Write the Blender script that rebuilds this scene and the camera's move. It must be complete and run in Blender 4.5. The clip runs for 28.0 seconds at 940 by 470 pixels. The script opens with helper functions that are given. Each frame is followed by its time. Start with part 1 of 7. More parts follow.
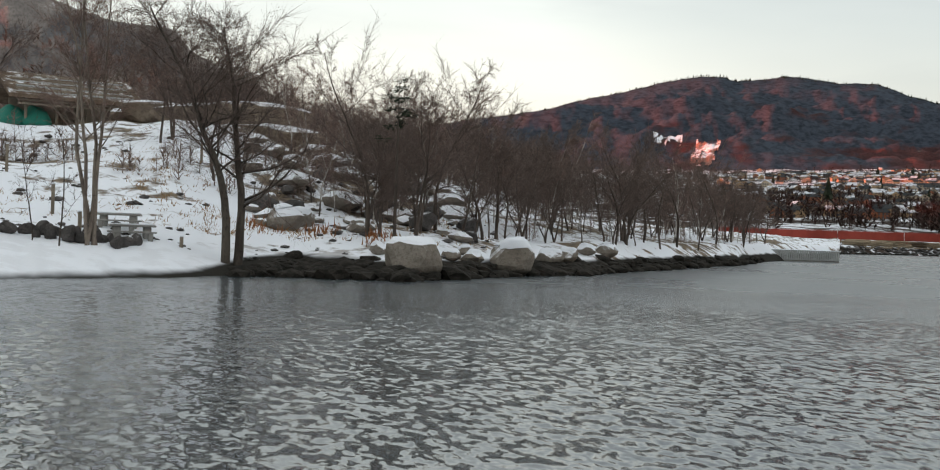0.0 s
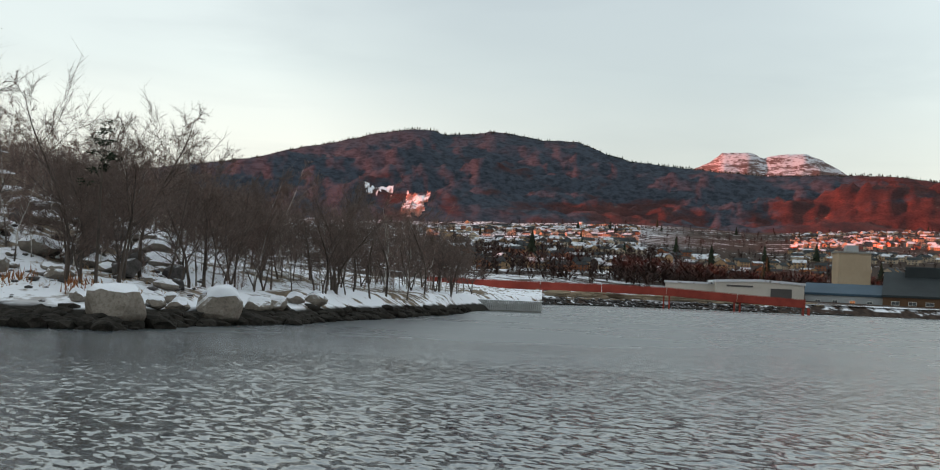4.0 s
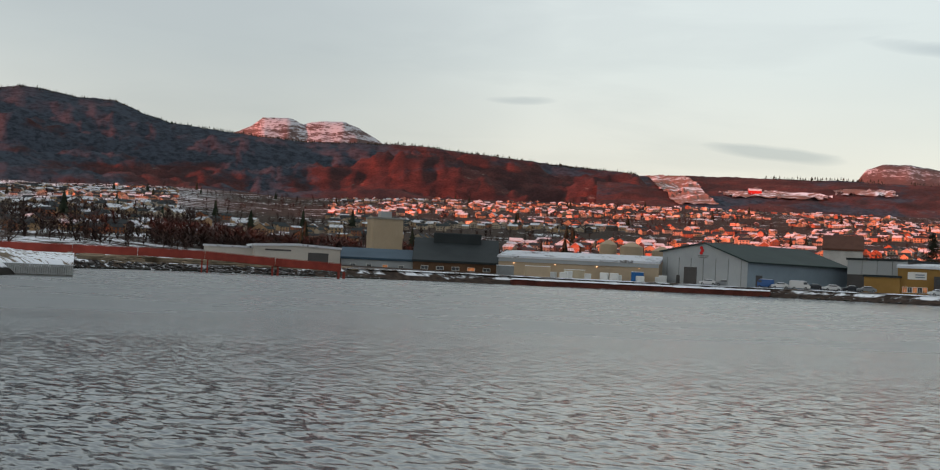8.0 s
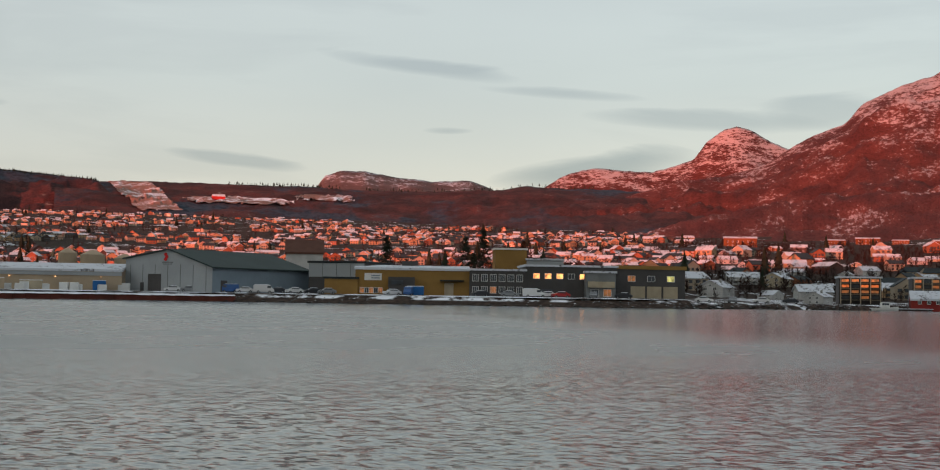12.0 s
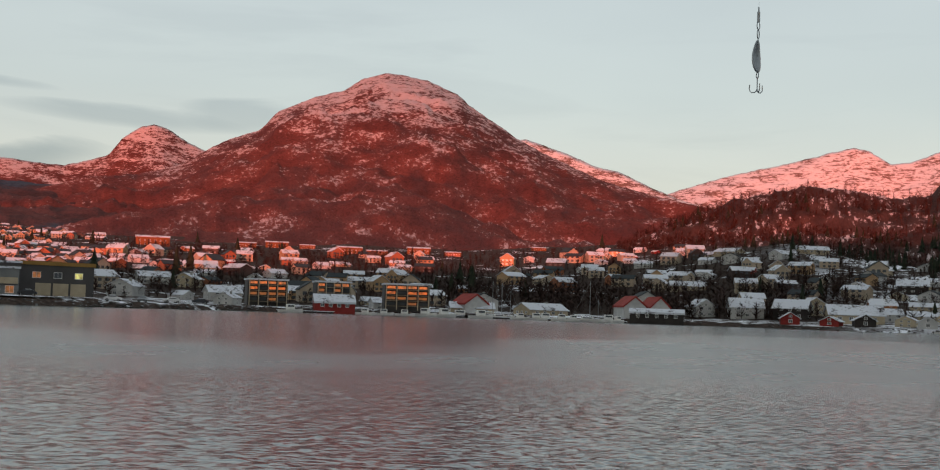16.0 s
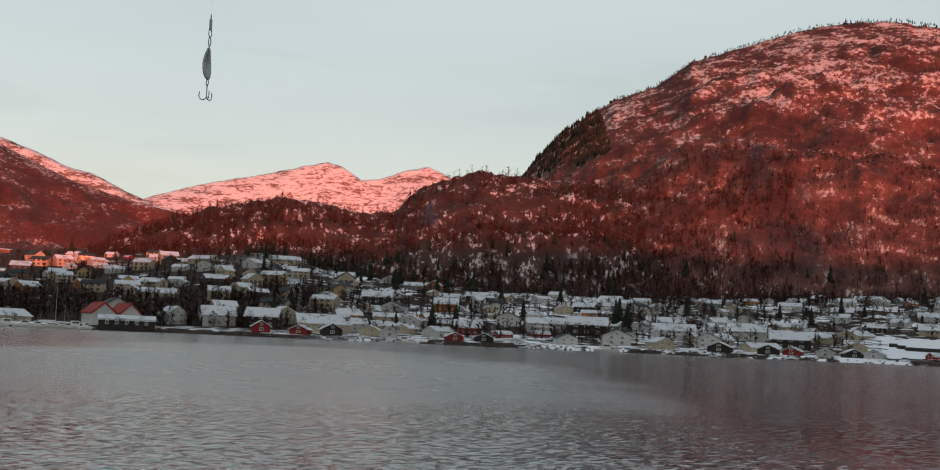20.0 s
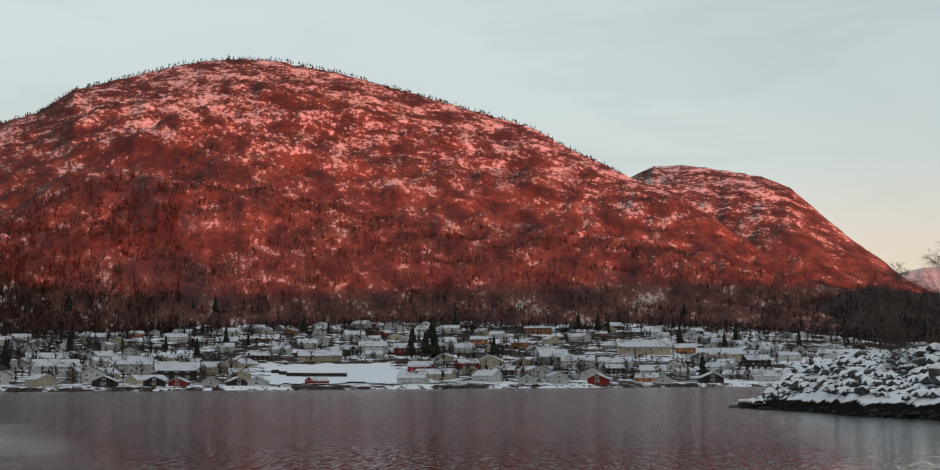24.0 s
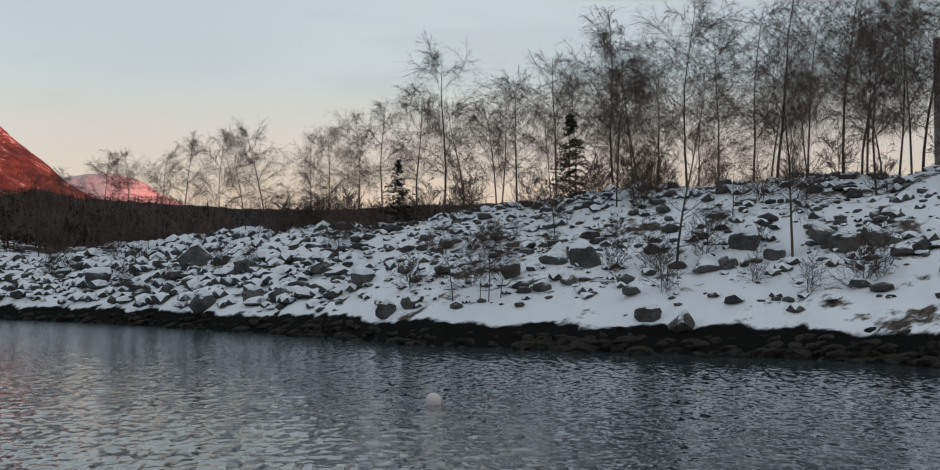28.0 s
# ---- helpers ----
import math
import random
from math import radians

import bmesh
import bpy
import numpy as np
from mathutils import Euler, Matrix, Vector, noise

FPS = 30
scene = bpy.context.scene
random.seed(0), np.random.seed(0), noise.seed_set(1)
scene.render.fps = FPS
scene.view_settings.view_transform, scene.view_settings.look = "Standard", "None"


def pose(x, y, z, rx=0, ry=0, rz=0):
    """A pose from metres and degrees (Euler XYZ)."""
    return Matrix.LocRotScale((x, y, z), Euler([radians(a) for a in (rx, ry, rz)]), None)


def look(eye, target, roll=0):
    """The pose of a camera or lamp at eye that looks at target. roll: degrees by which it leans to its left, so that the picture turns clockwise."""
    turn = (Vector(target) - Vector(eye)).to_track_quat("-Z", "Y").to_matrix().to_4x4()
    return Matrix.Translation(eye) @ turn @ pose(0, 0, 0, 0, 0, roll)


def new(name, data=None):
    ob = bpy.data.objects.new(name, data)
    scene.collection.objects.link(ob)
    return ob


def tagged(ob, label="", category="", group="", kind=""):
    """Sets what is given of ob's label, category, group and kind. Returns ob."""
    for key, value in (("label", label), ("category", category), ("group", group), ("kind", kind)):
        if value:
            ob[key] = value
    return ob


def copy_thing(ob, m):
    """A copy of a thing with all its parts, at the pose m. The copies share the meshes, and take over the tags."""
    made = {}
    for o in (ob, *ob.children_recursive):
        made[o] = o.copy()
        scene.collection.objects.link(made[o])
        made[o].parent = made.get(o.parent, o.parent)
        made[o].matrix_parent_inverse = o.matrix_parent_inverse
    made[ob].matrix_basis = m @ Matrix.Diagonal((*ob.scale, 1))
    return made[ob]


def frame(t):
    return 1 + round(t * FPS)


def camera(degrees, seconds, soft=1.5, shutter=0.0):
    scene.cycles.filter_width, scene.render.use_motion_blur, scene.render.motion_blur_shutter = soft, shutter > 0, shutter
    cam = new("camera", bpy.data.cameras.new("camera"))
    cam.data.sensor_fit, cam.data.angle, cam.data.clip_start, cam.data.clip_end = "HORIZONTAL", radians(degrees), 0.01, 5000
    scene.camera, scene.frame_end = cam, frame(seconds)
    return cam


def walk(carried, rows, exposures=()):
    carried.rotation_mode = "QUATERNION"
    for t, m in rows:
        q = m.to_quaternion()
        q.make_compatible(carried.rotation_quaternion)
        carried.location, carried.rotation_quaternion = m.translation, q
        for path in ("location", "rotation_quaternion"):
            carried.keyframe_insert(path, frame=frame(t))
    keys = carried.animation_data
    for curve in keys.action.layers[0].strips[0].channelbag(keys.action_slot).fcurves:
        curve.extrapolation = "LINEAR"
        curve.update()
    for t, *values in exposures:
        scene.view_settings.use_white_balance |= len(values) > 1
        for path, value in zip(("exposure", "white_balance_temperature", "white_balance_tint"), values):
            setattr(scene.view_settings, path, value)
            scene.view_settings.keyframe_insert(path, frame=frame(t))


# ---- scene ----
# The camera stands at the water's edge and turns once round; path: seconds, yaw, pitch, roll.
EYE = 2.0
cam = camera(39.18, 28.0, 1.1)
ROWS = [
    (0, -1.36, -0.31, -2.06),
    (0.5, -1.05, 0.20, -1.49),
    (1, -2.00, 0.85, -1.53),
    (1.5, -4.38, 1.20, -1.98),
    (2, -6.89, 1.40, -2.50),
    (2.5, -7.65, 1.94, -2.81),
    (3, -10.22, 1.55, -2.94),
    (3.5, -12.43, 2.06, -2.72),
    (5.5, -18.95, 2.30, -2.72),
    (6, -22.43, 2.16, -2.66),
    (6.5, -25.95, 1.88, -2.88),
    (7, -28.18, 1.89, -3.02),
    (7.5, -30.99, 1.58, -3.02),
    (8, -33.69, 1.69, -2.75),
    (8.5, -37.32, 1.92, -2.01),
    (9, -40.66, 2.31, -1.67),
    (9.5, -43.11, 1.79, -1.03),
    (10, -45.22, 1.69, -0.24),
    (10.5, -48.97, 2.10, -0.13),
    (11, -51.43, 1.78, 0.18),
    (11.5, -53.81, 2.18, -0.57),
    (12, -56.57, 2.67, -0.90),
    (12.5, -60.22, 2.49, -0.94),
    (13, -63.32, 2.08, -0.89),
    (13.5, -66.88, 2.47, -1.11),
    (15.5, -79.23, 3.24, -1.78),
    (16, -81.72, 3.30, -1.98),
    (16.5, -84.47, 3.53, -2.09),
    (17, -86.22, 3.77, -1.83),
    (17.5, -88.99, 3.29, -1.82),
    (18, -92.40, 3.56, -1.89),
    (18.5, -95.86, 3.79, -1.98),
    (19, -98.04, 3.59, -1.82),
    (19.5, -101.88, 3.45, -2.37),
    (20, -104.30, 4.51, -2.48),
    (20.5, -106.73, 5.04, -2.32),
    (21, -109.88, 5.27, -1.97),
    (21.5, -113.52, 5.38, -1.76),
    (22, -116.97, 5.59, -1.49),
    (22.5, -121.66, 5.93, -0.93),
    (24.5, -133.12, 5.82, -0.10),
    (25, -136.77, 4.88, -0.75),
    (25.5, -140.61, 4.07, -0.21),
    (26, -144.52, 3.72, -0.29),
    (26.5, -149.46, 3.20, -0.26),
    (27, -155.23, 3.15, -1.21),
    (27.5, -159.38, 2.28, 0.02),
    (28, -165.57, 2.09, 0.05),
]


def turn_pose(yaw, pitch, roll):
    a = radians(yaw)
    return pose(-0.15 * math.sin(a), 0.15 * math.cos(a), EYE, 90 + pitch, roll, yaw)


# the picture's brightness and white balance drift a little on the way
TONE = [(0, 0.64, 6750, 10), (1, 0.62, 6450, 8), (3, 0.54, 6350, 6), (6, 0.38, 6550, 11), (8, 0.20, 6500, 10), (10, 0.02, 6500, 9), (13, -0.12, 6450, 9), (17, -0.14, 6400, 9), (22, -0.06, 6450, 9), (25, 0.0, 6450, 9), (28, -0.08, 6200, 10)]
walk(cam, [(t, turn_pose(y, p, r)) for t, y, p, r in ROWS], TONE)

# ---- world, sun ----
SUN_AZ, SUN_EL = 88.0, 5.5
world = bpy.data.worlds.new("world")
scene.world = world
world.use_nodes = True
wt = world.node_tree
wt.nodes.clear()


def wn(kind, **kw):
    n = wt.nodes.new(kind)
    for k, v in kw.items():
        n.inputs[k].default_value = v
    return n


def wmath(op, a, b=None, clamp=False):
    n = wt.nodes.new("ShaderNodeMath")
    n.operation, n.use_clamp = op, clamp
    for i, v in enumerate((a, b)):
        if v is None:
            continue
        if isinstance(v, (int, float)):
            n.inputs[i].default_value = v
        else:
            wt.links.new(v, n.inputs[i])
    return n.outputs[0]


def wramp(fac, stops):
    n = wt.nodes.new("ShaderNodeValToRGB")
    e = n.color_ramp.elements
    while len(e) < len(stops):
        e.new(0.5)
    for el, (p, c) in zip(e, stops):
        el.position, el.color = p, (*c, 1)
    wt.links.new(fac, n.inputs[0])
    return n.outputs[0]


def wmix(fac, a, b, mode="MIX"):
    n = wt.nodes.new("ShaderNodeMix")
    n.data_type, n.blend_type = "RGBA", mode
    for s, v in ((0, fac), (6, a), (7, b)):
        if isinstance(v, (int, float)):
            n.inputs[s].default_value = v
        elif isinstance(v, tuple):
            n.inputs[s].default_value = (*v, 1)
        else:
            wt.links.new(v, n.inputs[s])
    return n.outputs[2]


tc = wt.nodes.new("ShaderNodeTexCoord")
sep = wt.nodes.new("ShaderNodeSeparateXYZ")
wt.links.new(tc.outputs["Generated"], sep.inputs[0])
up = wmath("MAXIMUM", sep.outputs[2], 0.0)
# the lit overcast: creamy near the horizon, cooler above
dome = wramp(up, [(0.0, (0.89, 0.81, 0.73)), (0.07, (0.865, 0.82, 0.765)), (0.16, (0.74, 0.775, 0.765)), (0.30, (0.75, 0.805, 0.805)), (1.0, (0.62, 0.66, 0.68))])
# streaks of stratus, flattened along the horizon
mapn = wt.nodes.new("ShaderNodeMapping")
mapn.inputs["Scale"].default_value = (2.2, 2.2, 13.0)
wt.links.new(tc.outputs["Generated"], mapn.inputs["Vector"])
cn = wn("ShaderNodeTexNoise", Scale=1.5, Detail=7.0, Roughness=0.55, Distortion=0.4)
wt.links.new(mapn.outputs[0], cn.inputs["Vector"])
streak = wramp(cn.outputs["Fac"], [(0.52, (0, 0, 0)), (0.63, (1, 1, 1))])
mapb = wt.nodes.new("ShaderNodeMapping")
mapb.inputs["Scale"].default_value = (1.1, 1.1, 4.0)
mapb.inputs["Location"].default_value = (3.1, 0.4, 0.0)
wt.links.new(tc.outputs["Generated"], mapb.inputs["Vector"])
cb = wn("ShaderNodeTexNoise", Scale=1.6, Detail=4.0, Roughness=0.5)
wt.links.new(mapb.outputs[0], cb.inputs["Vector"])
bank = wramp(cb.outputs["Fac"], [(0.42, (0, 0, 0)), (0.66, (1, 1, 1))])
bearing = wmath("MULTIPLY", wmath("ARCTAN2", sep.outputs[0], sep.outputs[1]), 57.296)
height = wmath("MULTIPLY", wmath("ARCSINE", sep.outputs[2]), 57.296)
ruffle = wmath("SUBTRACT", cn.outputs["Fac"], 0.5)
clouded = wmix(wmath("MULTIPLY", streak, 0.16), dome, (0.42, 0.44, 0.48))
# long thin clouds over the town and the great dome: bearing, height, half width, half thickness, slope, weight
for cb0, ch0, cw, ct, slope, much in ((54.5, 9.9, 4.6, 0.42, -0.10, 0.55), (60.5, 8.9, 4.2, 0.30, -0.06, 0.50), (46.5, 5.6, 2.9, 0.40, -0.08, 0.60), (61.5, 5.6, 4.8, 0.75, 0.10, 0.85), (66.5, 7.7, 5.6, 0.55, -0.06, 0.55), (71.5, 7.9, 2.6, 0.8, 0.0, 0.45), (55.5, 7.2, 1.2, 0.18, 0.0, 0.5), (35.5, 7.6, 1.6, 0.2, 0.0, 0.45), (64.5, 5.1, 6.0, 0.55, 0.0, 0.5)):
    du = wmath("SUBTRACT", bearing, cb0)
    u = wmath("DIVIDE", du, cw)
    v = wmath("DIVIDE", wmath("SUBTRACT", wmath("SUBTRACT", height, ch0), wmath("ADD", wmath("MULTIPLY", du, slope), wmath("MULTIPLY", ruffle, ct * 3.2))), ct)
    q = wmath("ADD", wmath("MULTIPLY", u, u), wmath("MULTIPLY", v, v))
    puff = wramp(wmath("ADD", q, wmath("MULTIPLY", ruffle, -2.0)), [(0.15, (1, 1, 1)), (1.0, (0, 0, 0))])
    clouded = wmix(wmath("MULTIPLY", puff, much), clouded, (0.33, 0.37, 0.43))
clouded = wmix(wmath("MULTIPLY", bank, 0.26), clouded, (0.48, 0.50, 0.53))
# two heavier cloud banks, high over the west and over the bank
for caz, cel, lo, much in ((-20, 15, 0.955, 0.66), (-150, 15, 0.98, 0.18), (-190, 23, 0.90, 0.26)):
    cd = wt.nodes.new("ShaderNodeVectorMath")
    cd.operation = "DOT_PRODUCT"
    cd.inputs[1].default_value = (-math.sin(radians(caz)) * math.cos(radians(cel)), math.cos(radians(caz)) * math.cos(radians(cel)), math.sin(radians(cel)))
    wt.links.new(tc.outputs["Generated"], cd.inputs[0])
    near = wramp(wmath("ADD", cd.outputs["Value"], wmath("MULTIPLY", wmath("SUBTRACT", cb.outputs["Fac"], 0.5), 1.1 * (1 - lo))), [(lo, (0, 0, 0)), (lo + (1 - lo) * 0.8, (1, 1, 1))])
    clouded = wmix(wmath("MULTIPLY", near, much), clouded, (0.36, 0.39, 0.43))
# afterglow low above the horizon round the sun's side
sd = (-math.sin(radians(-166)), math.cos(radians(-166)), 0.0)
dot = wt.nodes.new("ShaderNodeVectorMath")
dot.operation = "DOT_PRODUCT"
dot.inputs[1].default_value = sd
wt.links.new(tc.outputs["Generated"], dot.inputs[0])
side = wramp(dot.outputs["Value"], [(0.55, (0, 0, 0)), (1.0, (1, 1, 1))])
low = wramp(up, [(0.03, (1, 1, 1)), (0.16, (0, 0, 0))])
glow = wmath("MULTIPLY", side, low)
clouded = wmix(wmath("MULTIPLY", glow, 0.75), clouded, (1.0, 0.62, 0.42))
bg = wt.nodes.new("ShaderNodeBackground")
wt.links.new(clouded, bg.inputs[0])
bg.inputs[1].default_value = 0.735
sky = wt.nodes.new("ShaderNodeTexSky")
sky.sky_type, sky.sun_disc = "NISHITA", False
sky.sun_elevation, sky.sun_rotation = radians(SUN_EL), radians(360 - SUN_AZ)
bg2 = wt.nodes.new("ShaderNodeBackground")
wt.links.new(sky.outputs[0], bg2.inputs[0])
bg2.inputs[1].default_value = 0.05
add = wt.nodes.new("ShaderNodeAddShader")
wt.links.new(bg.outputs[0], add.inputs[0])
wt.links.new(bg2.outputs[0], add.inputs[1])
wo = wt.nodes.new("ShaderNodeOutputWorld")
wt.links.new(add.outputs[0], wo.inputs[0])

sun = new("sun", bpy.data.lights.new("sun", "SUN"))
sun.data.energy, sun.data.angle, sun.data.color = 6.9, radians(0.6), (1.0, 0.18, 0.105)
sun.matrix_world = look((-math.sin(radians(SUN_AZ)) * 100, math.cos(radians(SUN_AZ)) * 100, 100 * math.tan(radians(SUN_EL))), (0, 0, 0))


# ---- materials ----
class Mat:
    """A small builder for node materials; all textures run in world metres."""

    def __init__(self, name, rough=0.8, spec=0.3):
        self.m = bpy.data.materials.new(name)
        self.m.use_nodes = True
        self.t = self.m.node_tree
        self.p = self.t.nodes["Principled BSDF"]
        self.p.inputs["Roughness"].default_value = rough
        self.p.inputs["Specular IOR Level"].default_value = spec
        self.geo = self.t.nodes.new("ShaderNodeNewGeometry")
        s = self.t.nodes.new("ShaderNodeSeparateXYZ")
        self.t.links.new(self.geo.outputs["Position"], s.inputs[0])
        self.x, self.y, self.z = s.outputs
        self.place = self.geo.outputs["Position"]
        s = self.t.nodes.new("ShaderNodeSeparateXYZ")
        self.t.links.new(self.geo.outputs["Normal"], s.inputs[0])
        self.nz = s.outputs[2]

    def hillside(self):
        """Lets the textures run along the valley sides: round the fjord, up the slope, little into depth."""
        d = self.math("SQRT", self.math("ADD", self.math("MULTIPLY", self.x, self.x), self.math("MULTIPLY", self.y, self.y)))
        c = self.t.nodes.new("ShaderNodeCombineXYZ")
        self.t.links.new(self.math("MULTIPLY", self.math("ARCTAN2", self.x, self.y), 2000.0), c.inputs[0])
        self.t.links.new(self.math("MULTIPLY", d, 0.14), c.inputs[1])
        self.t.links.new(self.math("MULTIPLY", self.z, 1.35), c.inputs[2])
        self.place = c.outputs[0]

    def noise(self, size, detail=4.0, rough=0.55, stretch=(1, 1, 1), off=0.0, dist=0.0):
        mp = self.t.nodes.new("ShaderNodeMapping")
        mp.inputs["Scale"].default_value = tuple(k / size for k in stretch)
        mp.inputs["Location"].default_value = (off, off * 0.7, off * 1.3)
        self.t.links.new(self.place, mp.inputs["Vector"])
        n = self.t.nodes.new("ShaderNodeTexNoise")
        n.inputs["Scale"].default_value, n.inputs["Detail"].default_value = 1.0, detail
        n.inputs["Roughness"].default_value, n.inputs["Distortion"].default_value = rough, dist
        self.t.links.new(mp.outputs[0], n.inputs["Vector"])
        return n.outputs["Fac"]

    def math(self, op, a, b=None, c=None, clamp=False):
        n = self.t.nodes.new("ShaderNodeMath")
        n.operation, n.use_clamp = op, clamp
        for i, v in enumerate((a, b, c)):
            if v is None:
                continue
            if isinstance(v, (int, float)):
                n.inputs[i].default_value = v
            else:
                self.t.links.new(v, n.inputs[i])
        return n.outputs[0]

    def step(self, v, lo, hi):
        n = self.t.nodes.new("ShaderNodeMapRange")
        n.interpolation_type = "SMOOTHSTEP"
        for i, k in enumerate((v, lo, hi)):
            if isinstance(k, (int, float)):
                n.inputs[i].default_value = k
            else:
                self.t.links.new(k, n.inputs[i])
        return n.outputs[0]

    def mix(self, fac, a, b, mode="MIX"):
        n = self.t.nodes.new("ShaderNodeMix")
        n.data_type, n.blend_type = "RGBA", mode
        for s, v in ((0, fac), (6, a), (7, b)):
            if isinstance(v, (int, float)):
                n.inputs[s].default_value = v
            elif isinstance(v, tuple):
                n.inputs[s].default_value = (*v, 1)
            else:
                self.t.links.new(v, n.inputs[s])
        return n.outputs[2]

    def rnd(self):
        return self.t.nodes.new("ShaderNodeObjectInfo").outputs["Random"]

    def island(self):
        return self.geo.outputs["Random Per Island"]

    def colour(self, c):
        if isinstance(c, tuple):
            self.p.inputs["Base Color"].default_value = (*c, 1)
        else:
            self.t.links.new(c, self.p.inputs["Base Color"])
        return self

    def rough(self, v):
        self.t.links.new(v, self.p.inputs["Roughness"])
        return self

    def bump(self, h, strength=0.4, distance=0.05):
        b = self.t.nodes.new("ShaderNodeBump")
        b.inputs["Strength"].default_value, b.inputs["Distance"].default_value = strength, distance
        self.t.links.new(h, b.inputs["Height"])
        self.t.links.new(b.outputs[0], self.p.inputs["Normal"])
        return self


SNOW = (0.80, 0.82, 0.86)


def paint(name, c, size=1.2, vary=0.25, rough=0.75, spec=0.12):
    """Weathered paint, boards or plaster: stains and fine grain over a base colour."""
    m = Mat(name, rough, spec)
    d = tuple(k * (1 - vary) for k in c)
    big, fine = m.noise(size * 2.5, 3), m.noise(size * 0.12, 3, off=3.0, stretch=(1, 1, 0.35))
    col = m.mix(m.step(big, 0.35, 0.7), c, d)
    col = m.mix(m.math("MULTIPLY", m.step(fine, 0.45, 0.75), 0.35), col, tuple(k * (1 - 1.4 * vary) for k in c))
    return m.colour(col).bump(fine, 0.15, 0.01).m


def ground_snow(name, snow_lo, snow_hi, soil1, soil2, size, fine, bumpd):
    """Snow broken by grass, soil and stones."""
    m = Mat(name, 0.95, 0.04)
    a, b, c = m.noise(size, 5), m.noise(fine, 6, 0.65, off=5.0), m.noise(fine * 0.2, 3, off=9.0)
    mask = m.step(m.math("ADD", m.math("MULTIPLY", a, 0.5), m.math("MULTIPLY", b, 0.5)), snow_lo, snow_hi)
    soil = m.mix(m.step(c, 0.35, 0.65), soil1, soil2)
    soft = m.mix(m.math("MULTIPLY", m.step(a, 0.4, 0.75), 0.4), SNOW, (0.70, 0.73, 0.78))
    return m.colour(m.mix(mask, soil, soft)).bump(m.math("ADD", b, m.math("MULTIPLY", c, 0.4)), 0.5, bumpd)


def rock(name, c1, c2, size, snow=0.75, wet=None):
    """Granite, snow lying where it faces up, with a dark tide mark where wet gives its height."""
    m = Mat(name, 0.92, 0.08)
    a, b = m.noise(size, 5, 0.6), m.noise(size * 0.15, 4, 0.6, off=4.0)
    col = m.mix(m.step(a, 0.3, 0.7), c1, c2)
    col = m.mix(m.math("MULTIPLY", m.step(b, 0.45, 0.7), 0.5), col, tuple(k * 0.5 for k in c1))
    h = m.math("ADD", m.math("MULTIPLY", a, 0.5), m.math("MULTIPLY", b, 0.5))
    if snow < 1.5:
        sm = m.step(m.math("ADD", m.nz, m.math("MULTIPLY", m.math("SUBTRACT", a, 0.5), 0.7)), snow - 0.08, snow + 0.12)
        col = m.mix(sm, col, SNOW)
    if wet is not None:
        w = m.step(m.math("ADD", m.z, m.math("MULTIPLY", a, 0.5)), wet + 0.45, wet)
        col = m.mix(w, col, (0.022, 0.021, 0.017))
    return m.colour(col).bump(h, 0.6, size * 0.12).m


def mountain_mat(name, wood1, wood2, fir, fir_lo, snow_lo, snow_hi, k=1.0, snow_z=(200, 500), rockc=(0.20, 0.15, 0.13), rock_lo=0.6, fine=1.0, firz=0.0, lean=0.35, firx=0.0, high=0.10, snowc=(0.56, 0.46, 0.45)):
    """A wooded hillside in winter: bare birchwood, dark firs, ledges of rock, snow showing through. The default snow is
    tinted pink for evening light.
    """
    m = Mat(name, 0.95, 0.05)
    m.hillside()
    big = m.noise(260 * k, 5, 0.55, dist=0.6)
    mid = m.noise(55 * k, 6, 0.62, off=2.0, stretch=(1, 1, 1.6), dist=0.3)
    fin = m.noise(11 * k * fine, 7, 0.70, off=7.0, stretch=(1, 1, 1.05))
    tiny = m.noise(3.2 * k, 4, 0.7, off=11.0)
    col = m.mix(m.step(mid, 0.35, 0.68), wood1, wood2)
    col = m.mix(m.math("MULTIPLY", m.step(tiny, 0.42, 0.66), 0.5), col, tuple(c * 0.35 for c in wood1))
    f = m.math("ADD", m.math("ADD", m.math("MULTIPLY", big, 0.62), m.math("MULTIPLY", mid, 0.26)), m.math("MULTIPLY", fin, 0.12))
    # more firs upwards and leftwards, partly in place of shade on the slope
    if firz:
        f = m.math("ADD", f, m.math("MULTIPLY", m.math("SUBTRACT", m.z, 200.0), firz))
        f = m.math("SUBTRACT", f, m.math("MULTIPLY", m.math("SUBTRACT", m.x, 1200.0), firx))
    firs = m.step(f, fir_lo, fir_lo + 0.07)
    col = m.mix(firs, col, m.mix(m.step(fin, 0.4, 0.65), fir, tuple(c * 0.45 for c in fir)))
    crag = m.math("ADD", m.math("MULTIPLY", mid, 0.55), m.math("MULTIPLY", fin, 0.45))
    crags = m.step(crag, rock_lo, rock_lo + 0.05)
    bare = m.math("SUBTRACT", 1.0, firs)
    col = m.mix(m.math("MULTIPLY", crags, bare), col, rockc)
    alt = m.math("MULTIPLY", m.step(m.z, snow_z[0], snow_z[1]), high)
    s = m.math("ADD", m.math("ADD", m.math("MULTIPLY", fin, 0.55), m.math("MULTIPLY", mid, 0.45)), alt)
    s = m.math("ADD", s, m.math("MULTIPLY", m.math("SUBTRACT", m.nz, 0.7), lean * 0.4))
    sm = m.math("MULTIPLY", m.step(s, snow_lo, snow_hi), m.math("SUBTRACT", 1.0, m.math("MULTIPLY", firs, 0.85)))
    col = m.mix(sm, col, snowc)
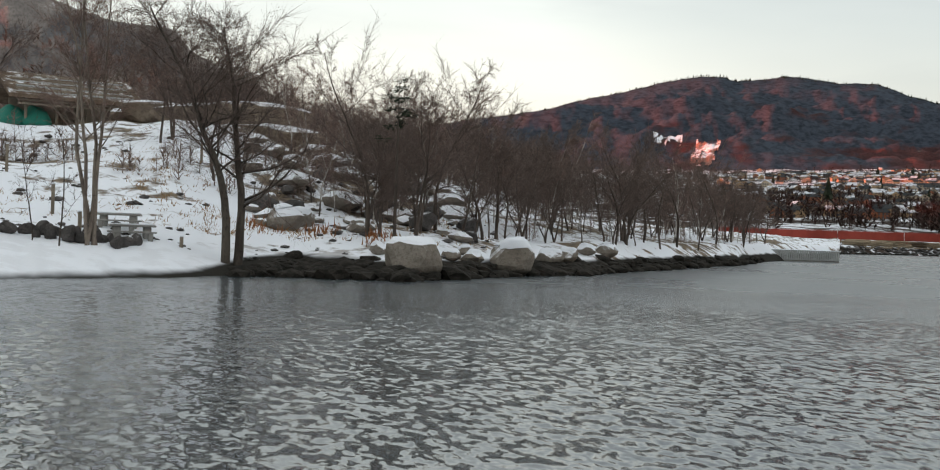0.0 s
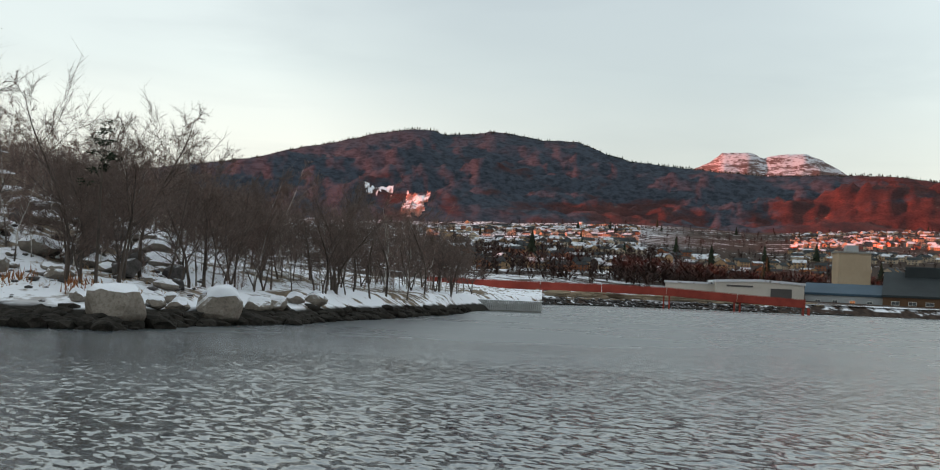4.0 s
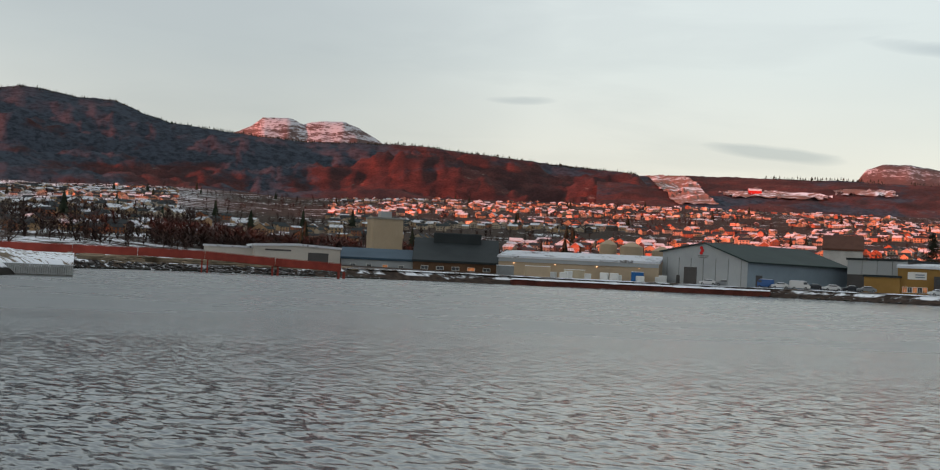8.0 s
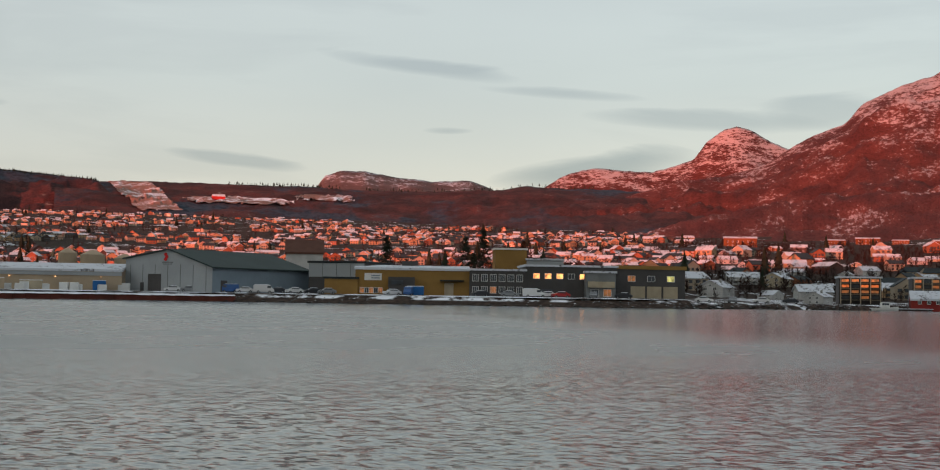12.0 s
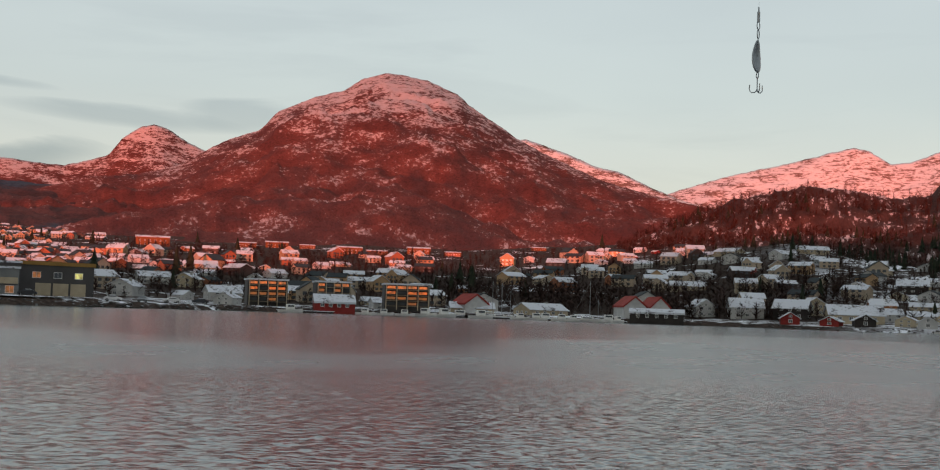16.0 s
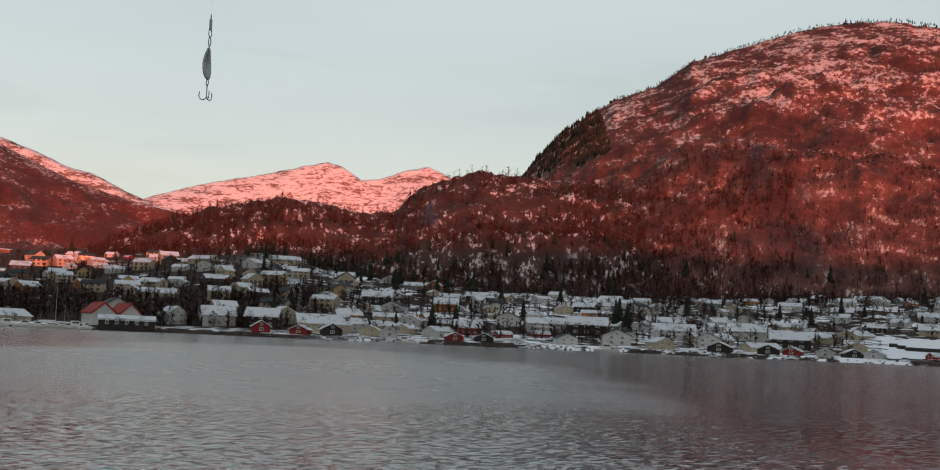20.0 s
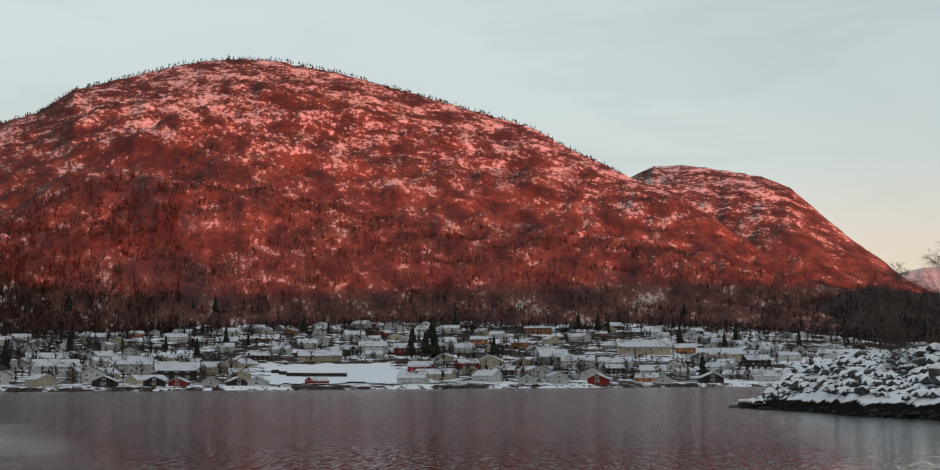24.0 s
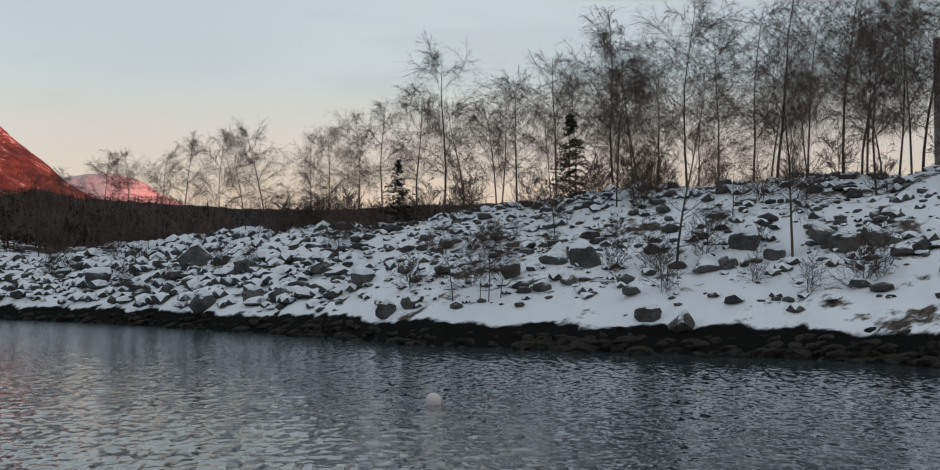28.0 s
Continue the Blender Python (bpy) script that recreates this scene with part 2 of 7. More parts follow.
    return m.colour(col).bump(m.math("ADD", fin, m.math("MULTIPLY", tiny, 0.5)), 0.38, 4.0 * k).m


def bark(name, c1, c2, white=0.0):
    m = Mat(name, 0.9, 0.15)
    a, b = m.noise(0.5, 4, stretch=(1, 1, 0.3)), m.noise(0.07, 3, stretch=(1, 1, 0.4), off=3.0)
    col = m.mix(m.step(a, 0.35, 0.65), c1, c2)
    if white:
        col = m.mix(m.math("MULTIPLY", m.step(a, 0.42, 0.52), white), col, (0.55, 0.52, 0.48))
    col = m.mix(m.math("MULTIPLY", m.step(b, 0.5, 0.7), 0.5), col, tuple(k * 0.4 for k in c1))
    return m.colour(col).bump(b, 0.5, 0.02).m


def twig(name, c1, c2):
    m = Mat(name, 0.95, 0.1)
    return m.colour(m.mix(m.island(), c1, c2)).m


def lamp_mat(name, c, strength, base=(0.3, 0.2, 0.1)):
    m = Mat(name, 0.3, 0.5)
    m.colour(base)
    m.p.inputs["Emission Color"].default_value = (*c, 1)
    n = m.noise(0.9, 2)
    m.t.links.new(m.math("MULTIPLY", m.step(n, 0.2, 0.7), strength), m.p.inputs["Emission Strength"])
    return m.m


def glass_mat(name, c=(0.02, 0.025, 0.03), rough=0.08):
    m = Mat(name, rough, 0.8)
    return m.colour(m.mix(m.step(m.noise(1.5, 2), 0.3, 0.7), c, tuple(k * 2.0 for k in c))).m


def water_mat():
    m = Mat("sea_water", 0.05, 0.5)
    m.p.inputs["IOR"].default_value = 1.8
    swell = m.noise(60.0, 3, stretch=(1, 1, 1))
    m.colour(m.mix(swell, (0.030, 0.042, 0.050), (0.046, 0.060, 0.068)))
    d = m.math("SQRT", m.math("ADD", m.math("MULTIPLY", m.x, m.x), m.math("MULTIPLY", m.y, m.y)))
    w = m.math("SUBTRACT", m.noise(34.0, 4, off=6.0), 0.5)
    # bearing in degrees, clockwise from the bay
    turn = m.math("SUBTRACT", m.math("FLOORED_MODULO", m.math("ADD", m.math("MULTIPLY", m.math("ARCTAN2", m.x, m.y), 57.296), 90.0), 360.0), 90.0)
    # sheltered water begins this far out: along the town, under the village, round the stony bank
    edge = m.t.nodes.new("ShaderNodeFloatCurve")
    m.t.links.new(m.math("DIVIDE", turn, 180.0, clamp=True), edge.inputs["Value"])
    pts = edge.mapping.curves[0].points
    shelter = ((0.0, 0.80), (30.0, 0.80), (56.0, 0.42), (66.0, 0.24), (76.0, 0.20), (86.0, 0.33), (96.0, 0.45), (106.0, 0.36), (112.0, 0.20), (119.0, 0.09), (135.0, 0.07), (150.0, 0.05), (180.0, 0.05))
    while len(pts) < len(shelter):
        pts.new(0.5, 0.5)
    for p, (a, v) in zip(pts, shelter):
        p.location = (a / 180.0, v)
    edge.mapping.update()
    reach = m.math("MULTIPLY", edge.outputs[0], 400.0)
    dd = m.math("MULTIPLY", d, m.math("ADD", 1.0, m.math("MULTIPLY", w, 0.9)))
    lee = m.step(dd, m.math("MULTIPLY", reach, 0.5), m.math("MULTIPLY", reach, 1.1))
    bay = m.step(m.math("ADD", turn, m.math("MULTIPLY", w, 20.0)), 2.0, -8.0)
    cove = m.step(m.math("ADD", turn, m.math("MULTIPLY", w, 20.0)), 128.0, 152.0)
    wind = m.math("MULTIPLY", m.math("SUBTRACT", 1.0, lee), m.math("SUBTRACT", 1.0, m.math("ADD", m.math("MULTIPLY", bay, 0.45), m.math("MULTIPLY", cove, 0.75))))
    # gusts and slicks
    gust = m.math("ADD", 0.75, m.math("MULTIPLY", m.step(m.noise(9.0, 4, off=21.0, stretch=(0.6, 1.0, 1.0)), 0.35, 0.65), 0.5))
    wind = m.math("MULTIPLY", wind, gust)
    # waves too small for the eye far out become gloss; near ones keep their slopes
    away = m.step(d, 15.0, 60.0)
    m.rough(m.math("ADD", m.math("ADD", 0.04, m.math("MULTIPLY", away, 0.12)), m.math("MULTIPLY", wind, m.math("ADD", 0.09, m.math("MULTIPLY", away, 0.03)))))
    chop = m.math("ADD", 0.34, m.math("ADD", m.math("MULTIPLY", m.step(turn, 22.0, 2.0), 0.45), m.math("MULTIPLY", m.step(m.math("ADD", turn, m.math("MULTIPLY", w, 30.0)), 68.0, 96.0), 0.95)))
    across = m.t.nodes.new("ShaderNodeVectorRotate")
    across.rotation_type = "Z_AXIS"
    across.inputs["Angle"].default_value = radians(-105)
    m.t.links.new(m.geo.outputs["Position"], across.inputs["Vector"])
    normal = m.geo.outputs["Normal"]
    for size, calm, windy, off in ((0.06, 0.06, 0.10, 4.0), (0.13, 0.26, 0.40, 8.0), (0.26, 0.06, 0.12, 15.0), (0.6, 0.03, 0.07, 23.0)):
        mp = m.t.nodes.new("ShaderNodeMapping")
        mp.inputs["Scale"].default_value = (0.55 / size, 1.0 / size, 1.0 / size)
        mp.inputs["Location"].default_value = (off, off, off)
        m.t.links.new(across.outputs[0], mp.inputs["Vector"])
        n = m.t.nodes.new("ShaderNodeTexNoise")
        n.inputs["Scale"].default_value, n.inputs["Detail"].default_value, n.inputs["Distortion"].default_value = 1.0, 1.0, 0.4
        m.t.links.new(mp.outputs[0], n.inputs["Vector"])
        v = m.t.nodes.new("ShaderNodeVectorMath")
        v.operation = "SUBTRACT"
        v.inputs[1].default_value = (0.5, 0.5, 0.5)
        m.t.links.new(n.outputs["Color"], v.inputs[0])
        flat = m.t.nodes.new("ShaderNodeVectorMath")
        flat.operation = "MULTIPLY"
        flat.inputs[1].default_value = (1, 1, 0)
        m.t.links.new(v.outputs[0], flat.inputs[0])
        s = m.t.nodes.new("ShaderNodeVectorMath")
        s.operation = "SCALE"
        m.t.links.new(flat.outputs[0], s.inputs[0])
        keep = m.math("SUBTRACT", 1.0, m.math("MULTIPLY", away, 0.75))
        m.t.links.new(m.math("MULTIPLY", keep, m.math("ADD", m.math("MULTIPLY", m.math("MULTIPLY", wind, chop), windy), calm)), s.inputs["Scale"])
        a = m.t.nodes.new("ShaderNodeVectorMath")
        m.t.links.new(normal, a.inputs[0])
        m.t.links.new(s.outputs[0], a.inputs[1])
        normal = a.outputs[0]
    u = m.t.nodes.new("ShaderNodeVectorMath")
    u.operation = "NORMALIZE"
    m.t.links.new(normal, u.inputs[0])
    m.t.links.new(u.outputs[0], m.p.inputs["Normal"])
    return m.m


SEA = water_mat()
BEACH = ground_snow("beach_snow", 0.435, 0.495, (0.12, 0.10, 0.08), (0.22, 0.17, 0.12), 9.0, 1.6, 0.10)
_d = BEACH.math("SQRT", BEACH.math("ADD", BEACH.math("MULTIPLY", BEACH.x, BEACH.x), BEACH.math("MULTIPLY", BEACH.y, BEACH.y)))
_old = BEACH.p.inputs["Base Color"].links[0].from_socket
BEACH.colour(BEACH.mix(BEACH.math("MULTIPLY", BEACH.step(_d, 56.0, 51.0), 0.9), _old, SNOW))
_h = BEACH.step(BEACH.math("ADD", BEACH.z, BEACH.math("MULTIPLY", BEACH.noise(4.0, 4, off=1.0), 0.5)), BEACH.math("ADD", 0.50, BEACH.math("MULTIPLY", BEACH.step(BEACH.x, -9.5, -6.0), 0.50)), BEACH.math("ADD", 0.22, BEACH.math("MULTIPLY", BEACH.step(BEACH.x, -9.5, -6.0), 0.60)))
_old = BEACH.p.inputs["Base Color"].links[0].from_socket
BEACH.colour(BEACH.mix(_h, _old, (0.028, 0.026, 0.022)))
MEADOW = ground_snow("meadow_snow", 0.49, 0.60, (0.20, 0.10, 0.08), (0.28, 0.16, 0.12), 90.0, 16.0, 0.8).m
SHORE = ground_snow("village_ground", 0.565, 0.62, (0.032, 0.024, 0.020), (0.07, 0.05, 0.04), 45.0, 7.0, 0.8)
# open snowy gardens along the village further on
_a, _b = SHORE.noise(30.0, 5, off=14.0), SHORE.noise(5.0, 5, 0.65, off=17.0)
_h = SHORE.step(SHORE.math("ADD", SHORE.math("MULTIPLY", _a, 0.5), SHORE.math("MULTIPLY", _b, 0.5)), 0.495, 0.55)
_old = SHORE.p.inputs["Base Color"].links[0].from_socket
SHORE.colour(SHORE.mix(SHORE.math("MULTIPLY", _h, SHORE.math("MAXIMUM", SHORE.step(SHORE.y, -40.0, -110.0), SHORE.step(SHORE.math("ARCTAN2", SHORE.x, SHORE.y), 0.42, 0.34))), _old, SNOW))
_old = SHORE.p.inputs["Base Color"].links[0].from_socket
SHORE.colour(SHORE.mix(SHORE.math("MULTIPLY", SHORE.math("MULTIPLY", SHORE.step(SHORE.z, 2.6, 1.7), SHORE.step(SHORE.z, 0.9, 1.2)), SHORE.step(SHORE.noise(5.0, 5, off=31.0), 0.49, 0.59)), _old, SNOW))
SHORE = SHORE.m
BANK = ground_snow("bank_snow", 0.395, 0.455, (0.05, 0.042, 0.036), (0.13, 0.10, 0.08), 4.0, 1.1, 0.12)
_h = BANK.step(BANK.math("ADD", BANK.z, BANK.math("MULTIPLY", BANK.noise(1.6, 5, off=1.0), 0.9)), 1.24, 1.12)
_old = BANK.p.inputs["Base Color"].links[0].from_socket
BANK.colour(BANK.mix(_h, _old, (0.008, 0.0075, 0.007)))
BEACH, BANK = BEACH.m, BANK.m
BROWN1, BROWN2 = (0.15, 0.05, 0.042), (0.24, 0.075, 0.055)
# fir colour turned blue-grey to carry the haze of distance
HAZYFIR = (0.050, 0.062, 0.082)
# evening red is put into the bare wood of these two slopes
MT_FIR = mountain_mat("fir_mountain", (0.046, 0.024, 0.025), (0.105, 0.040, 0.036), (0.048, 0.058, 0.076), 0.440, 0.70, 0.76, firz=0.0008, firx=0.00010, snow_z=(330, 420))
MT_PLATEAU = mountain_mat("plateau_wood", (0.052, 0.026, 0.025), (0.115, 0.043, 0.037), HAZYFIR, 0.50, 0.67, 0.73, snow_z=(230, 330), k=0.8)
# wood greyed to paint in haze; the western copy is lightened further
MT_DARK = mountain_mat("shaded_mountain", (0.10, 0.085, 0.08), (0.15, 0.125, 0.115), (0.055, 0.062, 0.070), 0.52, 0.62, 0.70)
MT_WEST = mountain_mat("hazy_western_mountain", (0.17, 0.15, 0.14), (0.26, 0.225, 0.205), (0.11, 0.11, 0.115), 0.52, 0.60, 0.68, snowc=(0.6, 0.6, 0.62))
MT_LOW = mountain_mat("low_dark_hill", (0.045, 0.032, 0.028), (0.075, 0.052, 0.044), (0.03, 0.032, 0.034), 0.52, 0.70, 0.78)
# red evening light is partly painted into these wood and snow colours
MT_RED = mountain_mat("red_lit_birch_mountain", (0.095, 0.032, 0.028), (0.17, 0.054, 0.042), HAZYFIR, 0.70, 0.575, 0.66, snow_z=(140, 480), fine=0.6, high=0.12, snowc=(0.44, 0.33, 0.32))
MT_ROCK = mountain_mat("red_lit_rocky_mountain", (0.066, 0.030, 0.028), (0.20, 0.080, 0.060), (0.045, 0.034, 0.036), 0.60, 0.585, 0.66, k=0.75, snow_z=(90, 300), fine=0.8, rock_lo=0.55, rockc=(0.22, 0.12, 0.095), high=0.06, snowc=(0.52, 0.40, 0.38))
MT_HILL = mountain_mat("wooded_hill", (0.055, 0.030, 0.026), (0.10, 0.050, 0.040), HAZYFIR, 0.56, 0.57, 0.62, k=0.5)
# snow greyed to paint in the summits' unlit sides
MT_FAR = mountain_mat("bare_shaded_summit", (0.11, 0.075, 0.07), (0.18, 0.12, 0.11), HAZYFIR, 0.9, 0.588, 0.648, k=0.9, snow_z=(300, 520), fine=0.7, snowc=(0.46, 0.45, 0.48))
MT_SNOW = mountain_mat("pink_lit_snow_mountain", (0.20, 0.11, 0.09), (0.28, 0.16, 0.13), HAZYFIR, 0.9, 0.545, 0.635, k=0.8, snow_z=(150, 480), fine=0.8, snowc=(0.66, 0.55, 0.54))
MT_PALE = mountain_mat("pale_snow_mountain", (0.20, 0.13, 0.11), (0.28, 0.18, 0.15), HAZYFIR, 0.9, 0.48, 0.55, snow_z=(150, 480), fine=0.8)
GRANITE = rock("granite", (0.17, 0.145, 0.12), (0.27, 0.24, 0.205), 0.8, 0.55, wet=0.30)
BANKROCK = rock("bank_rock", (0.055, 0.054, 0.054), (0.13, 0.128, 0.125), 0.6, 0.14, wet=0.35)
BIGROCK = rock("big_bank_rock", (0.07, 0.066, 0.064), (0.15, 0.14, 0.135), 0.7, 0.70, wet=0.35)
BAREROCK = rock("bare_rock", (0.05, 0.047, 0.045), (0.115, 0.105, 0.10), 0.6, 0.98, wet=0.35)
WEED = rock("weedy_rock", (0.014, 0.013, 0.011), (0.045, 0.040, 0.034), 0.5, 1.25)
ALDER = bark("alder_bark", (0.055, 0.045, 0.038), (0.10, 0.085, 0.07))
BIRCH = bark("birch_bark", (0.09, 0.075, 0.065), (0.20, 0.17, 0.15), 0.8)
DARKB = bark("dark_bark", (0.060, 0.048, 0.041), (0.12, 0.096, 0.080))
TWIG = twig("alder_twigs", (0.10, 0.076, 0.066), (0.20, 0.150, 0.130))
RTWIG = twig("birch_twigs", (0.14, 0.098, 0.084), (0.24, 0.165, 0.14))
BTWIG = twig("brown_twigs", (0.072, 0.054, 0.047), (0.145, 0.108, 0.092))
NEEDLE = twig("fir_needles", (0.016, 0.022, 0.015), (0.035, 0.042, 0.026))
FARWOOD = twig("far_bare_wood", (0.028, 0.019, 0.017), (0.072, 0.042, 0.034))
# bare wood again, with red sunlight put into its colour
SUNLITWOOD = twig("sunlit_birchwood", (0.045, 0.021, 0.018), (0.10, 0.040, 0.031))
# scrub brown lightened to paint in haze over the hillside
SCRUB = twig("hazy_brown_scrub", (0.17, 0.128, 0.108), (0.28, 0.208, 0.172))
GRASS = twig("dry_grass", (0.36, 0.24, 0.12), (0.24, 0.13, 0.06))
FERN = twig("rusty_fern", (0.30, 0.12, 0.05), (0.20, 0.09, 0.04))


# ---- geometry helpers ----
def at(az, r, z=0.0):
    """The place at a bearing (degrees, left is plus), a distance and a height."""
    a = radians(az)
    return Vector((-math.sin(a) * r, math.cos(a) * r, z))


def lift(r, el):
    """Height of what stands r metres off at an elevation in degrees."""
    return EYE + r * math.tan(radians(el))


def table(rows, col=1):
    """A function of the bearing, gliding between the rows (bearing, value, ...)."""
    s = sorted(rows)
    xs, ys = [k[0] for k in s], [k[col] for k in s]
    return lambda a: float(np.interp(a, xs, ys))


def finish(name, bm, mat, smooth=False):
    me = bpy.data.meshes.new(name)
    bm.to_mesh(me)
    bm.free()
    me.materials.append(mat)
    if smooth:
        me.polygons.foreach_set("use_smooth", [True] * len(me.polygons))
    return me


def raw(name, verts, faces, mat, smooth=False):
    me = bpy.data.meshes.new(name)
    me.from_pydata(verts, [], faces)
    me.materials.append(mat)
    if smooth:
        me.polygons.foreach_set("use_smooth", [True] * len(me.polygons))
    return me


def part(name, me, parent, label="", m=None):
    ob = new(name, me)
    ob.parent = parent
    if m is not None:
        ob.matrix_basis = m
    if label:
        ob["label"] = label
    return ob


def box(bm, x0, x1, y0, y1, z0, z1):
    v = [bm.verts.new(c) for c in ((x0, y0, z0), (x1, y0, z0), (x1, y1, z0), (x0, y1, z0), (x0, y0, z1), (x1, y0, z1), (x1, y1, z1), (x0, y1, z1))]
    for f in ((3, 2, 1, 0), (4, 5, 6, 7), (0, 1, 5, 4), (1, 2, 6, 5), (2, 3, 7, 6), (3, 0, 4, 7)):
        bm.faces.new([v[i] for i in f])
    return v


def box_me(name, mat, *b, bevel=0.0):
    bm = bmesh.new()
    box(bm, *b)
    if bevel:
        bmesh.ops.bevel(bm, geom=bm.edges[:], offset=bevel, segments=1, affect="EDGES")
    return finish(name, bm, mat)


def fbm(x, y, size, octaves=5, seed=0.0):
    return noise.fractal(Vector((x / size + seed, y / size - seed, seed * 0.37)), 0.9, 2.0, octaves)


def sheet(name, mat, us, vs, fn, smooth=True):
    """A grid of quads over us x vs."""
    verts = [fn(u, v) for u in us for v in vs]
    n = len(vs)
    faces = [(i * n + j, (i + 1) * n + j, (i + 1) * n + j + 1, i * n + j + 1) for i in range(len(us) - 1) for j in range(n - 1)]
    return raw(name, [tuple(p) for p in verts], faces, mat, smooth)


def structure(name, me, label, category):
    return tagged(new(name, me), label, category, kind="structure")


# ---- the sea: ripples modelled near the camera, flattening out with distance ----
g = np.random.default_rng(4)
az = np.concatenate([np.arange(22.0, -187.0, -0.36), np.arange(-190.0, -332.0, -4.0)])
rr = [0.0, 4.0, 9.4]
while rr[-1] < 62:
    rr.append(rr[-1] * (1.0045 if rr[-1] < 26 else 1.010))
rr = np.array(rr + [70, 84, 110, 150, 220, 340, 600, 1200, 2600, 4800])
X = -np.sin(np.radians(az))[:, None] * rr[None]
Y = np.cos(np.radians(az))[:, None] * rr[None]
Z = np.zeros_like(X)
fade = np.clip((60 - rr) / 22, 0, 1) * (rr > 8)
step_r = np.where(rr < 26, 0.0062, 0.010) * rr
patch = np.ones_like(X)
for k in range(10):
    ln, a, ph = g.uniform(7, 26), g.uniform(0, math.tau), g.uniform(0, math.tau)
    patch += 0.13 * np.sin((X * math.cos(a) + Y * math.sin(a)) * math.tau / ln + ph)
# the chop dies away in the lee of the bay and of the stony bank
lull = 1 - 0.35 * np.clip((az + 4) / 8, 0, 1) - 0.45 * np.clip((-132 - az) / 22, 0, 1)
for k in range(72):
    ln = 0.34 * (0.90 / 0.34) ** (k / 71)
    a, ph = radians(-75) + g.normal(0, 0.75), g.uniform(0, math.tau)
    warp = 0.35 * np.sin(X * g.uniform(0.2, 1.1) + Y * g.uniform(0.2, 1.1) + ph)
    keep = np.clip(2.0 - step_r / ln * 4.0, 0, 1)
    wave = np.sin((X * math.cos(a) + Y * math.sin(a)) * math.tau / ln + ph + warp * 3)
    Z += 0.0008 * ln * wave * keep[None]
# crests narrower than troughs
Z = 0.006 * (np.exp(0.7 * np.clip(Z / 0.006, -3, 2.2)) - 1) / 0.7 * np.clip(patch, 0.3, 1.8) * fade[None] * lull[:, None]
n = len(rr)
co = np.stack([X, Y, Z], -1).reshape(-1, 3)
I, J = np.meshgrid(np.arange(len(az)), np.arange(n - 1), indexing="ij")
K = (I + 1) % len(az)
quads = np.stack([I * n + J, I * n + J + 1, K * n + J + 1, K * n + J], -1).reshape(-1, 4)
structure("water", raw("water", co.tolist(), quads.tolist(), SEA, True), "grey rippled fjord water mirroring the sky and mountains", "water")

# ---- the far shore and its slope: bearing, shore, end of the flat, top of the village, its elevation ----
FAR = [(8, 190, 260, 2000, 2.2), (-8, 190, 260, 2000, 2.6), (-17, 210, 280, 2000, 2.9), (-21, 250, 340, 2000, 3.0), (-26, 262, 420, 2000, 2.8), (-33, 300, 520, 2050, 3.05), (-42, 318, 520, 2000, 3.15), (-54, 302, 420, 1800, 3.0),
       (-62, 300, 400, 1200, 2.6), (-67, 316, 410, 900, 2.3), (-74, 372, 420, 850, 2.2), (-82, 392, 430, 850, 2.3), (-90, 405, 440, 800, 2.9), (-95, 405, 430, 720, 3.3),
       (-102, 400, 425, 620, 2.1), (-112, 395, 420, 620, 1.9), (-125, 405, 430, 700, 2.4), (-138, 430, 450, 720, 2.3), (-148, 455, 480, 720, 1.5), (-156, 480, 500, 760, 0.6), (-170, 500, 520, 800, 0.8)]
far_shore, far_flat, far_top, far_el = (table(FAR, i) for i in (1, 2, 3, 4))


def far_ground(az, r):
    """Height of the far shore's ground."""
    s, f, t = far_shore(az), far_flat(az), far_top(az)
    x, y, _ = at(az, r)
    quay = 1.9 if -66 < az < -27 else 1.3
    if r < s + 5:
        return -0.6 + (quay + 0.6) * max(0.0, min(1.0, (r - s + 1.5) / 5))
    zt = lift(t, far_el(az))
    u = max(0.0, (r - f) / (t - f))
    z = quay + (min(r, f) - s) * 0.012 + (zt - quay - 0.8) * (min(u, 1.0) ** 1.15)
    if u > 1:
        z += (r - t) * 0.07
    return z + fbm(x, y, 70, 4) * min(2.5, 0.05 + u * 6) * (0.4 if u < 1 else 1)


us = list(np.arange(8, -172, -0.35))
vs = [0, 0.004, 0.008, 0.014, 0.03, 0.06] + list(np.linspace(0.1, 1.0, 56))
structure("ground_far_shore", sheet("ground_far_shore", SHORE, us, vs, lambda a, v: at(a, far_shore(a) - 3 + v * (far_top(a) + 260 - far_shore(a)), far_ground(a, far_shore(a) - 3 + v * (far_top(a) + 260 - far_shore(a))))), "snowy built-up slope along the far shore", "ground")


# ---- mountains ----
LAND = []


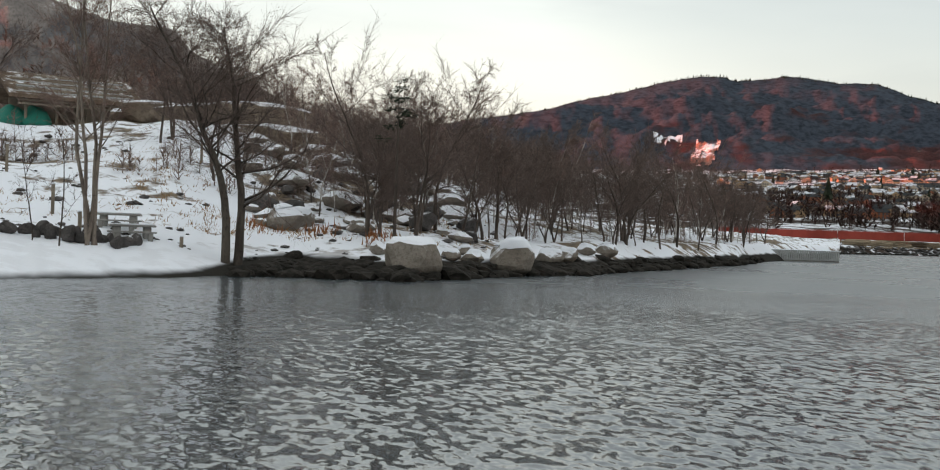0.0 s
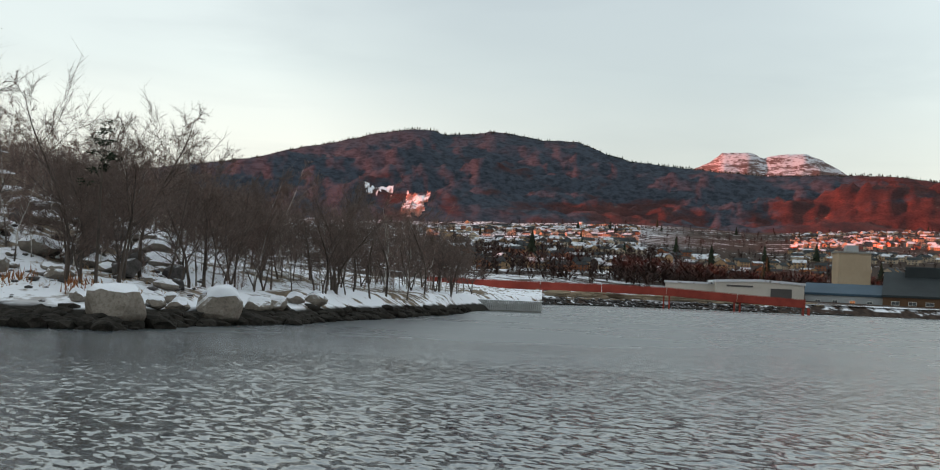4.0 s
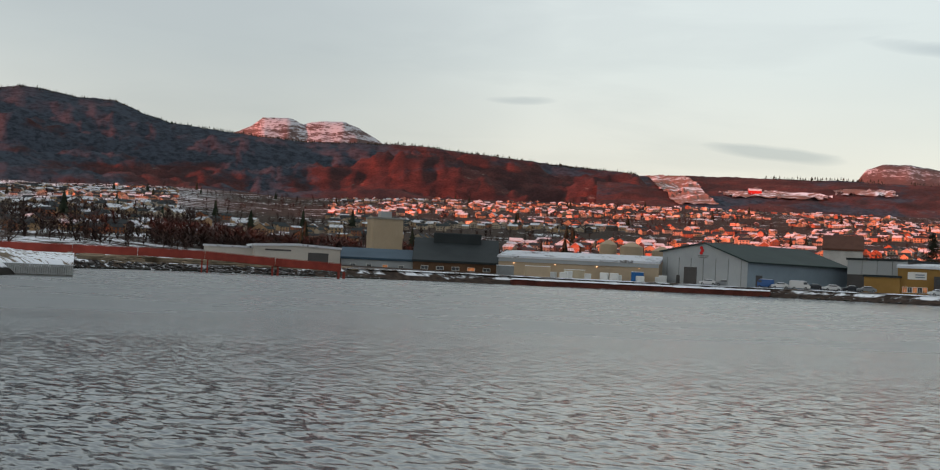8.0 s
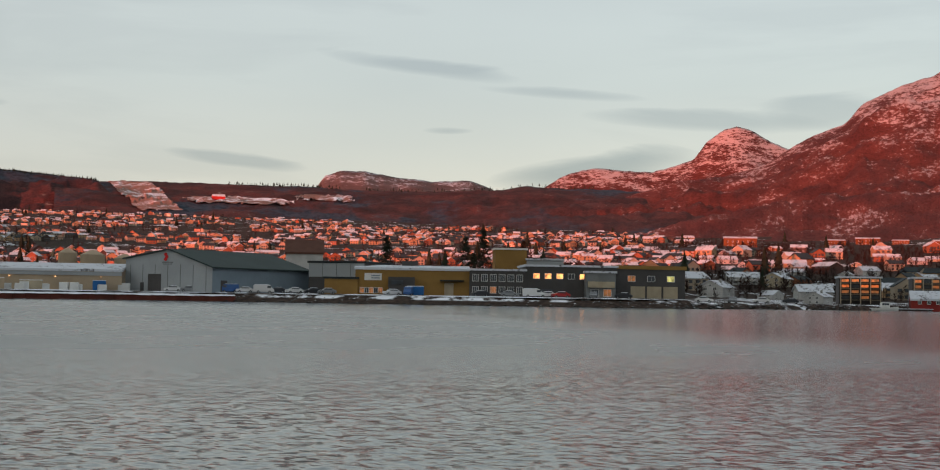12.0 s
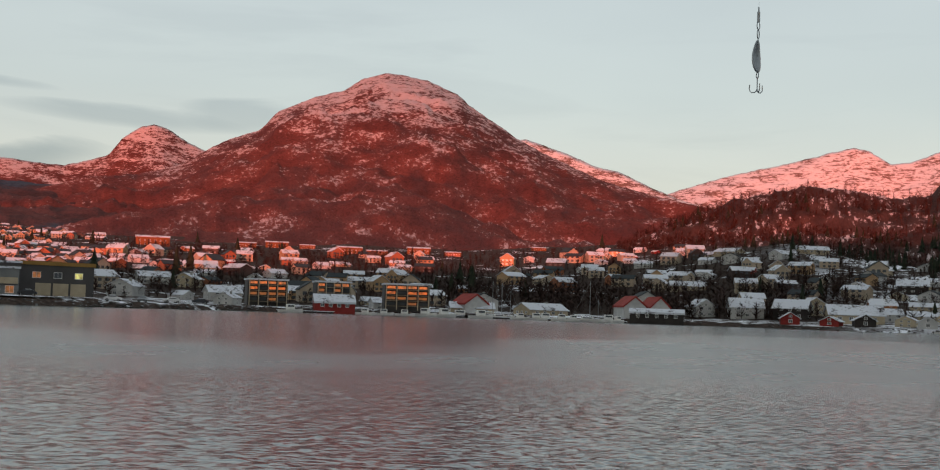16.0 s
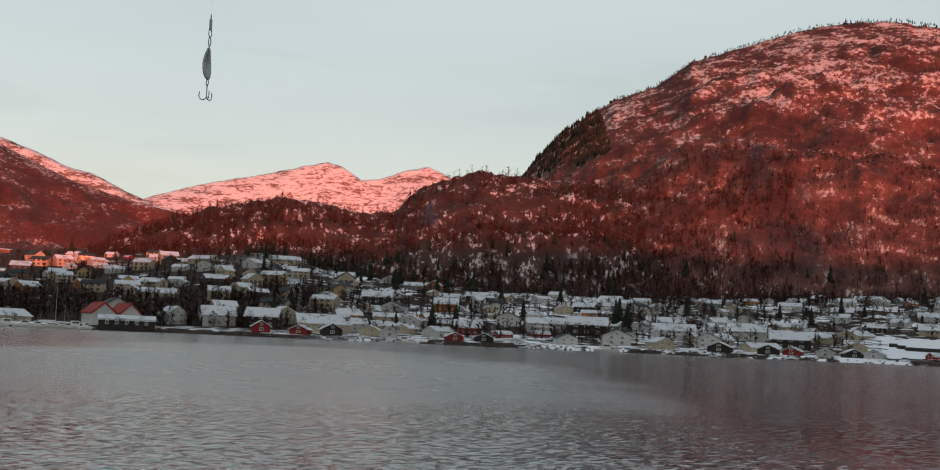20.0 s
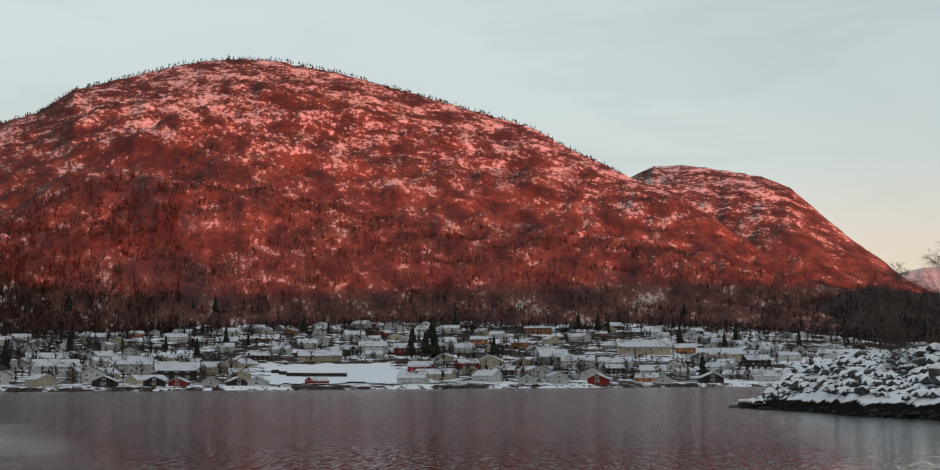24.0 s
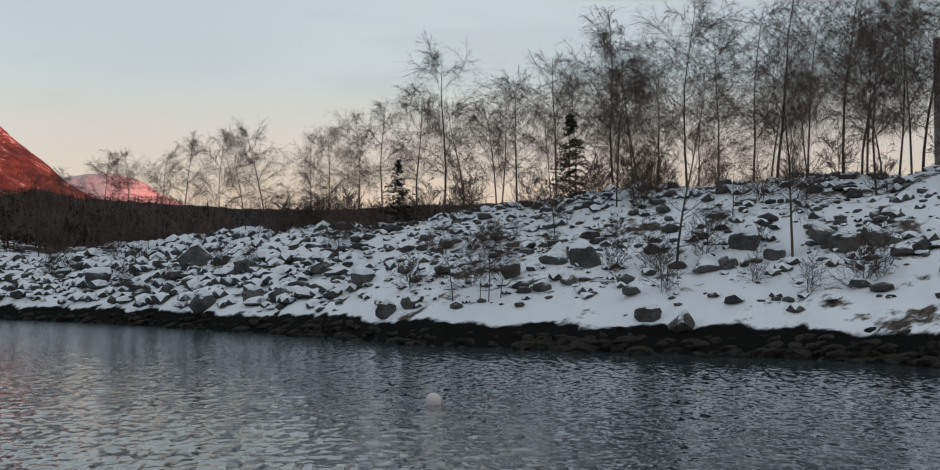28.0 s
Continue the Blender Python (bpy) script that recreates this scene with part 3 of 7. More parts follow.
def mountain(name, label, mat, ridge, ridge_r, foot_r, foot_z=40.0, amp=30.0, size=300.0, power=1.15, step=0.16, rows=44, jag=0.035, seed=0.0, back=0.5):
    """A ridge with its slope towards the fjord; ridge: bearings and elevations of its skyline."""
    el = table(ridge)
    a0, a1 = max(k[0] for k in ridge), min(k[0] for k in ridge)
    rr = ridge_r if callable(ridge_r) else (lambda a: ridge_r)
    zf = foot_z if callable(foot_z) else (lambda a: foot_z)
    fr = foot_r if callable(foot_r) else (lambda a: foot_r)
    az = list(np.arange(a0, a1, -step)) + [a1]
    vv = list(np.linspace(0, 1, rows)) + [1.06, 1.2, 1.5]

    def fn(a, v):
        e = el(a) + jag * (fbm(a * 40, 3.0, 14, 4, seed) + 0.4 * fbm(a * 40, 9.0, 3, 2, seed))
        r1, f = rr(a), fr(a)
        top, z0 = lift(r1, e), zf(a)
        r = f + (r1 - f) * v
        x, y, _ = at(a, r)
        if v > 1:
            return at(a, r, top - (top - 5) * min(1.0, (v - 1) * 2) * back)
        z = z0 + (top - z0) * v ** power
        z += amp * fbm(x, y, size, 6, seed) * min(1.0, 3.0 * v * (1 - v)) * 1.1 + amp * 0.22 * fbm(x, y, size * 0.13, 4, seed + 5) * min(1.0, 4 * v * (1 - v))
        cap = EYE + r * math.tan(radians(e - 0.05 * (1 - v)))
        return at(a, r, min(z, cap))

    def height(a, r):
        f, r1 = fr(a), rr(a)
        return fn(a, (r - f) / (r1 - f)).z if a1 <= a <= a0 and f <= r <= r1 else -9.0

    LAND.append(height)
    return structure(name, sheet(name, mat, az, vv, fn), label, "mountain")


M0 = [(60, 2.6), (48, 2.8), (36, 4.5), (27, 8.5), (20.15, 8.95), (17.85, 9.0), (16.43, 8.72), (14.99, 8.28), (14.01, 8.05), (11.55, 7.9), (10.78, 6.99), (8.5, 6.0), (5.92, 4.6), (2, 3.4), (-3, 2.6)]
M1 = [(5, 3.6), (-0.53, 4.57), (-2.65, 4.91), (-4.29, 5.19), (-6.32, 5.75), (-7.86, 6.07), (-9.66, 6.55), (-10.95, 6.78), (-12.0, 6.77), (-12.53, 6.59), (-13.31, 6.65), (-14.61, 6.84), (-15.66, 6.75), (-16.7, 6.56), (-18.26, 6.54), (-19.57, 6.05), (-20.61, 5.78), (-23.01, 5.55), (-24.31, 5.42), (-26.38, 5.34), (-29.18, 5.43), (-31.24, 5.42), (-33.86, 5.18), (-36.48, 4.96), (-39.08, 4.76), (-40.64, 4.64), (-41.3, 4.1), (-41.98, 3.28), (-42.6, 2.6)]
M1B = [(-22.2, 4.6), (-23.27, 5.55), (-24.04, 5.9), (-24.41, 6.24), (-25.57, 6.31), (-26.22, 6.08), (-26.85, 6.25), (-27.87, 6.31), (-28.65, 6.0), (-29.55, 5.52), (-30.8, 4.6)]
PLATEAU = [(-39, 4.5), (-42.68, 4.64), (-46.2, 4.63), (-49.5, 4.62), (-51.9, 4.51), (-54.37, 4.51), (-56.87, 4.6), (-57.89, 4.63), (-58.91, 4.84), (-59.81, 4.74), (-63.0, 4.7), (-66, 4.4), (-70, 3.8)]
M2 = [(-48.8, 4.0), (-49.85, 4.62), (-50.19, 5.09), (-50.91, 5.34), (-51.88, 5.34), (-53.36, 5.1), (-55.1, 4.94), (-56.36, 5.04), (-57.12, 4.81), (-58.4, 4.2)]
M3 = [(-58.8, 4.2), (-59.8, 4.81), (-60.69, 5.36), (-61.98, 5.63), (-63.28, 5.51), (-64.32, 5.45), (-65.62, 5.82), (-66.14, 6.01), (-66.65, 6.72), (-67.42, 7.28), (-67.94, 7.39), (-68.46, 7.27), (-69.52, 6.66), (-70.17, 6.41), (-71.35, 5.96), (-73, 5)]
M4 = [(-62, 4.0), (-65.39, 5.05), (-67.37, 5.28), (-69.11, 5.75), (-70.35, 6.58), (-71.11, 6.97), (-72.38, 7.44), (-73.12, 8.25), (-74.66, 8.96), (-75.95, 9.32), (-76.71, 9.86), (-77.75, 10.13), (-78.54, 10.06), (-79.6, 9.86), (-80.84, 9.37), (-81.38, 8.9), (-82.45, 8.23), (-83.5, 7.55), (-84.64, 6.94), (-87.25, 5.82), (-89.8, 5.15), (-92.06, 4.7), (-96, 3.8)]
M4B = [(-82, 7.0), (-83.85, 7.54), (-85.68, 6.95), (-86.98, 6.41), (-88.0, 6.22), (-89.29, 5.6), (-90.81, 5.0), (-93, 4.4)]
M5 = [(-88.5, 4.7), (-89.87, 5.23), (-91.67, 5.84), (-93.21, 6.26), (-94.23, 6.48), (-95.5, 6.76), (-96.76, 7.1), (-97.76, 7.34), (-98.39, 7.22), (-99.27, 6.66), (-100.01, 6.72), (-101.23, 7.17), (-102.2, 7.37), (-102.93, 7.04), (-104.13, 6.42), (-106, 5.6)]
M6 = [(-88, 2.9), (-90.2, 3.95), (-91.16, 4.39), (-92.63, 4.99), (-94.12, 5.34), (-95.63, 5.68), (-97.18, 5.64), (-99.27, 5.24), (-100.82, 5.39), (-101.82, 6.4), (-102.85, 6.84), (-104.4, 7.3), (-105.71, 7.17), (-107.56, 7.1), (-109.56, 6.94), (-112.11, 6.4), (-115.73, 5.0), (-119, 3.6)]
M7 = [(-104.5, 5.0), (-105.86, 6.77), (-106.33, 7.17), (-106.91, 7.95), (-107.74, 8.88), (-108.95, 9.83), (-110.18, 10.53), (-111.95, 11.17), (-113.47, 12.21), (-115.54, 12.81), (-117.1, 13.25), (-118.15, 13.54), (-119.74, 13.76), (-121.33, 13.81), (-123.19, 13.58), (-125.04, 13.21), (-127.15, 12.67), (-129.76, 11.96), (-132.33, 11.23), (-133.6, 10.75), (-134.85, 9.96), (-136.09, 9.43), (-137.31, 8.79), (-139.54, 7.91), (-141.33, 6.98), (-143.86, 5.53), (-145.35, 4.99), (-147.07, 4.21), (-148.27, 3.43), (-151, 2.4)]
M7B = [(-136.5, 8.2), (-137.67, 8.89), (-138.38, 9.19), (-139.81, 9.2), (-141.61, 8.9), (-143.15, 8.56), (-144.15, 8.08), (-145.14, 7.16), (-146.37, 5.99), (-147.58, 5.08), (-148.77, 4.05), (-150.2, 3.3), (-153, 2.6)]
M8 = [(-146.5, 3.6), (-148.52, 4.42), (-149.48, 4.57), (-150.69, 4.57), (-151.67, 4.24), (-152.66, 3.62), (-153.41, 3.35), (-157, 2.9), (-162, 2.6)]
LOWHILL = [(-144.5, 3.2), (-147.34, 3.9), (-149.01, 3.56), (-150.7, 3.47), (-155.67, 3.19), (-159.76, 3.17), (-163.39, 3.4), (-165.47, 3.4), (-169, 3.6), (-175, 3.9), (-183.6, 4.2), (-190, 4.4)]

M7R = table([(-104, 2750), (-106.5, 2420), (-109, 2010), (-111, 1900), (-132, 1900), (-151, 1650)])
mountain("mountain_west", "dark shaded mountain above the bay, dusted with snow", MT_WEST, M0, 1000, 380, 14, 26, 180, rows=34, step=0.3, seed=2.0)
mountain("mountain_fir", "long mountain of dark fir wood with red evening light", MT_FIR, M1, 3500, lambda a: far_top(a) + 120, lambda a: far_ground(a, far_top(a) + 120) - 2, 80, 320, seed=1.0)
mountain("mountain_twin_top", "distant snowy double summit in red light", MT_FAR, M1B, 4500, 3400, 160, 40, 260, rows=24, seed=3.0)
mountain("plateau", "wooded plateau edge above the town", MT_PLATEAU, PLATEAU, 3100, lambda a: far_top(a) + 120, lambda a: far_ground(a, far_top(a) + 120) - 2, 22, 260, seed=4.0)
mountain("mountain_dome", "distant snowy dome in pink light", MT_FAR, M2, 4500, 3500, 160, 40, 260, rows=24, seed=5.0)
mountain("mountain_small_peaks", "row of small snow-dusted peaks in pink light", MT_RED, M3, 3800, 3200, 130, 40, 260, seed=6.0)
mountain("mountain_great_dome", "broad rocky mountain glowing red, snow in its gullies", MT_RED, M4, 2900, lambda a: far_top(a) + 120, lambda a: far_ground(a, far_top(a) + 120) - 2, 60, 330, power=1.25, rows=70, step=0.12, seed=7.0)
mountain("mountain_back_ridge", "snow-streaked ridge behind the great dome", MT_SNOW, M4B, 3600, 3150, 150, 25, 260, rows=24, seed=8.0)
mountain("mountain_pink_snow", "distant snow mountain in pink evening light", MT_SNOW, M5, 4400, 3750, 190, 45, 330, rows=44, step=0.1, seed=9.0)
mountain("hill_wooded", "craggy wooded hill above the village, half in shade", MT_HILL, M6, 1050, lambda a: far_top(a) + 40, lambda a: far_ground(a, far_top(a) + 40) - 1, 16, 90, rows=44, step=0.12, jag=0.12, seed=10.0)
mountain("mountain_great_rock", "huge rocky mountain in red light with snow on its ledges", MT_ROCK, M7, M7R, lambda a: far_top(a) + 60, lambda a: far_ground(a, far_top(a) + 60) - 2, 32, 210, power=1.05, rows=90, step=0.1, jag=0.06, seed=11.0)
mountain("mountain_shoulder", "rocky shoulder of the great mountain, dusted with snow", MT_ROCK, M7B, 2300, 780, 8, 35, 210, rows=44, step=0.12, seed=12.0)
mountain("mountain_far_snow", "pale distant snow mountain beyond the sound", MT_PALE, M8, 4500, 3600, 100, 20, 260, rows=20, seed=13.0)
mountain("hill_low_dark", "low dark wooded hill behind the stony bank", MT_LOW, LOWHILL, 1150, 620, 8, 8, 120, rows=20, step=0.2, jag=0.05, seed=14.0)
# ridge added out of view, to throw shade on the fir mountain's left
mountain("mountain_west_back", "unseen ridge added behind the bay to shade the fir mountain", MT_WEST, [(37, 4.0), (33, 5.0), (29, 7.0), (25, 8.6), (21.8, 8.5), (19.6, 6.5)], 1950, 1450, 150, 20, 180, rows=16, step=0.6, seed=16.0)
# unseen hills added behind the camera, their heights set to keep the fjord in shade
RIM = [(175, 10.0), (150, 10.5), (125, 11.2), (110, 11.4), (98, 12.0), (90, 11.5), (82, 10.0), (74, 8.6), (66, 6.6), (58, 4.0)]
mountain("hills_behind", "unseen hills behind the camera, shaped to shade the fjord", MT_DARK, RIM, 1100, 300, 6, 10, 150, rows=14, step=1.0, seed=15.0, back=1.0)


# ---- near land: the bay with its beach, and the stony bank ----
LEFT = [(60, 30, 8, 80), (35, 36, 8, 85), (19, 41, 7.6, 88), (17.3, 42, 7.4, 88), (11.3, 45, 8.2, 84), (8, 48.5, 7.6, 84), (6.75, 49.5, 7.0, 84), (4.8, 49, 6.2, 84), (1, 48.3, 4.6, 84), (-2.3, 55, 3.6, 90), (-6.7, 63, 2.6, 96), (-10, 78, 2.0, 110), (-12.8, 96, 1.7, 126), (-14.2, 118, 1.5, 140), (-17, 150, 1.5, 190)]
left_shore, left_ztop, left_rtop = (table(LEFT, i) for i in (1, 2, 3))


def left_ground(az, r):
    s, zt, rt = left_shore(az), left_ztop(az), left_rtop(az)
    s += 0.8 * fbm(az * 1.3, 2.0, 2.0, 3)
    d = r - s
    x, y, _ = at(az, r)
    z = float(np.interp(d, [-6, 0, 2, 5.5, 9], [-1.6, 0.0, 0.40, 0.95, 1.45]))
    if d > 9:
        u = (r - s - 9) / max(5.0, rt - s - 9)
        z = 1.45 + (zt - 1.45) * min(u, 1.0) ** 1.2
        if u > 1:
            z += (r - rt) * (0.06 if az > -5 else 0.01)
    return z + 0.5 * fbm(x, y, 9, 4, 1.0) * max(0.0, min(1.0, (d - 5) / 18)) + 0.06 * fbm(x, y, 1.4, 3) * max(0.0, min(1.0, d / 3))


us = list(np.arange(60, 22, -1.0)) + list(np.arange(22, -17.1, -0.2))
vs = list(np.linspace(0, 0.18, 26)) + list(np.linspace(0.2, 1, 40))
structure("ground_bay", sheet("ground_bay", BEACH, us, vs, lambda a, v: at(a, left_shore(a) - 5 + v * 170, left_ground(a, left_shore(a) - 5 + v * 170))), "snow-covered beach and rocky slope of the bay", "ground")

RIGHT = [(-140.5, 104, 99), (-142.3, 97, 101), (-143.5, 93, 99), (-144.9, 87, 93), (-146.2, 79, 88), (-150.7, 68, 84), (-154.4, 58, 76), (-159.5, 49.5, 69), (-163.4, 43, 62), (-171, 39.4, 58), (-178.7, 36.8, 55), (-185, 34, 52), (-200, 30, 48), (-225, 28, 46)]
BANKTOP = [(-140.5, -1.3), (-142, -0.95), (-144, 0.1), (-146.2, 0.81), (-148.3, 1.07), (-150.7, 1.53), (-153.2, 1.8), (-156.2, 2.12), (-158.7, 2.2), (-161.8, 2.6), (-163.9, 2.75), (-166, 3.2), (-168.6, 3.56), (-171.2, 3.85), (-176.3, 4.3), (-181.2, 4.5), (-185.2, 4.6), (-225, 4.6)]
right_shore, right_crest, right_el = table(RIGHT, 1), table(RIGHT, 2), table(BANKTOP)


def right_ground(az, r):
    s, c = right_shore(az), right_crest(az)
    s += 0.5 * fbm(az * 1.3, 7.0, 2.0, 3)
    x, y, _ = at(az, r)
    zt = lift(c, right_el(az) - 0.12)
    d, w = r - s, max(3.0, c - s)
    if d < 1.6:
        z = -1.2 + (d + 3.0) * 0.43
    else:
        u = (d - 1.6) / (w - 1.6)
        z = 0.78 + (zt - 0.78) * (min(u, 1.0) ** 0.92) if u <= 1 else zt + 0.35 * min(1.0, (u - 1) * 2) - max(0.0, r - c - 25) * 0.03
    tip = max(0.0, min(1.0, (-140.6 - az) / 3.2))
    z = z * tip - 0.6 * (1 - tip)
    return z + (0.28 * fbm(x, y, 4.0, 4, 3.0) + 0.07 * fbm(x, y, 0.9, 3)) * max(0.0, min(1.0, (d - 0.5) / 4))


us = list(np.arange(-140.5, -190, -0.2)) + list(np.arange(-190, -226, -1.0))
vs = list(np.linspace(0, 0.4, 50)) + list(np.linspace(0.42, 1, 24))
structure("ground_bank", sheet("ground_bank", BANK, us, vs, lambda a, v: at(a, right_shore(a) - 3 + v * 75, right_ground(a, right_shore(a) - 3 + v * 75))), "steep snow-covered stony bank with a black tide line", "ground")


# ---- rocks ----
def boulder_me(name, mat, seed, sub=2, flat=0.7, rough=0.22, cuts=9, near=0.30):
    """A weathered block about one metre across, its base at zero."""
    rnd = random.Random(seed)
    bm = bmesh.new()
    bmesh.ops.create_icosphere(bm, subdivisions=sub, radius=0.5)
    planes = [(Vector((rnd.uniform(-1, 1), rnd.uniform(-1, 1), rnd.uniform(-0.3, 1))).normalized(), rnd.uniform(near, near + 0.12)) for _ in range(cuts)]
    for v in bm.verts:
        for n, d in planes:
            k = v.co.dot(n)
            if k > d:
                v.co -= n * (k - d) * 0.95
        p = v.co * 2.2 + Vector((seed * 3.1, seed, 0))
        v.co *= 1 + rough * noise.fractal(p, 0.8, 2.0, 3) * 0.5
        v.co.z *= flat
    lo = min(v.co.z for v in bm.verts)
    for v in bm.verts:
        v.co.z -= lo + 0.12 * flat
    return finish(name, bm, mat, False)


KNOLLROCK = rock("knoll_rock", (0.15, 0.115, 0.085), (0.26, 0.21, 0.165), 1.6, 0.86)
KNOLL = [boulder_me("rock_knoll", KNOLLROCK, 80 + k, 3, 0.72, 0.30, 14, 0.26) for k in range(3)]
GRAN = [boulder_me("boulder", GRANITE, k, 3 if k < 3 else 2, 0.72) for k in range(6)]
BNKR = [boulder_me("boulder", BIGROCK, 20 + k, 3, 0.75, 0.26, 14, 0.21) for k in range(7)]
BARE = [boulder_me("boulder", BAREROCK, 30 + k, 3, 0.8, 0.26, 14, 0.21) for k in range(5)]
WEDR = [boulder_me("shore_rock", WEED, 40 + k, 1 if k > 1 else 2, 0.55, 0.4, 10, 0.26) for k in range(6)]
SMALL = [boulder_me("stone", BANKROCK, 50 + k, 1, 0.62, 0.2, 10, 0.26) for k in range(8)]
SMALLB = [boulder_me("stone", BAREROCK, 60 + k, 1, 0.6) for k in range(5)]


def stone_pose(az, r, z, sx, sy, sz, rnd):
    return Matrix.Translation(at(az, r, z)) @ Matrix.Rotation(rnd.uniform(0, 6.28), 4, "Z") @ Matrix.Rotation(rnd.uniform(-0.18, 0.18), 4, "X") @ Matrix.Diagonal((sx, sy, sz, 1))


def boulder(me, az, r, ground, size, label, group, rnd, name="boulder", tall=1.0, sink=0.0):
    ob = tagged(new(name, me), label, "rock", group)
    ob.matrix_basis = stone_pose(az, r, ground(az, r) - sink, size * rnd.uniform(0.9, 1.2), size * rnd.uniform(0.8, 1.0), size * tall * rnd.uniform(0.85, 1.1), rnd)
    return ob


def joined(name, mat, pieces, label, category, smooth=False):
    """Many small pieces (mesh, pose) as one object that nobody could count."""
    vs, fs, base = [], [], 0
    cache = {}
    for me, m in pieces:
        if me.name not in cache:
            co = np.empty(len(me.vertices) * 3)
            me.vertices.foreach_get("co", co)
            cache[me.name] = (co.reshape(-1, 3), [tuple(p.vertices) for p in me.polygons])
        co, pf = cache[me.name]
        mm = np.array(m)
        vs.append(co @ mm[:3, :3].T + mm[:3, 3])
        fs += [tuple(i + base for i in f) for f in pf]
        base += len(co)
    return tagged(new(name, raw(name, np.concatenate(vs).tolist(), fs, mat, smooth)), label, category, kind="stuff")


def snow_cap(me, mat, name="snow_cap"):
    """The pillow of snow that lies on a boulder of that mesh."""
    bm = bmesh.new()
    bm.from_mesh(me)
    top = max(v.co.z for v in bm.verts)
    bmesh.ops.delete(bm, geom=[v for v in bm.verts if v.co.z < top * 0.70], context="VERTS")
    for v in bm.verts:
        f = (v.co.z / top - 0.70) / 0.30
        v.co.x *= 1.02
        v.co.y *= 1.02
        v.co.z += 0.006 + 0.045 * f + 0.02 * noise.noise(v.co * 5)
    return finish(name, bm, mat, True)


_m = Mat("boulder_snow", 0.8, 0.2)
CAPSNOW = _m.colour(_m.mix(_m.noise(1.2, 4), SNOW, (0.70, 0.73, 0.78))).bump(_m.noise(0.3, 5), 0.4, 0.03).m
rnd = random.Random(5)
# two landmark boulders on the point
boulder(GRAN[0], 0.95, 50.4, left_ground, 2.2, "big grey granite boulder dusted with snow", "boulders on the point", rnd, tall=1.3, sink=0.3)
BIG2 = boulder(GRAN[1], -3.05, 57.2, left_ground, 2.05, "big granite boulder under a thick cap of snow", "boulders on the point", rnd, tall=1.3, sink=0.15)
part("snow_cap", snow_cap(GRAN[1], CAPSNOW), BIG2)
CAPS = {m.name: snow_cap(m, CAPSNOW) for m in GRAN + BNKR}
for az, r, s in ((2.5, 53, 0.9), (1.75, 54, 0.8), (-0.6, 55, 0.9), (-1.5, 56, 1.1), (-1.1, 57.5, 0.8), (6.5, 60, 2.0), (5.9, 62, 1.4), (-4.8, 62, 1.3), (-5.6, 64, 1.1), (-7.3, 70, 1.2), (-6.4, 67, 1.0)):
    bb = boulder(GRAN[rnd.randrange(6)], az, r, left_ground, s, "granite boulder half sunk in snow", "boulders on the point", rnd)
    part("snow_cap", CAPS[bb.data.name], bb)
# the row of blocks and the crags on the bay's slope
for k in range(26):
    az = 19.5 - k * 0.27
    boulder(BARE[rnd.randrange(5)], az + rnd.uniform(-0.1, 0.1), 49.5 + rnd.uniform(-0.8, 0.9), left_ground, rnd.uniform(0.4, 0.95), "grey block in a row along the upper beach", "blocks along the beach", rnd)
for k in range(110):
    az, r = rnd.uniform(-1.5, 8.5), rnd.uniform(60, 88)
    boulder((GRAN + BARE)[rnd.randrange(11)], az, r, left_ground, rnd.choice((0.6, 0.8, 1.0, 1.4, 1.9, 2.4)), "grey crag on the slope, snow on top", "crags on the slope", rnd, tall=0.6)
for az, r, s, t in ((9.0, 88, 9.5, 0.34), (11.5, 90, 8.0, 0.30), (7.2, 86, 6.0, 0.42), (5.4, 82, 4.0, 0.5), (4.0, 82, 3.6, 0.5), (2.6, 80, 3.2, 0.5), (1.6, 79, 2.6, 0.5), (7.0, 79, 3.0, 0.6), (13.0, 92, 5.0, 0.4)):
    boulder(KNOLL[rnd.randrange(3)], az, r, left_ground, s, "broad brown knoll of rock with snow on its back", "knolls", rnd, "rock_knoll", t * 1.25, sink=0.5)
pieces = []
for k in range(620):
    az, r = rnd.uniform(-3, 20), rnd.uniform(50.5, 86)
    if fbm(*at(az, r)[:2], 8, 3, 4.0) < -0.05 and r > 55:
        continue
    s = rnd.choice((0.12, 0.18, 0.25, 0.35, 0.5)) * (0.8 if r < 56 else 1.0)
    pieces.append((SMALLB[rnd.randrange(5)], stone_pose(az, r, left_ground(az, r) - 0.03, s * 1.3, s, s * 0.8, rnd)))
joined("slope_stones", BAREROCK, pieces, "small dark stones showing through the snow of the bay", "stones")
# weed-dark rocks along the point's waterline
pieces = []
for k in range(1300):
    az = rnd.uniform(-13.8, 8.6)
    d = rnd.gauss(0.9, 1.1) if az < 7 else rnd.gauss(-0.2, 0.5)
    r = left_shore(az) + d
    s = rnd.choice((0.25, 0.35, 0.5, 0.7, 1.0))
    if rnd.random() < 0.07:
        boulder(WEDR[rnd.randrange(6)], az, r, lambda a, q: 0.02, s * 1.6, "black weed-covered rock at the waterline", "weedy rocks on the point", rnd, "shore_rock", 0.85, sink=0.1)
    else:
        pieces.append((WEDR[rnd.randrange(6)], stone_pose(az, r, -0.08 + 0.15 * max(0, d), s * 1.3, s, s * 0.95, rnd)))
joined("shore_stones", WEED, pieces, "black weedy stones along the waterline of the point", "stones")

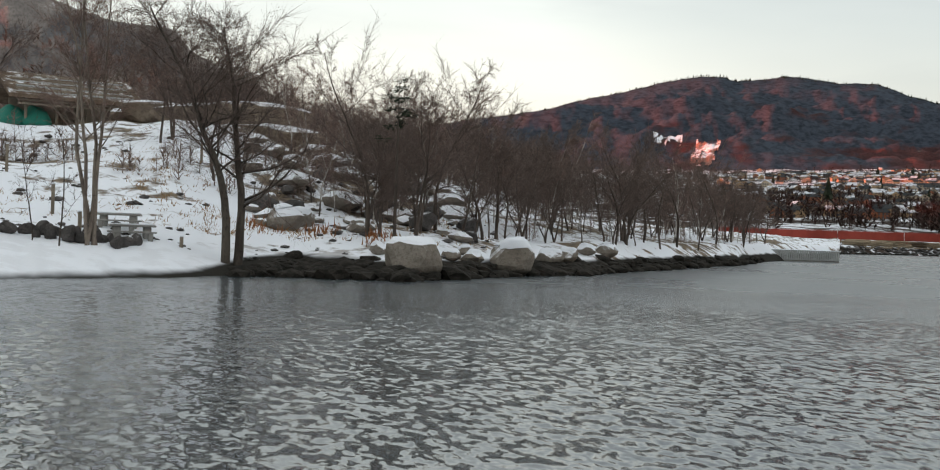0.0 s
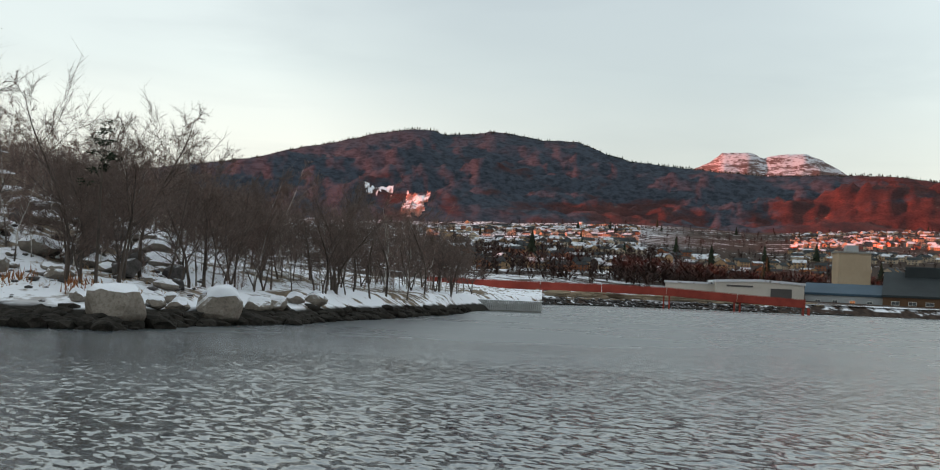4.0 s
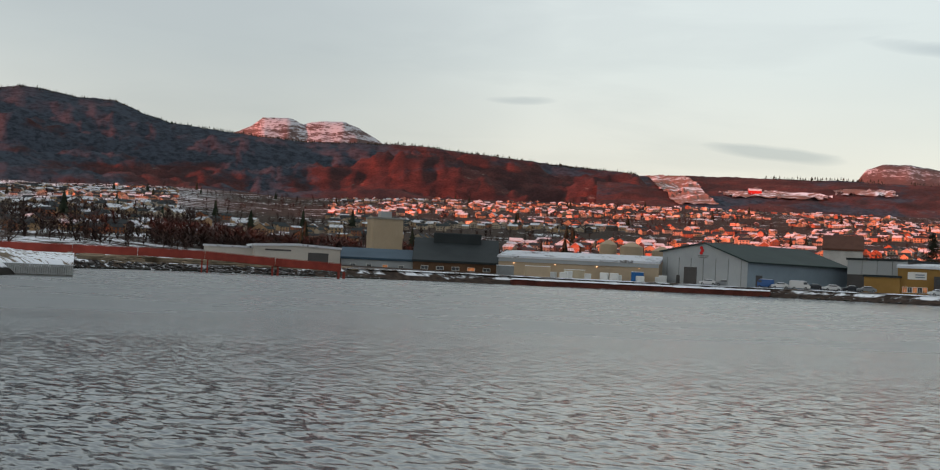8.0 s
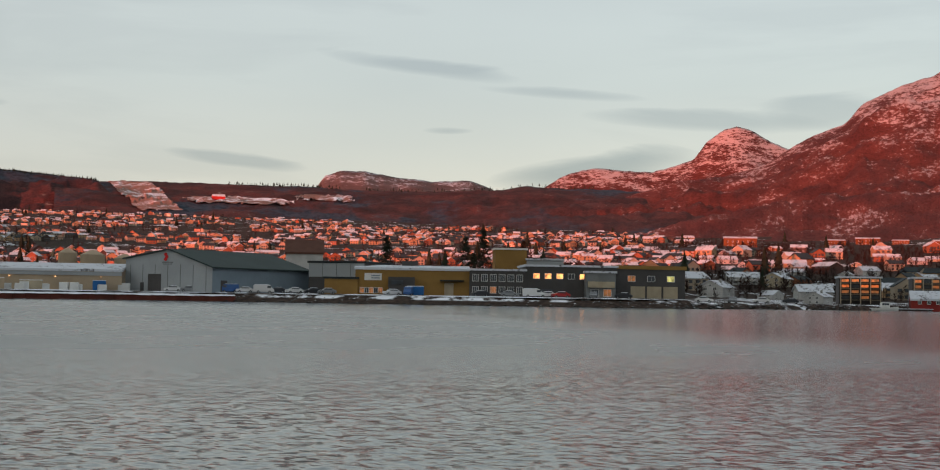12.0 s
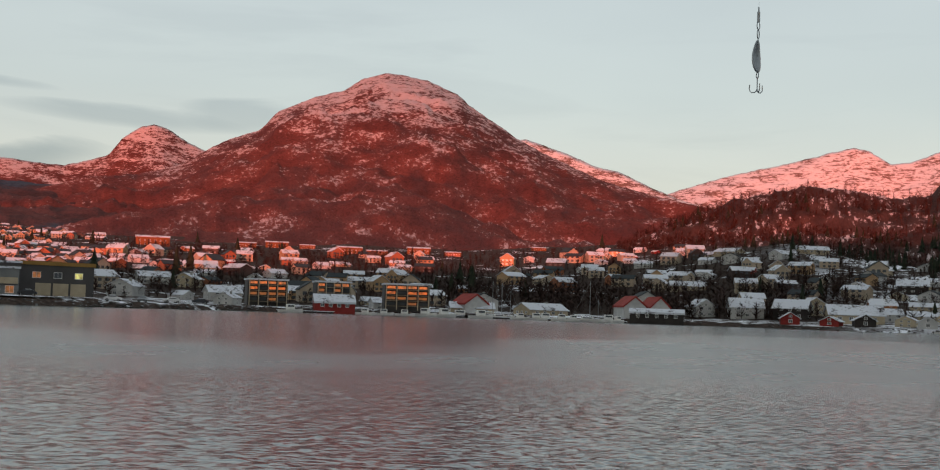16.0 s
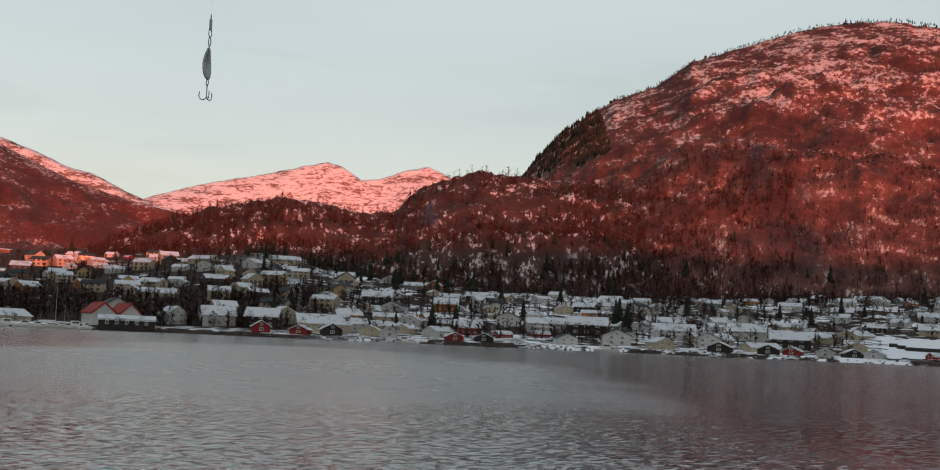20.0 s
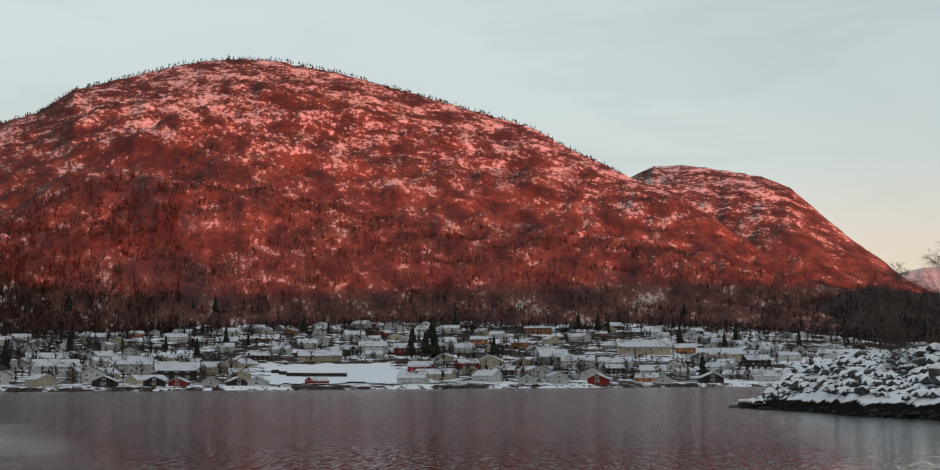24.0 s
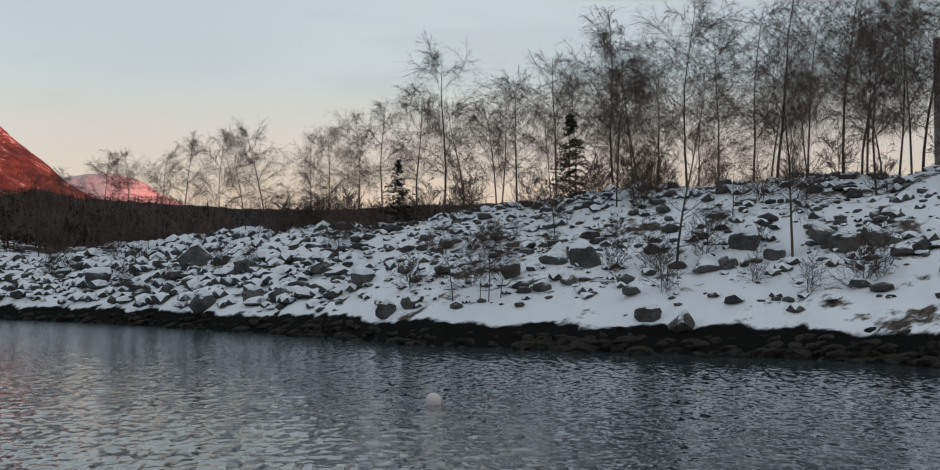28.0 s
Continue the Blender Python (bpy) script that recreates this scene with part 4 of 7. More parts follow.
# the stony bank: its large blocks, its stones, the rubble between
for az, el, w in ((-153.98, 0.6, 2.3), (-161.96, -1.4, 1.0), (-169.36, 0.9, 1.5), (-170.6, 0.7, 1.7), (-177.4, 1.4, 1.3), (-174.73, -1.95, 1.0), (-173.34, -1.6, 0.95), (-167.29, 0.3, 1.2), (-160.8, -0.1, 1.3), (-181.44, 1.3, 1.2),
                  (-175.76, 0.55, 1.2), (-169.88, -0.05, 0.8), (-163.2, -1.0, 1.0), (-159.7, 0.3, 0.9), (-176.6, 0.6, 0.8), (-180.6, 1.5, 1.3), (-182.8, 1.6, 1.1), (-150.0, 0.0, 1.6), (-151.6, -0.5, 1.3), (-156.3, -0.9, 1.6), (-154.2, -1.1, 1.5), (-178.6, 0.9, 0.9)):
    r = right_shore(az) + 1.0
    while r < right_crest(az) and right_ground(az, r) < lift(r, el):
        r += 0.2
    bb = boulder(BNKR[rnd.randrange(7)], az, r, right_ground, w * 1.15, "big dark boulder in the snowy bank", "boulders in the bank", rnd, tall=1.2 if w > 2 else 1.0, sink=0.01 if w > 2 else 0.08 * w)
    if bb.data.name in CAPS:
        part("snow_cap", CAPS[bb.data.name], bb)
bank_ob = bpy.data.objects["ground_bank"]
pieces, count = [], 0
for k in range(6200):
    az = rnd.uniform(-141.6, -188)
    s0, c0 = right_shore(az), right_crest(az)
    stony = 1.0 if az > -160 else (0.55 if az > -172 else 0.35)
    u = rnd.random() ** (0.8 if az > -160 else 0.6)
    if rnd.random() > stony:
        continue
    r = s0 + 2.0 + u * (c0 - s0 + 1.5)
    s = rnd.choice((0.2, 0.24, 0.28, 0.35, 0.42, 0.5, 0.65, 0.85)) * (1.45 if az > -160 else 0.9)
    m = stone_pose(az, r, right_ground(az, r) - 0.04, s * 1.25, s, s * rnd.uniform(0.7, 1.05), rnd)
    me = SMALL[rnd.randrange(8)] if rnd.random() < (0.85 if az > -160 else 0.65) else SMALLB[rnd.randrange(5)]
    if s > 0.55 and count < 290:
        part("stone", me, bank_ob, m=m)
        count += 1
    else:
        pieces.append((me, m))
joined("bank_rubble", BANKROCK, [p for p in pieces if p[0] in SMALL], "snow-capped rubble stones covering the bank", "stones")
joined("bank_bare_stones", BAREROCK, [p for p in pieces if p[0] in SMALLB], "dark bare stones scattered in the snow of the bank", "stones")
pieces = []
for k in range(900):
    az = rnd.uniform(-142.5, -188)
    d = rnd.gauss(0.6, 0.7)
    s = rnd.choice((0.2, 0.3, 0.45, 0.6, 0.8))
    pieces.append((WEDR[rnd.randrange(6)], stone_pose(az, right_shore(az) + d, -0.05 + 0.3 * max(0, d), s * 1.4, s, s * 0.8, rnd)))
joined("tide_stones", WEED, pieces, "black stones along the tide line of the bank", "stones")


# ---- trees ----
def tube(vs, fs, p, q, r0, r1, n):
    ax = (q - p)
    if ax.length < 1e-6:
        return
    ax.normalize()
    u = ax.orthogonal().normalized()
    w = ax.cross(u)
    b = len(vs)
    for c, r in ((p, r0), (q, r1)):
        for k in range(n):
            a = math.tau * k / n
            vs.append(tuple(c + u * (r * math.cos(a)) + w * (r * math.sin(a))))
    for k in range(n):
        fs.append((b + k, b + (k + 1) % n, b + n + (k + 1) % n, b + n + k))


def grow_tree(seed, h, spread=0.35, limbs=14, clear=0.3, droop=0.0, fork=1, lean=0.0, rad=0.016, twigs=7, fine=5, rise=0.55, width=1.0, reach=1.0, wob=0.06, arch=0.05, flare=0.12, cones=0.0, oval=0.0):
    """A bare tree: (stem and limbs, branches and twigs) as vertex and face lists."""
    rnd = random.Random(seed)
    tv, tf, cv, cf = [], [], [], []

    def rv(s):
        return Vector((rnd.gauss(0, s), rnd.gauss(0, s), rnd.gauss(0, s)))

    def twiglet(p, d, ln, r):
        b = len(cv)
        side = d.cross(rv(1)).normalized() * r
        end = p + d * ln + rv(0.12 * ln) - Vector((0, 0, droop * ln))
        cv.extend((tuple(p - side), tuple(p + side), tuple(end)))
        cf.append((b, b + 1, b + 2))
        if cones and rnd.random() < cones:
            b, u = len(cv), rv(1).normalized() * 0.022
            w = u.orthogonal().normalized() * 0.02
            cv.extend((tuple(end - u), tuple(end + w), tuple(end + u), tuple(end - w)))
            cf.append((b, b + 1, b + 2, b + 3))

    def branch(p, d, ln, r, level):
        n = (12, 6, 2)[level]
        for k in range(n):
            f = (k + 1) / n
            pull = (0.03, 0.09 - arch * 2.2 * f, 0.05 - droop * 0.3)[level]
            d = (d + rv((wob, 0.13, 0.18)[level]) + Vector((0, 0, pull))).normalized()
            q = p + d * ln / n
            r1 = max(0.005, r * (1 - 0.85 * f))
            r0 = max(0.006, r * (1 - 0.85 * (f - 1 / n)))
            if level < 2:
                tube(tv, tf, p, q, r0, r1, (6, 3)[level])
            else:
                b, sd = len(cv), d.cross(rv(1)).normalized()
                cv.extend((tuple(p - sd * r0), tuple(p + sd * r0), tuple(q + sd * r1), tuple(q - sd * r1)))
                cf.append((b, b + 1, b + 2, b + 3))
            if level == 0 and f > clear:
                m = max(1, round(limbs / (n * (1 - clear)) + rnd.uniform(-0.5, 0.5)))
                g = (f - clear) / (1 - clear)
                size = (1.15 - 0.75 * f) * (1 - oval) + oval * (0.25 + 0.75 * math.sin(math.pi * min(1.0, 0.22 + 0.72 * g)))
                for _ in range(m):
                    a = rnd.uniform(0, math.tau)
                    dd = Vector((math.cos(a), math.sin(a), rise + rnd.uniform(-0.15, 0.3))).normalized()
                    branch(p.lerp(q, rnd.random()), dd, h * spread * size * rnd.uniform(0.65, 1.2), r0 * 0.45, 1)
            elif level == 1 and f > 0.2:
                for _ in range(max(1, twigs // 3)):
                    dd = (d + rv(0.55)).normalized()
                    branch(p.lerp(q, rnd.random()), dd, ln * rnd.uniform(0.28, 0.55), max(0.006, r0 * 0.4), 2)
            elif level == 2:
                for _ in range(fine + fine // 2):
                    twiglet(p.lerp(q, rnd.random()), (d + rv(0.6)).normalized(), ln * reach * rnd.uniform(0.3, 0.7), 0.0055 * width)
            p = q

    for k in range(fork):
        a = rnd.uniform(0, math.tau) if fork == 1 else math.tau * k / fork + rnd.uniform(-0.5, 0.5)
        d = Vector((math.cos(a) * (lean + flare * (fork > 1)), math.sin(a) * (lean + flare * (fork > 1)), 1)).normalized()
        branch(Vector((0.14 * k, 0, -0.3)), d, (h + 0.3) * (1.0 if k == 0 else rnd.uniform(0.72, 0.95)), h * rad * rnd.uniform(0.85, 1.1), 0)
    return tv, tf, cv, cf


def tree_thing(name, seed, h, barkm, twigm, label, **kw):
    tv, tf, cv, cf = grow_tree(seed, h, **kw)
    ob = tagged(new(name), label, "tree")
    part("trunk", raw("trunk", tv, tf, barkm, True), ob)
    part("crown", raw("crown", cv, cf, twigm), ob)
    return ob


def set_tree(ob, az, r, ground, turn, k=1.0, tilt=0.0, sink=0.0):
    return Matrix.Translation(at(az, r, ground(az, r) - sink)) @ Matrix.Rotation(turn, 4, "Z") @ Matrix.Rotation(tilt, 4, "Y") @ Matrix.Scale(k, 4)


def plant(proto, spots, ground, rnd, group, label=""):
    """Copies of the first trees of proto at spots (bearing, distance, scale)."""
    used = set()
    for az, r, k in spots:
        fresh = [o for o in proto if not o.get("group")]
        ob = fresh[0] if fresh else proto[rnd.randrange(len(proto))]
        m = set_tree(ob, az, r, ground, rnd.uniform(0, 6.28), k, rnd.uniform(-0.035, 0.035))
        if ob.name not in used and not ob.get("group"):
            used.add(ob.name)
            ob.matrix_basis = m
            got = ob
        else:
            got = copy_thing(ob, m)
        got["group"] = group
        if label:
            got["label"] = label


# the pair of alders on the beach and the stems beside the tables
A = tree_thing("alder_tree", 101, 10.2, ALDER, TWIG, "tall bare dark alder at the edge of the snowy beach", spread=0.36, limbs=27, clear=0.38, rad=0.020, twigs=9, fine=6, lean=0.05, rise=0.75, wob=0.075, width=1.15, cones=0.12, oval=0.7)
A.matrix_basis = set_tree(A, 9.05, 49.4, left_ground, 2.2, 1.0, 0.0)
B = tree_thing("alder_tree", 107, 9.3, ALDER, TWIG, "bare dark alder with low drooping limbs on the beach", spread=0.42, limbs=25, clear=0.32, rad=0.020, twigs=9, fine=6, lean=0.16, rise=0.45, wob=0.075, width=1.15, cones=0.12, oval=0.5)
B.matrix_basis = set_tree(B, 8.55, 49.5, left_ground, 0.6, 1.0, 0.04)
C = tree_thing("ash_tree", 113, 11.5, bark("pale_bark", (0.15, 0.12, 0.10), (0.26, 0.22, 0.18)), RTWIG, "pale bare tree beside the picnic tables", spread=0.30, limbs=17, clear=0.36, rad=0.0075, twigs=7, fine=4, lean=0.06, rise=0.8, wob=0.08, fork=2, flare=0.10)
C.matrix_basis = set_tree(C, 14.8, 48.3, left_ground, 1.0)
copy_thing(C, set_tree(C, 14.35, 48.4, left_ground, 3.4, 0.95, 0.10))
rt = random.Random(31)
ALDERS = [tree_thing("alder_tree", 200 + k, 8.0, DARKB, TWIG, "slender bare alder in the wood on the point", spread=0.40, limbs=13, clear=0.30, rad=0.0135, twigs=9, fine=5, rise=0.6, lean=0.08, width=1.25, wob=0.10, fork=1 + k % 2, flare=0.16, oval=0.8) for k in range(6)]
BIRCHES = [tree_thing("birch_tree", 300 + k, 8.6, BIRCH, RTWIG, "slender bare birch with reddish twigs", spread=0.27, limbs=18, clear=0.30, rad=0.010, twigs=9, fine=6, rise=0.8, droop=0.25, lean=0.05, width=1.4, wob=0.07, oval=0.7) for k in range(4)]
SAPS = [tree_thing("sapling", 400 + k, 4.6, ALDER, BTWIG, "thin bare sapling standing in the snow", spread=0.30, limbs=8, clear=0.25, rad=0.008, twigs=4, fine=4, rise=0.7) for k in range(2)]
plant(SAPS, [(16.9, 48.4, 0.9), (15.85, 47.6, 1.0), (18.3, 55, 0.8)], left_ground, rt, "saplings on the beach")
plant(ALDERS, [(11.9, 76, 0.8), (11.5, 76.5, 0.9), (9.65, 68, 0.8), (19.6, 80, 1.1), (13.2, 100, 1.1)], left_ground, rt, "trees on the slope")
spots = []
for k in range(74):
    az = rt.uniform(-14.0, 4.6)
    s = left_shore(az)
    spots.append((az, s + 5.5 + 22 * rt.random() ** 1.3, rt.uniform(0.5, 0.8) if k % 3 or az < -3 else rt.uniform(0.78, 0.95)))
plant(ALDERS, spots, left_ground, rt, "wood on the point", "slender bare alder in the wood on the point")
spots = [(rt.uniform(-13.5, 6.5), 0, 0) for k in range(58)]
plant(BIRCHES, [(a, left_shore(a) + 9 + 34 * rt.random(), rt.uniform(0.55, 0.85)) for a, _, _ in spots], left_ground, rt, "wood on the point", "slender bare birch with reddish twigs on the point")
# the dark wood on the hillside behind the bay
spots = [(rt.uniform(-6, 9), rt.uniform(92, 140), rt.uniform(0.5, 0.85)) for k in range(46)]
plant(BIRCHES + ALDERS[:2], spots, left_ground, rt, "wood behind the bay", "bare tree in the brown wood behind the bay")


def pine(name, seed, h, label, levels=9, width=0.22, bare=0.35):
    """A pine or fir: stem, and boughs of needle tufts."""
    rnd = random.Random(seed)
    tv, tf, cv, cf = [], [], [], []
    tube(tv, tf, Vector((0, 0, -0.3)), Vector((0, 0, h)), h * 0.012, 0.01, 6)
    for k in range(levels * 5):
        f = bare + (1 - bare) * rnd.random()
        a = rnd.uniform(0, math.tau)
        ln = h * width * (1.08 - f) * rnd.uniform(0.6, 1.2)
        d = Vector((math.cos(a), math.sin(a), rnd.uniform(-0.15, 0.25)))
        p = Vector((0, 0, f * h))
        tube(tv, tf, p, p + d * ln, 0.012, 0.005, 3)
        for j in range(26):
            c = p + d * ln * rnd.uniform(0.25, 1.05) + Vector((rnd.gauss(0, 0.08), rnd.gauss(0, 0.08), rnd.gauss(0, 0.06))) * (h / 6)
            e = Vector((rnd.gauss(0, 1), rnd.gauss(0, 1), rnd.gauss(0.3, 0.5))).normalized() * rnd.uniform(0.10, 0.2) * h / 6
            s = e.orthogonal().normalized() * (0.025 * h / 6 + 0.015)
            b = len(cv)
            cv.extend((tuple(c - s), tuple(c + s), tuple(c + e)))
            cf.append((b, b + 1, b + 2))
    ob = tagged(new(name), label, "tree")
    part("trunk", raw("trunk", tv, tf, DARKB, True), ob)
    part("crown", raw("crown", cv, cf, NEEDLE), ob)
    return ob


P1 = pine("pine_tree", 7, 7.0, "lone pine with sparse dark tufts on the point", 3, 0.36, 0.62)
P1.matrix_basis = set_tree(P1, 1.9, 55.5, left_ground, 0.4)
P2 = pine("pine_tree", 9, 3.4, "small dense pine on the crest of the bank", 26, 0.34, 0.06)
P2.matrix_basis = set_tree(P2, -162.45, 64, right_ground, 1.0, 0.95)
copy_thing(P2, set_tree(P2, -169.9, 59.5, right_ground, 2.0, 1.2))

# birches along the crest of the bank, alder bushes on its face
CREST = [tree_thing("birch_tree", 500 + k, 7.4, DARKB, BTWIG, "bare birch with hanging twigs on the crest of the bank", spread=0.37, limbs=21, clear=0.28, rad=0.0078, twigs=9, fine=6, rise=0.70, droop=0.35, lean=0.02, width=0.60, reach=1.35, wob=0.042, arch=0.10, oval=0.9) for k in range(7)]
spots = []
for k, az in enumerate(np.arange(-147.5, -189, -1.2)):
    a = az + rt.uniform(-0.3, 0.3)
    big = float(np.interp(a, [-190, -175, -168, -160, -148], [1.45, 1.42, 1.27, 1.06, 0.86]))
    spots.append((a, right_crest(a) + rt.uniform(0.5, 6.0), big * rt.uniform(0.78, 1.06)))
for k in range(9):
    a = rt.uniform(-163, -189)
    spots.append((a, right_crest(a) + rt.uniform(6, 16), rt.uniform(1.0, 1.35)))
plant(CREST, spots, right_ground, rt, "birches on the bank")
FACE = [(-174.44, 45.5, 1.05), (-179.24, 43.5, 1.12), (-169.24, 53, 0.75), (-159.84, 58, 0.62), (-164.82, 46, 0.5), (-166.37, 45, 0.5), (-165.99, 45.2, 0.42), (-166.89, 45, 0.4), (-182.68, 51, 1.2), (-156.44, 70, 0.5), (-151.94, 78, 0.5), (-171.9, 55, 0.9), (-176.8, 50, 0.45)]
plant(CREST[:4], FACE, right_ground, rt, "trees on the bank's face", "thin bare tree rooted in the snow of the bank")
SHRUB = tree_thing("bare_shrub", 601, 1.6, DARKB, BTWIG, "low bare shrub on the stony bank", spread=0.55, limbs=10, clear=0.05, rad=0.008, twigs=4, fine=3, fork=3)
SHRUB.matrix_basis = set_tree(SHRUB, -172.0, 46, right_ground, 0.0)
for k in range(46):
    a = rt.uniform(-147, -187)
    s = copy_thing(SHRUB, set_tree(SHRUB, a, right_shore(a) + rt.uniform(4, right_crest(a) - right_shore(a)), right_ground, rt.uniform(0, 6), rt.uniform(0.5, 1.1)))
    s["group"] = "shrubs on the bank"
for k in range(44):
    a = rt.uniform(-147, -187)
    s = copy_thing(SHRUB, set_tree(SHRUB, a, right_crest(a) + rt.uniform(-1.5, 4), right_ground, rt.uniform(0, 6), rt.uniform(0.9, 1.6)))
    s["group"] = "shrubs on the bank"


# ---- far woods ----
def wood(name, mat, spots, label, n=34, kind="bare", seed=0, thick=1.0):
    """Many far trees, spots (x, y, z, height), as one object."""
    g = np.random.default_rng(seed)
    S = np.array(spots)
    N = len(S)
    vs, fs = [], []
    if kind == "bare":
        f = g.uniform(0.12, 1.0, (N, n))
        a = g.uniform(0, math.tau, (N, n))
        h = S[:, 3:4]
        base = np.stack([S[:, 0:1] + 0 * f, S[:, 1:2] + 0 * f, S[:, 2:3] + f * h * 0.75], -1)
        ln = h * (0.55 - 0.30 * f) * g.uniform(0.6, 1.2, (N, n))
        d = np.stack([np.cos(a), np.sin(a), g.uniform(0.0, 0.75, (N, n))], -1)
        tip = base + d * ln[..., None]
        w = (h * thick * g.uniform(0.018, 0.045, (N, n)))[..., None]
        side = np.stack([-np.sin(a), np.cos(a), 0 * a], -1) * w
        tri = np.stack([base - side, base + side, tip], 2).reshape(-1, 3)
        stem = np.stack([S[:, :3] + [[0.012, 0, 0]] * h, S[:, :3] - [[0.012, 0, 0]] * h, S[:, :3] + h * [[0, 0, 1]], S[:, :3] + [[0, 0.012, 0]] * h, S[:, :3] - [[0, 0.012, 0]] * h, S[:, :3] + h * [[0, 0, 0.95]]], 1).reshape(-1, 3)
        V = np.concatenate([tri, stem])
    else:
        tiers, m = 6, 7
        out = []
        h = S[:, 3]
        for t in range(tiers):
            z0, z1 = 0.08 + 0.80 * t / tiers, 0.08 + 0.80 * (t + 1.9) / tiers
            a = np.linspace(0, math.tau, m, endpoint=False)[None] + g.uniform(0, 1, (N, 1))
            rad = h[:, None] * (0.20 * (1 - t / tiers) + 0.03) * g.uniform(0.65, 1.2, (N, m))
            apex = np.stack([S[:, 0], S[:, 1], S[:, 2] + h * min(1.0, z1)], -1)[:, None, :].repeat(m, 1)
            zz = S[:, 2:3] + h[:, None] * (z0 + g.uniform(-0.03, 0.03, (N, m)))
            da = math.tau / m * 0.62
            p = np.stack([S[:, 0:1] + rad * np.cos(a - da), S[:, 1:2] + rad * np.sin(a - da), zz], -1)
            q = np.stack([S[:, 0:1] + rad * np.cos(a + da), S[:, 1:2] + rad * np.sin(a + da), zz], -1)
            out.append(np.stack([p, q, apex], 2).reshape(-1, 3))
        V = np.concatenate(out)
    F = np.arange(len(V)).reshape(-1, 3)
    return tagged(new(name, raw(name, V.tolist(), F.tolist(), mat)), label, "trees", kind="stuff")


def drop(az, r):
    """Height of the highest land at a bearing and distance."""
    z = max(h(az, r) for h in LAND)
    if az > -14:
        z = max(z, left_ground(az, r) if r < left_shore(az) + 165 else 0.0)
    if az < 8 and far_shore(az) - 3 < r < far_top(az) + 260:
        z = max(z, far_ground(az, r))
    return z


rw = random.Random(77)


def strew(n, a0, a1, r0, r1, h0, h1, keep=None):
    out = []
    while len(out) < n:
        az = rw.uniform(a0, a1)
        lo = r0(az) if callable(r0) else r0
        hi = r1(az) if callable(r1) else r1
        r = lo + (hi - lo) * rw.random()
        if keep and not keep(az, r):
            continue
        x, y, _ = at(az, r)
        out.append((x, y, drop(az, r) - 0.4, rw.uniform(h0, h1)))
    return out


def clumpy(size, lo, seed):
    return lambda az, r: fbm(*at(az, r)[:2], size, 4, seed) > lo


snow_field = lambda az, r: -127.6 < az < -121.0 and 425 < r < 520
vill = lambda az, r: fbm(*at(az, r)[:2], 45, 4, 3.0) > (-0.6 if az > -98 else -0.3) and not snow_field(az, r)
wood("village_wood", FARWOOD, strew(2700, -62, -106, lambda a: far_flat(a) + 8, lambda a: far_top(a) + 60, 4, 7.5, vill), "bare dark trees between the houses of the village", 30, seed=1)
wood("garden_wood", FARWOOD, strew(2000, -104, -152, lambda a: far_flat(a) + 8, lambda a: far_top(a) + 60, 3.5, 7.5, vill), "bare trees in the snowy gardens of the village", 30, seed=31)
wood("village_firs", NEEDLE, strew(70, -62, -152, lambda a: far_flat(a) + 20, lambda a: far_top(a) + 120, 6, 13, clumpy(60, 0.1, 5.0)), "dark firs between the houses of the village", kind="fir", seed=2)
wood("town_wood", FARWOOD, strew(1500, -10, -62, lambda a: far_flat(a) + 60, lambda a: far_top(a) + 150, 6, 11, clumpy(110, -0.1, 6.0)), "bare trees between the houses of the town", 24, seed=3)
wood("town_firs", NEEDLE, strew(70, -10, -66, lambda a: far_flat(a) + 40, lambda a: far_top(a) + 150, 8, 15, clumpy(80, 0.15, 8.0)), "dark firs in the town", kind="fir", seed=4)
wood("terrace_wood", FARWOOD, strew(800, -50, -84, lambda a: far_flat(a) + 10, lambda a: far_top(a) + 40, 4, 7), "dark bare trees between the houses of the terrace", 26, seed=33)
wood("marina_wood", FARWOOD, strew(480, -80, -98, 440, 570, 6, 9), "dark bare wood behind the marina", 30, seed=34)
wood("wooded_belt", FARWOOD, strew(900, -20, -36, lambda a: 430, lambda a: 560, 6, 10), "belt of bare wood behind the quay", 24, seed=5)
wood("hill_wood", SUNLITWOOD, strew(2600, -88, -118, lambda a: far_top(a) + 20, 1090, 6, 11, clumpy(70, -0.25, 9.0)), "bare birchwood on the craggy hill, coloured as if in red sun", 22, seed=6)
wood("hill_firs", NEEDLE, strew(170, -90, -118, lambda a: far_top(a) - 40, 1070, 5, 9, clumpy(90, 0.12, 10.0)), "dark pines on the craggy hill", kind="fir", seed=7)
wood("foot_wood", FARWOOD, strew(4600, -110, -152, lambda a: far_top(a) - 30, lambda a: far_top(a) + 420, 4, 7.5, clumpy(80, -0.3, 11.0)), "bare wood at the foot of the great mountain", 20, seed=8)
wood("mountain_firs", NEEDLE, strew(420, -106, -150, lambda a: far_top(a) + 100, lambda a: M7R(a) - 20, 2.5, 5, clumpy(160, 0.22, 12.0)), "scattered pines on the great mountain", kind="fir", seed=9)
wood("ridge_pines", NEEDLE, [(*at(a, M7R(a) + rw.uniform(-30, 8))[:2], drop(a, M7R(a) - 8) - 1.5, rw.uniform(2.2, 4.8)) for a in [rw.uniform(-106, -137) for _ in range(1500)]], "pines along the crest of the great mountain", kind="fir", seed=10)
wood("ridge_firs", NEEDLE, [(*at(a, 3500 + rw.uniform(-60, 5))[:2], drop(a, 3480) - 2, rw.uniform(4, 8)) for a in [rw.uniform(-1, -41) for _ in range(1600)]], "firs along the crest of the long mountain", kind="fir", seed=11)
